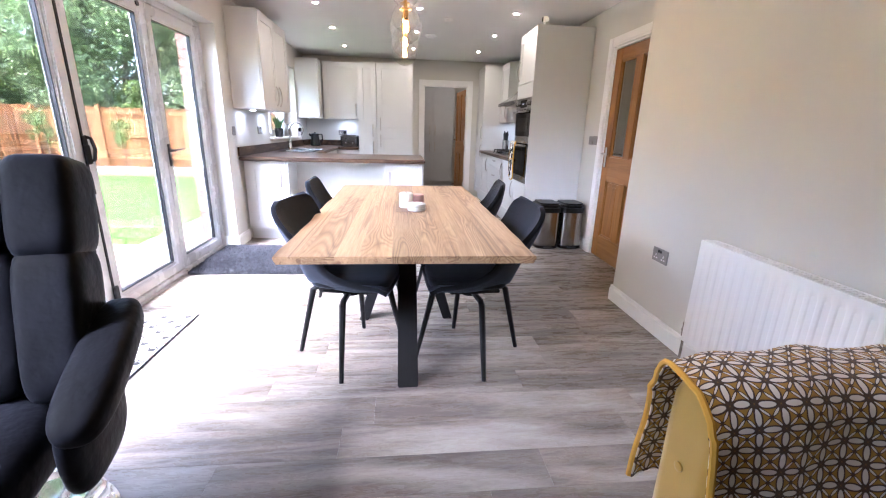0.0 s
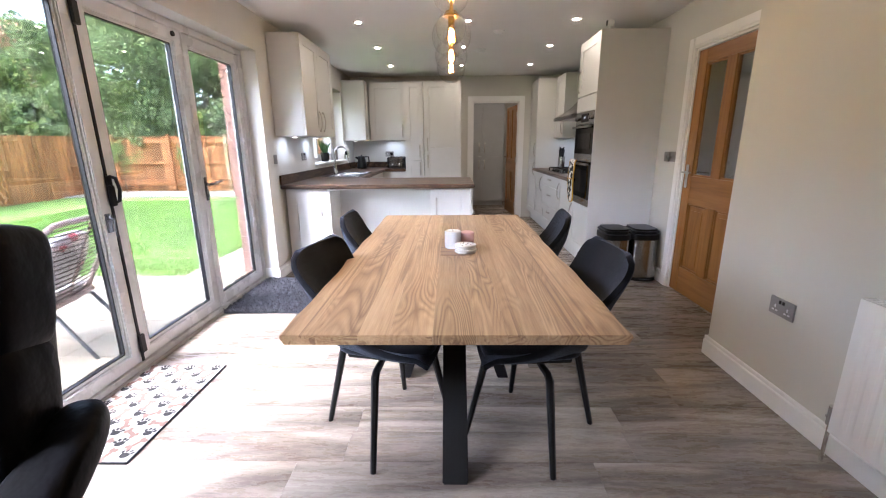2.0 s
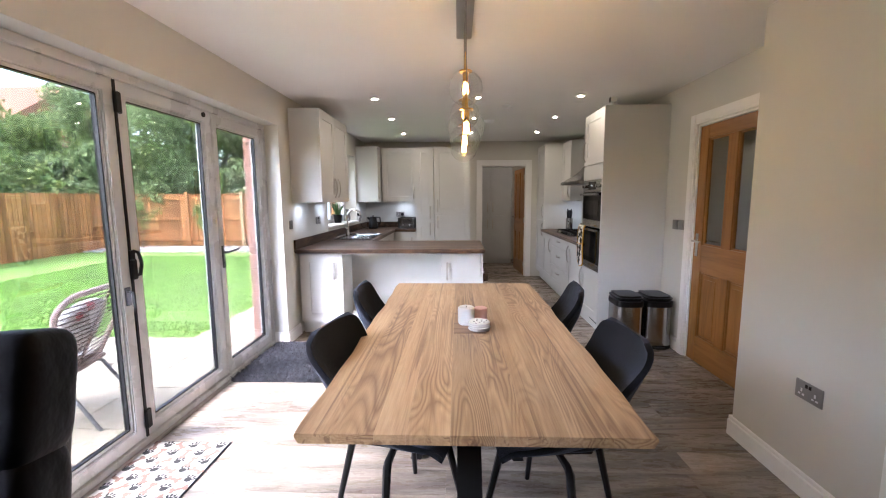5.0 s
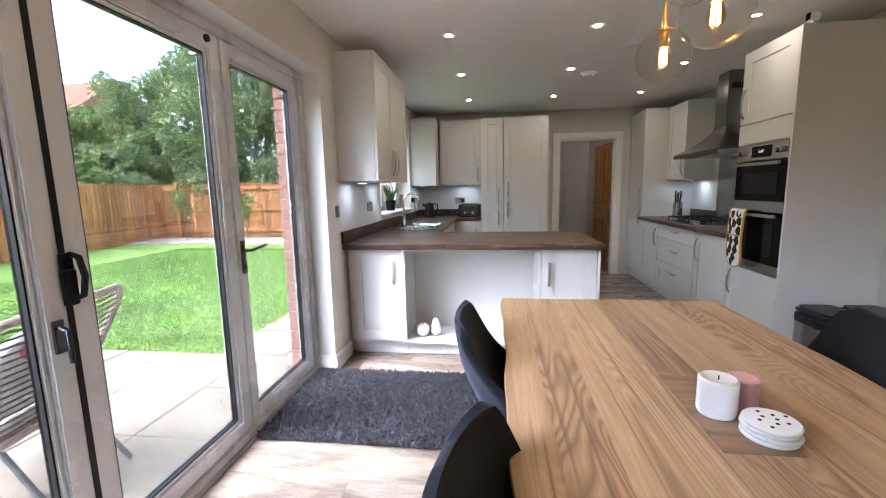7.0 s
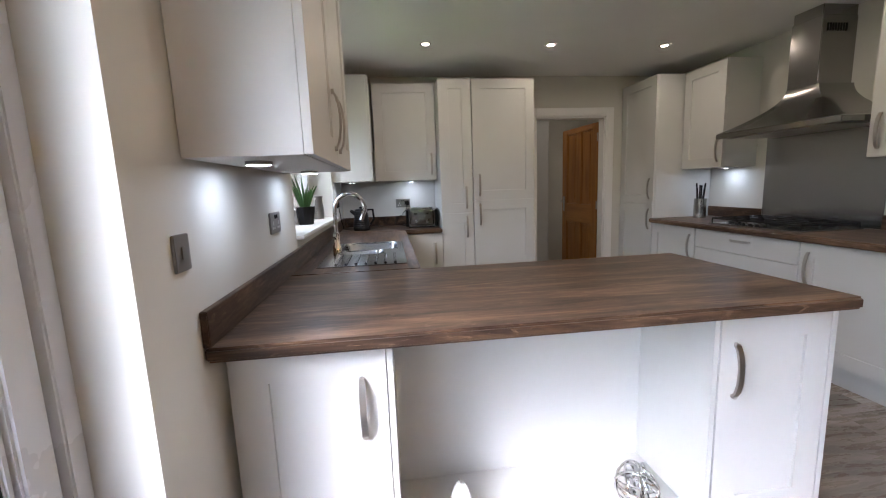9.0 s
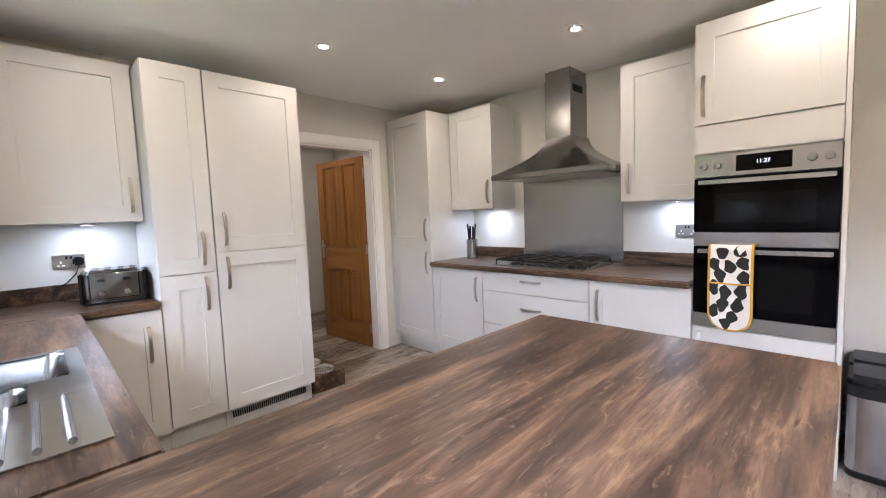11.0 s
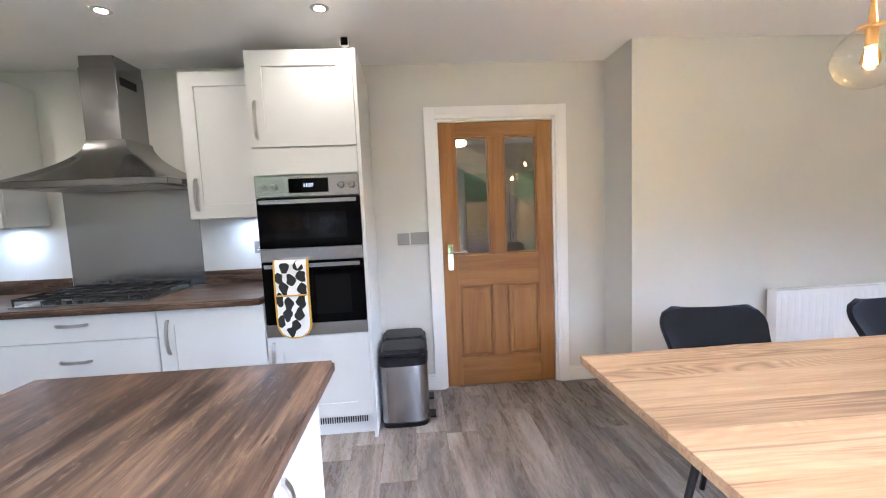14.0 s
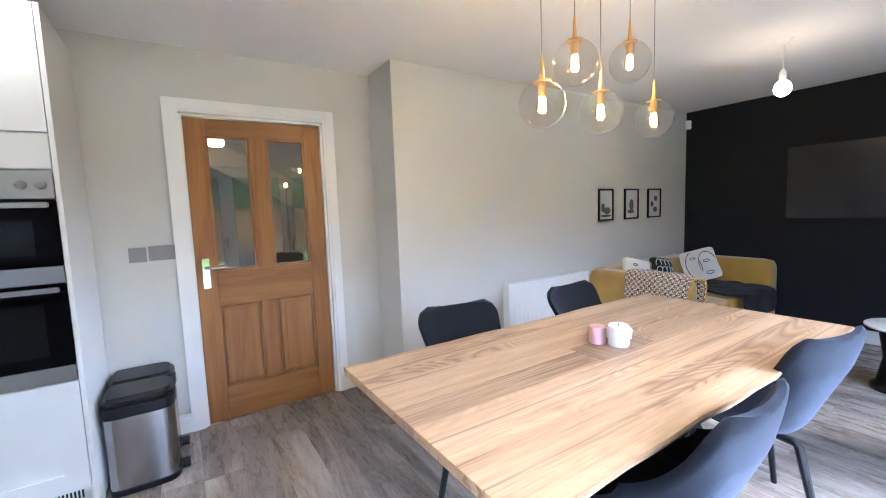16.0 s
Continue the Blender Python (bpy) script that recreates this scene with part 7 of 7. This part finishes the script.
# mustard throw over the sofa's arm
def throw_mat():
    m, nodes, links, bsdf = material("petal_print_throw")
    uv = nodes.new("ShaderNodeUVMap")
    sep = nodes.new("ShaderNodeSeparateXYZ")
    links.new(uv.outputs[0], sep.inputs[0])
    def op(kind, a, b=None, c=None):
        n = nodes.new("ShaderNodeMath")
        n.operation = kind
        for i, v in enumerate((a, b, c)):
            if v is None:
                continue
            if isinstance(v, (int, float)):
                n.inputs[i].default_value = v
            else:
                links.new(v, n.inputs[i])
        return n.outputs[0]
    ax = op("ABSOLUTE", op("SUBTRACT", op("FRACT", sep.outputs[0]), 0.5))
    ay = op("ABSOLUTE", op("SUBTRACT", op("FRACT", sep.outputs[1]), 0.5))
    def ell(p, q, a, b):
        return op("ADD", op("POWER", op("DIVIDE", p, a), 2.0), op("POWER", op("DIVIDE", op("SUBTRACT", q, 0.5), b), 2.0))
    e = op("MINIMUM", ell(ax, ay, 0.41, 0.15), ell(ay, ax, 0.41, 0.15))
    d1 = op("ADD", op("POWER", op("DIVIDE", op("SUBTRACT", ax, ay), 0.085), 2.0), op("POWER", op("DIVIDE", op("SUBTRACT", op("ADD", ax, ay), 0.42), 0.38), 2.0))
    r = ramp(nodes, [(0.0, (0.74, 0.68, 0.58)), (0.17, (0.74, 0.68, 0.58)), (0.22, (0.045, 0.022, 0.010)), (0.40, (0.060, 0.030, 0.012)), (0.50, (0.34, 0.18, 0.022)), (1.0, (0.38, 0.205, 0.024))])
    links.new(op("DIVIDE", op("MINIMUM", e, op("ADD", op("MULTIPLY", d1, 0.9), 0.12)), 3.2), r.inputs[0])
    links.new(r.outputs[0], bsdf.inputs["Base Color"])
    bsdf.inputs["Roughness"].default_value = 0.9
    bsdf.inputs["Sheen Weight"].default_value = 0.15
    n2 = node(nodes, "ShaderNodeTexNoise", Scale=350.0, Detail=2.0)
    b = node(nodes, "ShaderNodeBump", Strength=0.3, Distance=0.004)
    links.new(n2.outputs[0], b.inputs["Height"])
    links.new(b.outputs[0], bsdf.inputs["Normal"])
    return m


THROW = throw_mat()
drape = [(SO1 + 0.035, 0.36), (SO1 + 0.03, 0.50), (SO1 + 0.022, 0.64), (SO1 + 0.012, 0.715), (SO1 - 0.02, 0.750), (SO1 - 0.085, 0.757), (SO1 - 0.15, 0.750), (SO1 - 0.185, 0.71), (SO1 - 0.20, 0.62), (SO1 - 0.215, 0.52), (SO1 - 0.26, 0.472), (SO1 - 0.36, 0.468), (SO1 - 0.47, 0.468)]
seg_len = [0.0]
for a, b in zip(drape, drape[1:]):
    seg_len.append(seg_len[-1] + math.dist(a, b))
def along(v):
    s = v * seg_len[-1]
    for i in range(len(drape) - 1):
        if s <= seg_len[i + 1] + 1e-9:
            f = (s - seg_len[i]) / (seg_len[i + 1] - seg_len[i])
            return [p + (q - p) * f for p, q in zip(drape[i], drape[i + 1])]


def throw_fn(u, v):
    y, z = along(v)
    x = SOX - 0.055 + 0.56 * u + 0.012 * math.sin(v * 9.0) * (1 - u)
    edge = 1 - u
    fold = 0.006 * math.sin(u * 16 + v * 5) + 0.005 * math.sin(v * 23 + u * 4)
    y += fold * (1 if v < 0.3 else -1) * 0.9
    z += abs(fold) * 0.6 - (0.02 * edge ** 6 if 0.25 < v < 0.6 else 0)
    return (x, y + 0.012 * math.sin(u * 9) * (v < 0.25), z)


throw = thing("throw_blanket", "mustard throw with cream petal print over the sofa arm", "blanket", (1.4, SO1, 0.45))
bm = padded(throw_fn, 40, 60, 0.010)
uvl = bm.loops.layers.uv.new("UVMap")
bm.verts.ensure_lookup_table()
nv = 61
for f in bm.faces:
    for lp in f.loops:
        k = lp.vert.index % (41 * 61)
        lp[uvl].uv = (0.56 * (k // nv) / 40 / 0.047, seg_len[-1] * (k % nv) / 60 / 0.047)
part("cloth", bm, THROW, throw, angle=80)
part("hem", tube(bmesh.new(), [throw_fn(0.0, i / 40) for i in range(41)], 0.007, 6), EDGE, throw, "mustard hem")

# cushions and blanket on the sofa
LINEN = plain("off_white_linen", (0.78, 0.765, 0.73), 0.9, vary=0.05, bump=0.25, bump_scale=200)
def scatter(m, size, curves, label, cover=None, ink=None):
    c = thing("cushion", label, "cushion", tuple(m.translation), "sofa cushions")
    b = bmesh.new()
    cushion(b, (-size, -0.06, -size), (size, 0.06, size), 0, 8, 9.0)
    for v in b.verts:
        k = max(abs(v.co.x), abs(v.co.z)) / size
        v.co.y *= 1 - 0.65 * k ** 2
        v.co.x *= 1 + 0.06 * (abs(v.co.z) / size) ** 2
    bmesh.ops.transform(b, matrix=m, verts=b.verts[:])
    part("cover", b, cover or LINEN, c, angle=80)
    for pts in curves:
        path = []
        for x, z in pts:
            y = -0.062 * math.sqrt(max(0.02, 1 - (x / 0.23) ** 4)) * math.sqrt(max(0.02, 1 - (z / 0.23) ** 4)) * (1 - 0.55 * max(abs(x), abs(z)) ** 2 / size ** 2)
            path.append(tuple(m @ Vector((x, y, z))))
        part("line", tube(bmesh.new(), path, 0.0035, 6), ink or SPOT, c, "drawn line")
    return c


def arc_line(cx, cz, rx, rz, a0, a1, n=12):
    return [(cx + rx * math.cos(radians(a0 + (a1 - a0) * i / n)), cz + rz * math.sin(radians(a0 + (a1 - a0) * i / n))) for i in range(n + 1)]


lines = [arc_line(-0.05, 0.0, 0.09, 0.15, 100, 270), arc_line(0.07, -0.01, 0.09, 0.14, 20, 200), arc_line(-0.06, 0.08, 0.025, 0.012, 0, 360), arc_line(0.06, 0.03, 0.03, 0.014, 0, 360), arc_line(0.06, -0.10, 0.035, 0.016, 0, 360), arc_line(-0.02, -0.02, 0.02, 0.07, -60, 80)]
scatter(pose(1.71, 0.19, 0.64, -16, 0, -142) @ pose(0, 0, 0, 0, -16, 0), 0.17, lines, "off-white square cushion with black line drawing")
scatter(pose(1.80, 1.22, 0.645, -18, 0, -100) @ pose(0, 0, 0, 0, 14, 0), 0.155, lines[2:5], "off-white cushion with thin black lines")
scatter(pose(1.83, 0.72, 0.61, -16, 0, -95) @ pose(0, 0, 0, 0, 10, 0), 0.15, [arc_line(x, z, 0.035, 0.05, 20, 200, 6) for x in (-0.09, -0.03, 0.03, 0.09) for z in (-0.08, 0.0, 0.08)], "black square cushion with white curved print", FAUX, LINEN)
BLANKET = plain("charcoal_fleece", (0.010, 0.010, 0.014), 0.95, vary=0.4, scale=14, bump=0.5, bump_scale=60, sheen=0.06)
bl = thing("fleece_blanket", "charcoal fleece blanket spread over the sofa seat", "blanket", (1.4, 0.35, 0.45))
def bl_fn(u, v):
    y = 0.05 + 0.66 * u
    s = v * 0.95
    wob = 0.012 * math.sin(u * 11 + v * 6) + 0.008 * math.sin(v * 19)
    if s < 0.68:
        return (1.80 - s, y, 0.468 + abs(wob))
    if s < 0.74:
        return (1.12 - 0.04 * (s - 0.68) / 0.06 - 0.0, y, 0.468 - 0.02 * (s - 0.68) / 0.06 + abs(wob))
    return (1.08 + wob * 0.5 - 0.01, y, 0.448 - (s - 0.74))


part("cloth", padded(bl_fn, 24, 40, -0.022), BLANKET, bl, angle=80)

# side table
st = thing("side_table", "round white topped side table with a black base", "side table", (0.06, 0.86, 0))
part("tabletop", lathe(bmesh.new(), 0.06, 0.86, [(0, 0.43), (0.215, 0.43), (0.225, 0.438), (0.225, 0.447), (0.218, 0.452), (0, 0.452)], 40), WHITE, st)
part("base", lathe(bmesh.new(), 0.06, 0.86, [(0, 0.0), (0.18, 0.0), (0.18, 0.02), (0.15, 0.05), (0.12, 0.22), (0.15, 0.40), (0.18, 0.429), (0, 0.4295)], 32), BLACK, st)

# ---- paw print mat ----
MATW = plain("off_white_mat", (0.42, 0.40, 0.37), 0.9, vary=0.05, bump=0.3, bump_scale=250)
TAN = plain("tan_print", (0.17, 0.105, 0.08), 0.9, vary=0.15, bump=0.2)
MX0, MX1, MY0, MY1 = -1.285, -0.822, 2.685, 3.468
dogmat = thing("door_mat", "off-white mat with black paws and tan bones", "mat", (-1.05, 3.08, 0))
part("edge", boxes((MX0, MY0, 0.0008, MX1, MY1, 0.007)), PLASTIC, dogmat, "black bound edge", bevel=0.003)
part("face", boxes((MX0 + 0.01, MY0 + 0.01, 0.0072, MX1 - 0.01, MY1 - 0.01, 0.0088)), MATW, dogmat)
def disc(bm, x, y, rx, ry, turn, z, n=12):
    c, s = math.cos(turn), math.sin(turn)
    vs = []
    for a in np.linspace(0, 2 * np.pi, n + 1)[:-1]:
        p, q = rx * math.cos(a), ry * math.sin(a)
        vs.append(bm.verts.new((x + p * c - q * s, y + p * s + q * c, z)))
    bm.faces.new(vs)


rnd = random.Random(21)
k = 0
for i in range(6):
    for j in range(11):
        x, y = MX0 + 0.045 + i * 0.0745, MY0 + 0.045 + j * 0.069
        t = rnd.uniform(-0.6, 0.6)
        z = 0.0094
        b = bmesh.new()
        if (i + j) % 2:
            disc(b, x, y, 0.021, 0.017, t, z)
            for a in (-0.95, -0.33, 0.33, 0.95):
                px, py = 0.028 * math.sin(a), 0.029 * math.cos(a)
                disc(b, x + px * math.cos(t) - py * math.sin(t), y + px * math.sin(t) + py * math.cos(t), 0.0072, 0.0105, t - a * 0.6, z)
            part("paw_print", b, SPOT, dogmat, "black paw print", smooth=False)
        else:
            t += 1.0 if j % 4 < 2 else -0.7
            c, s = math.cos(t), math.sin(t)
            disc(b, x, y, 0.031, 0.0105, t, z)
            for e in (-1, 1):
                for g in (-1, 1):
                    p, q = e * 0.030, g * 0.0098
                    disc(b, x + p * c - q * s, y + p * s + q * c, 0.0125, 0.011, t, z + 0.0002)
            part("bone_print", b, TAN, dogmat, "tan bone print", smooth=False)

# ---- floor planks ----
floor = bpy.data.objects["subfloor"]
plank_me = {}
def plank_mesh(w, l):
    key = (round(w, 3), round(l, 3))
    if key not in plank_me:
        plank_me[key] = finish("plank", boxes((-l / 2 + 0.0003, -w / 2 + 0.0003, -0.0078, l / 2 - 0.0003, w / 2 - 0.0003, 0)), LVT, smooth=False, bevel=0.0006, seg=1)
    return plank_me[key]


rnd = random.Random(11)
PW, PL = 0.184, 1.22
def lay(x0, x1, y0, y1):
    y, row = y0, 0
    while y < y1 - 0.01:
        w = min(PW, y1 - y)
        x = x0 - rnd.uniform(0, PL * 0.9)
        while x < x1 - 0.02:
            a, b = max(x, x0), min(x + PL, x1)
            if b - a > 0.03:
                part_me("plank", plank_mesh(w, b - a), floor, at=pose((a + b) / 2, y + w / 2, 0))
            x += PL
        y += w
        row += 1


lay(-1.30, 2.48, YN, 8.62)
lay(0.3, 2.5, 8.62, 10.7)
lay(2.48, 4.5, 3.0, 6.0)
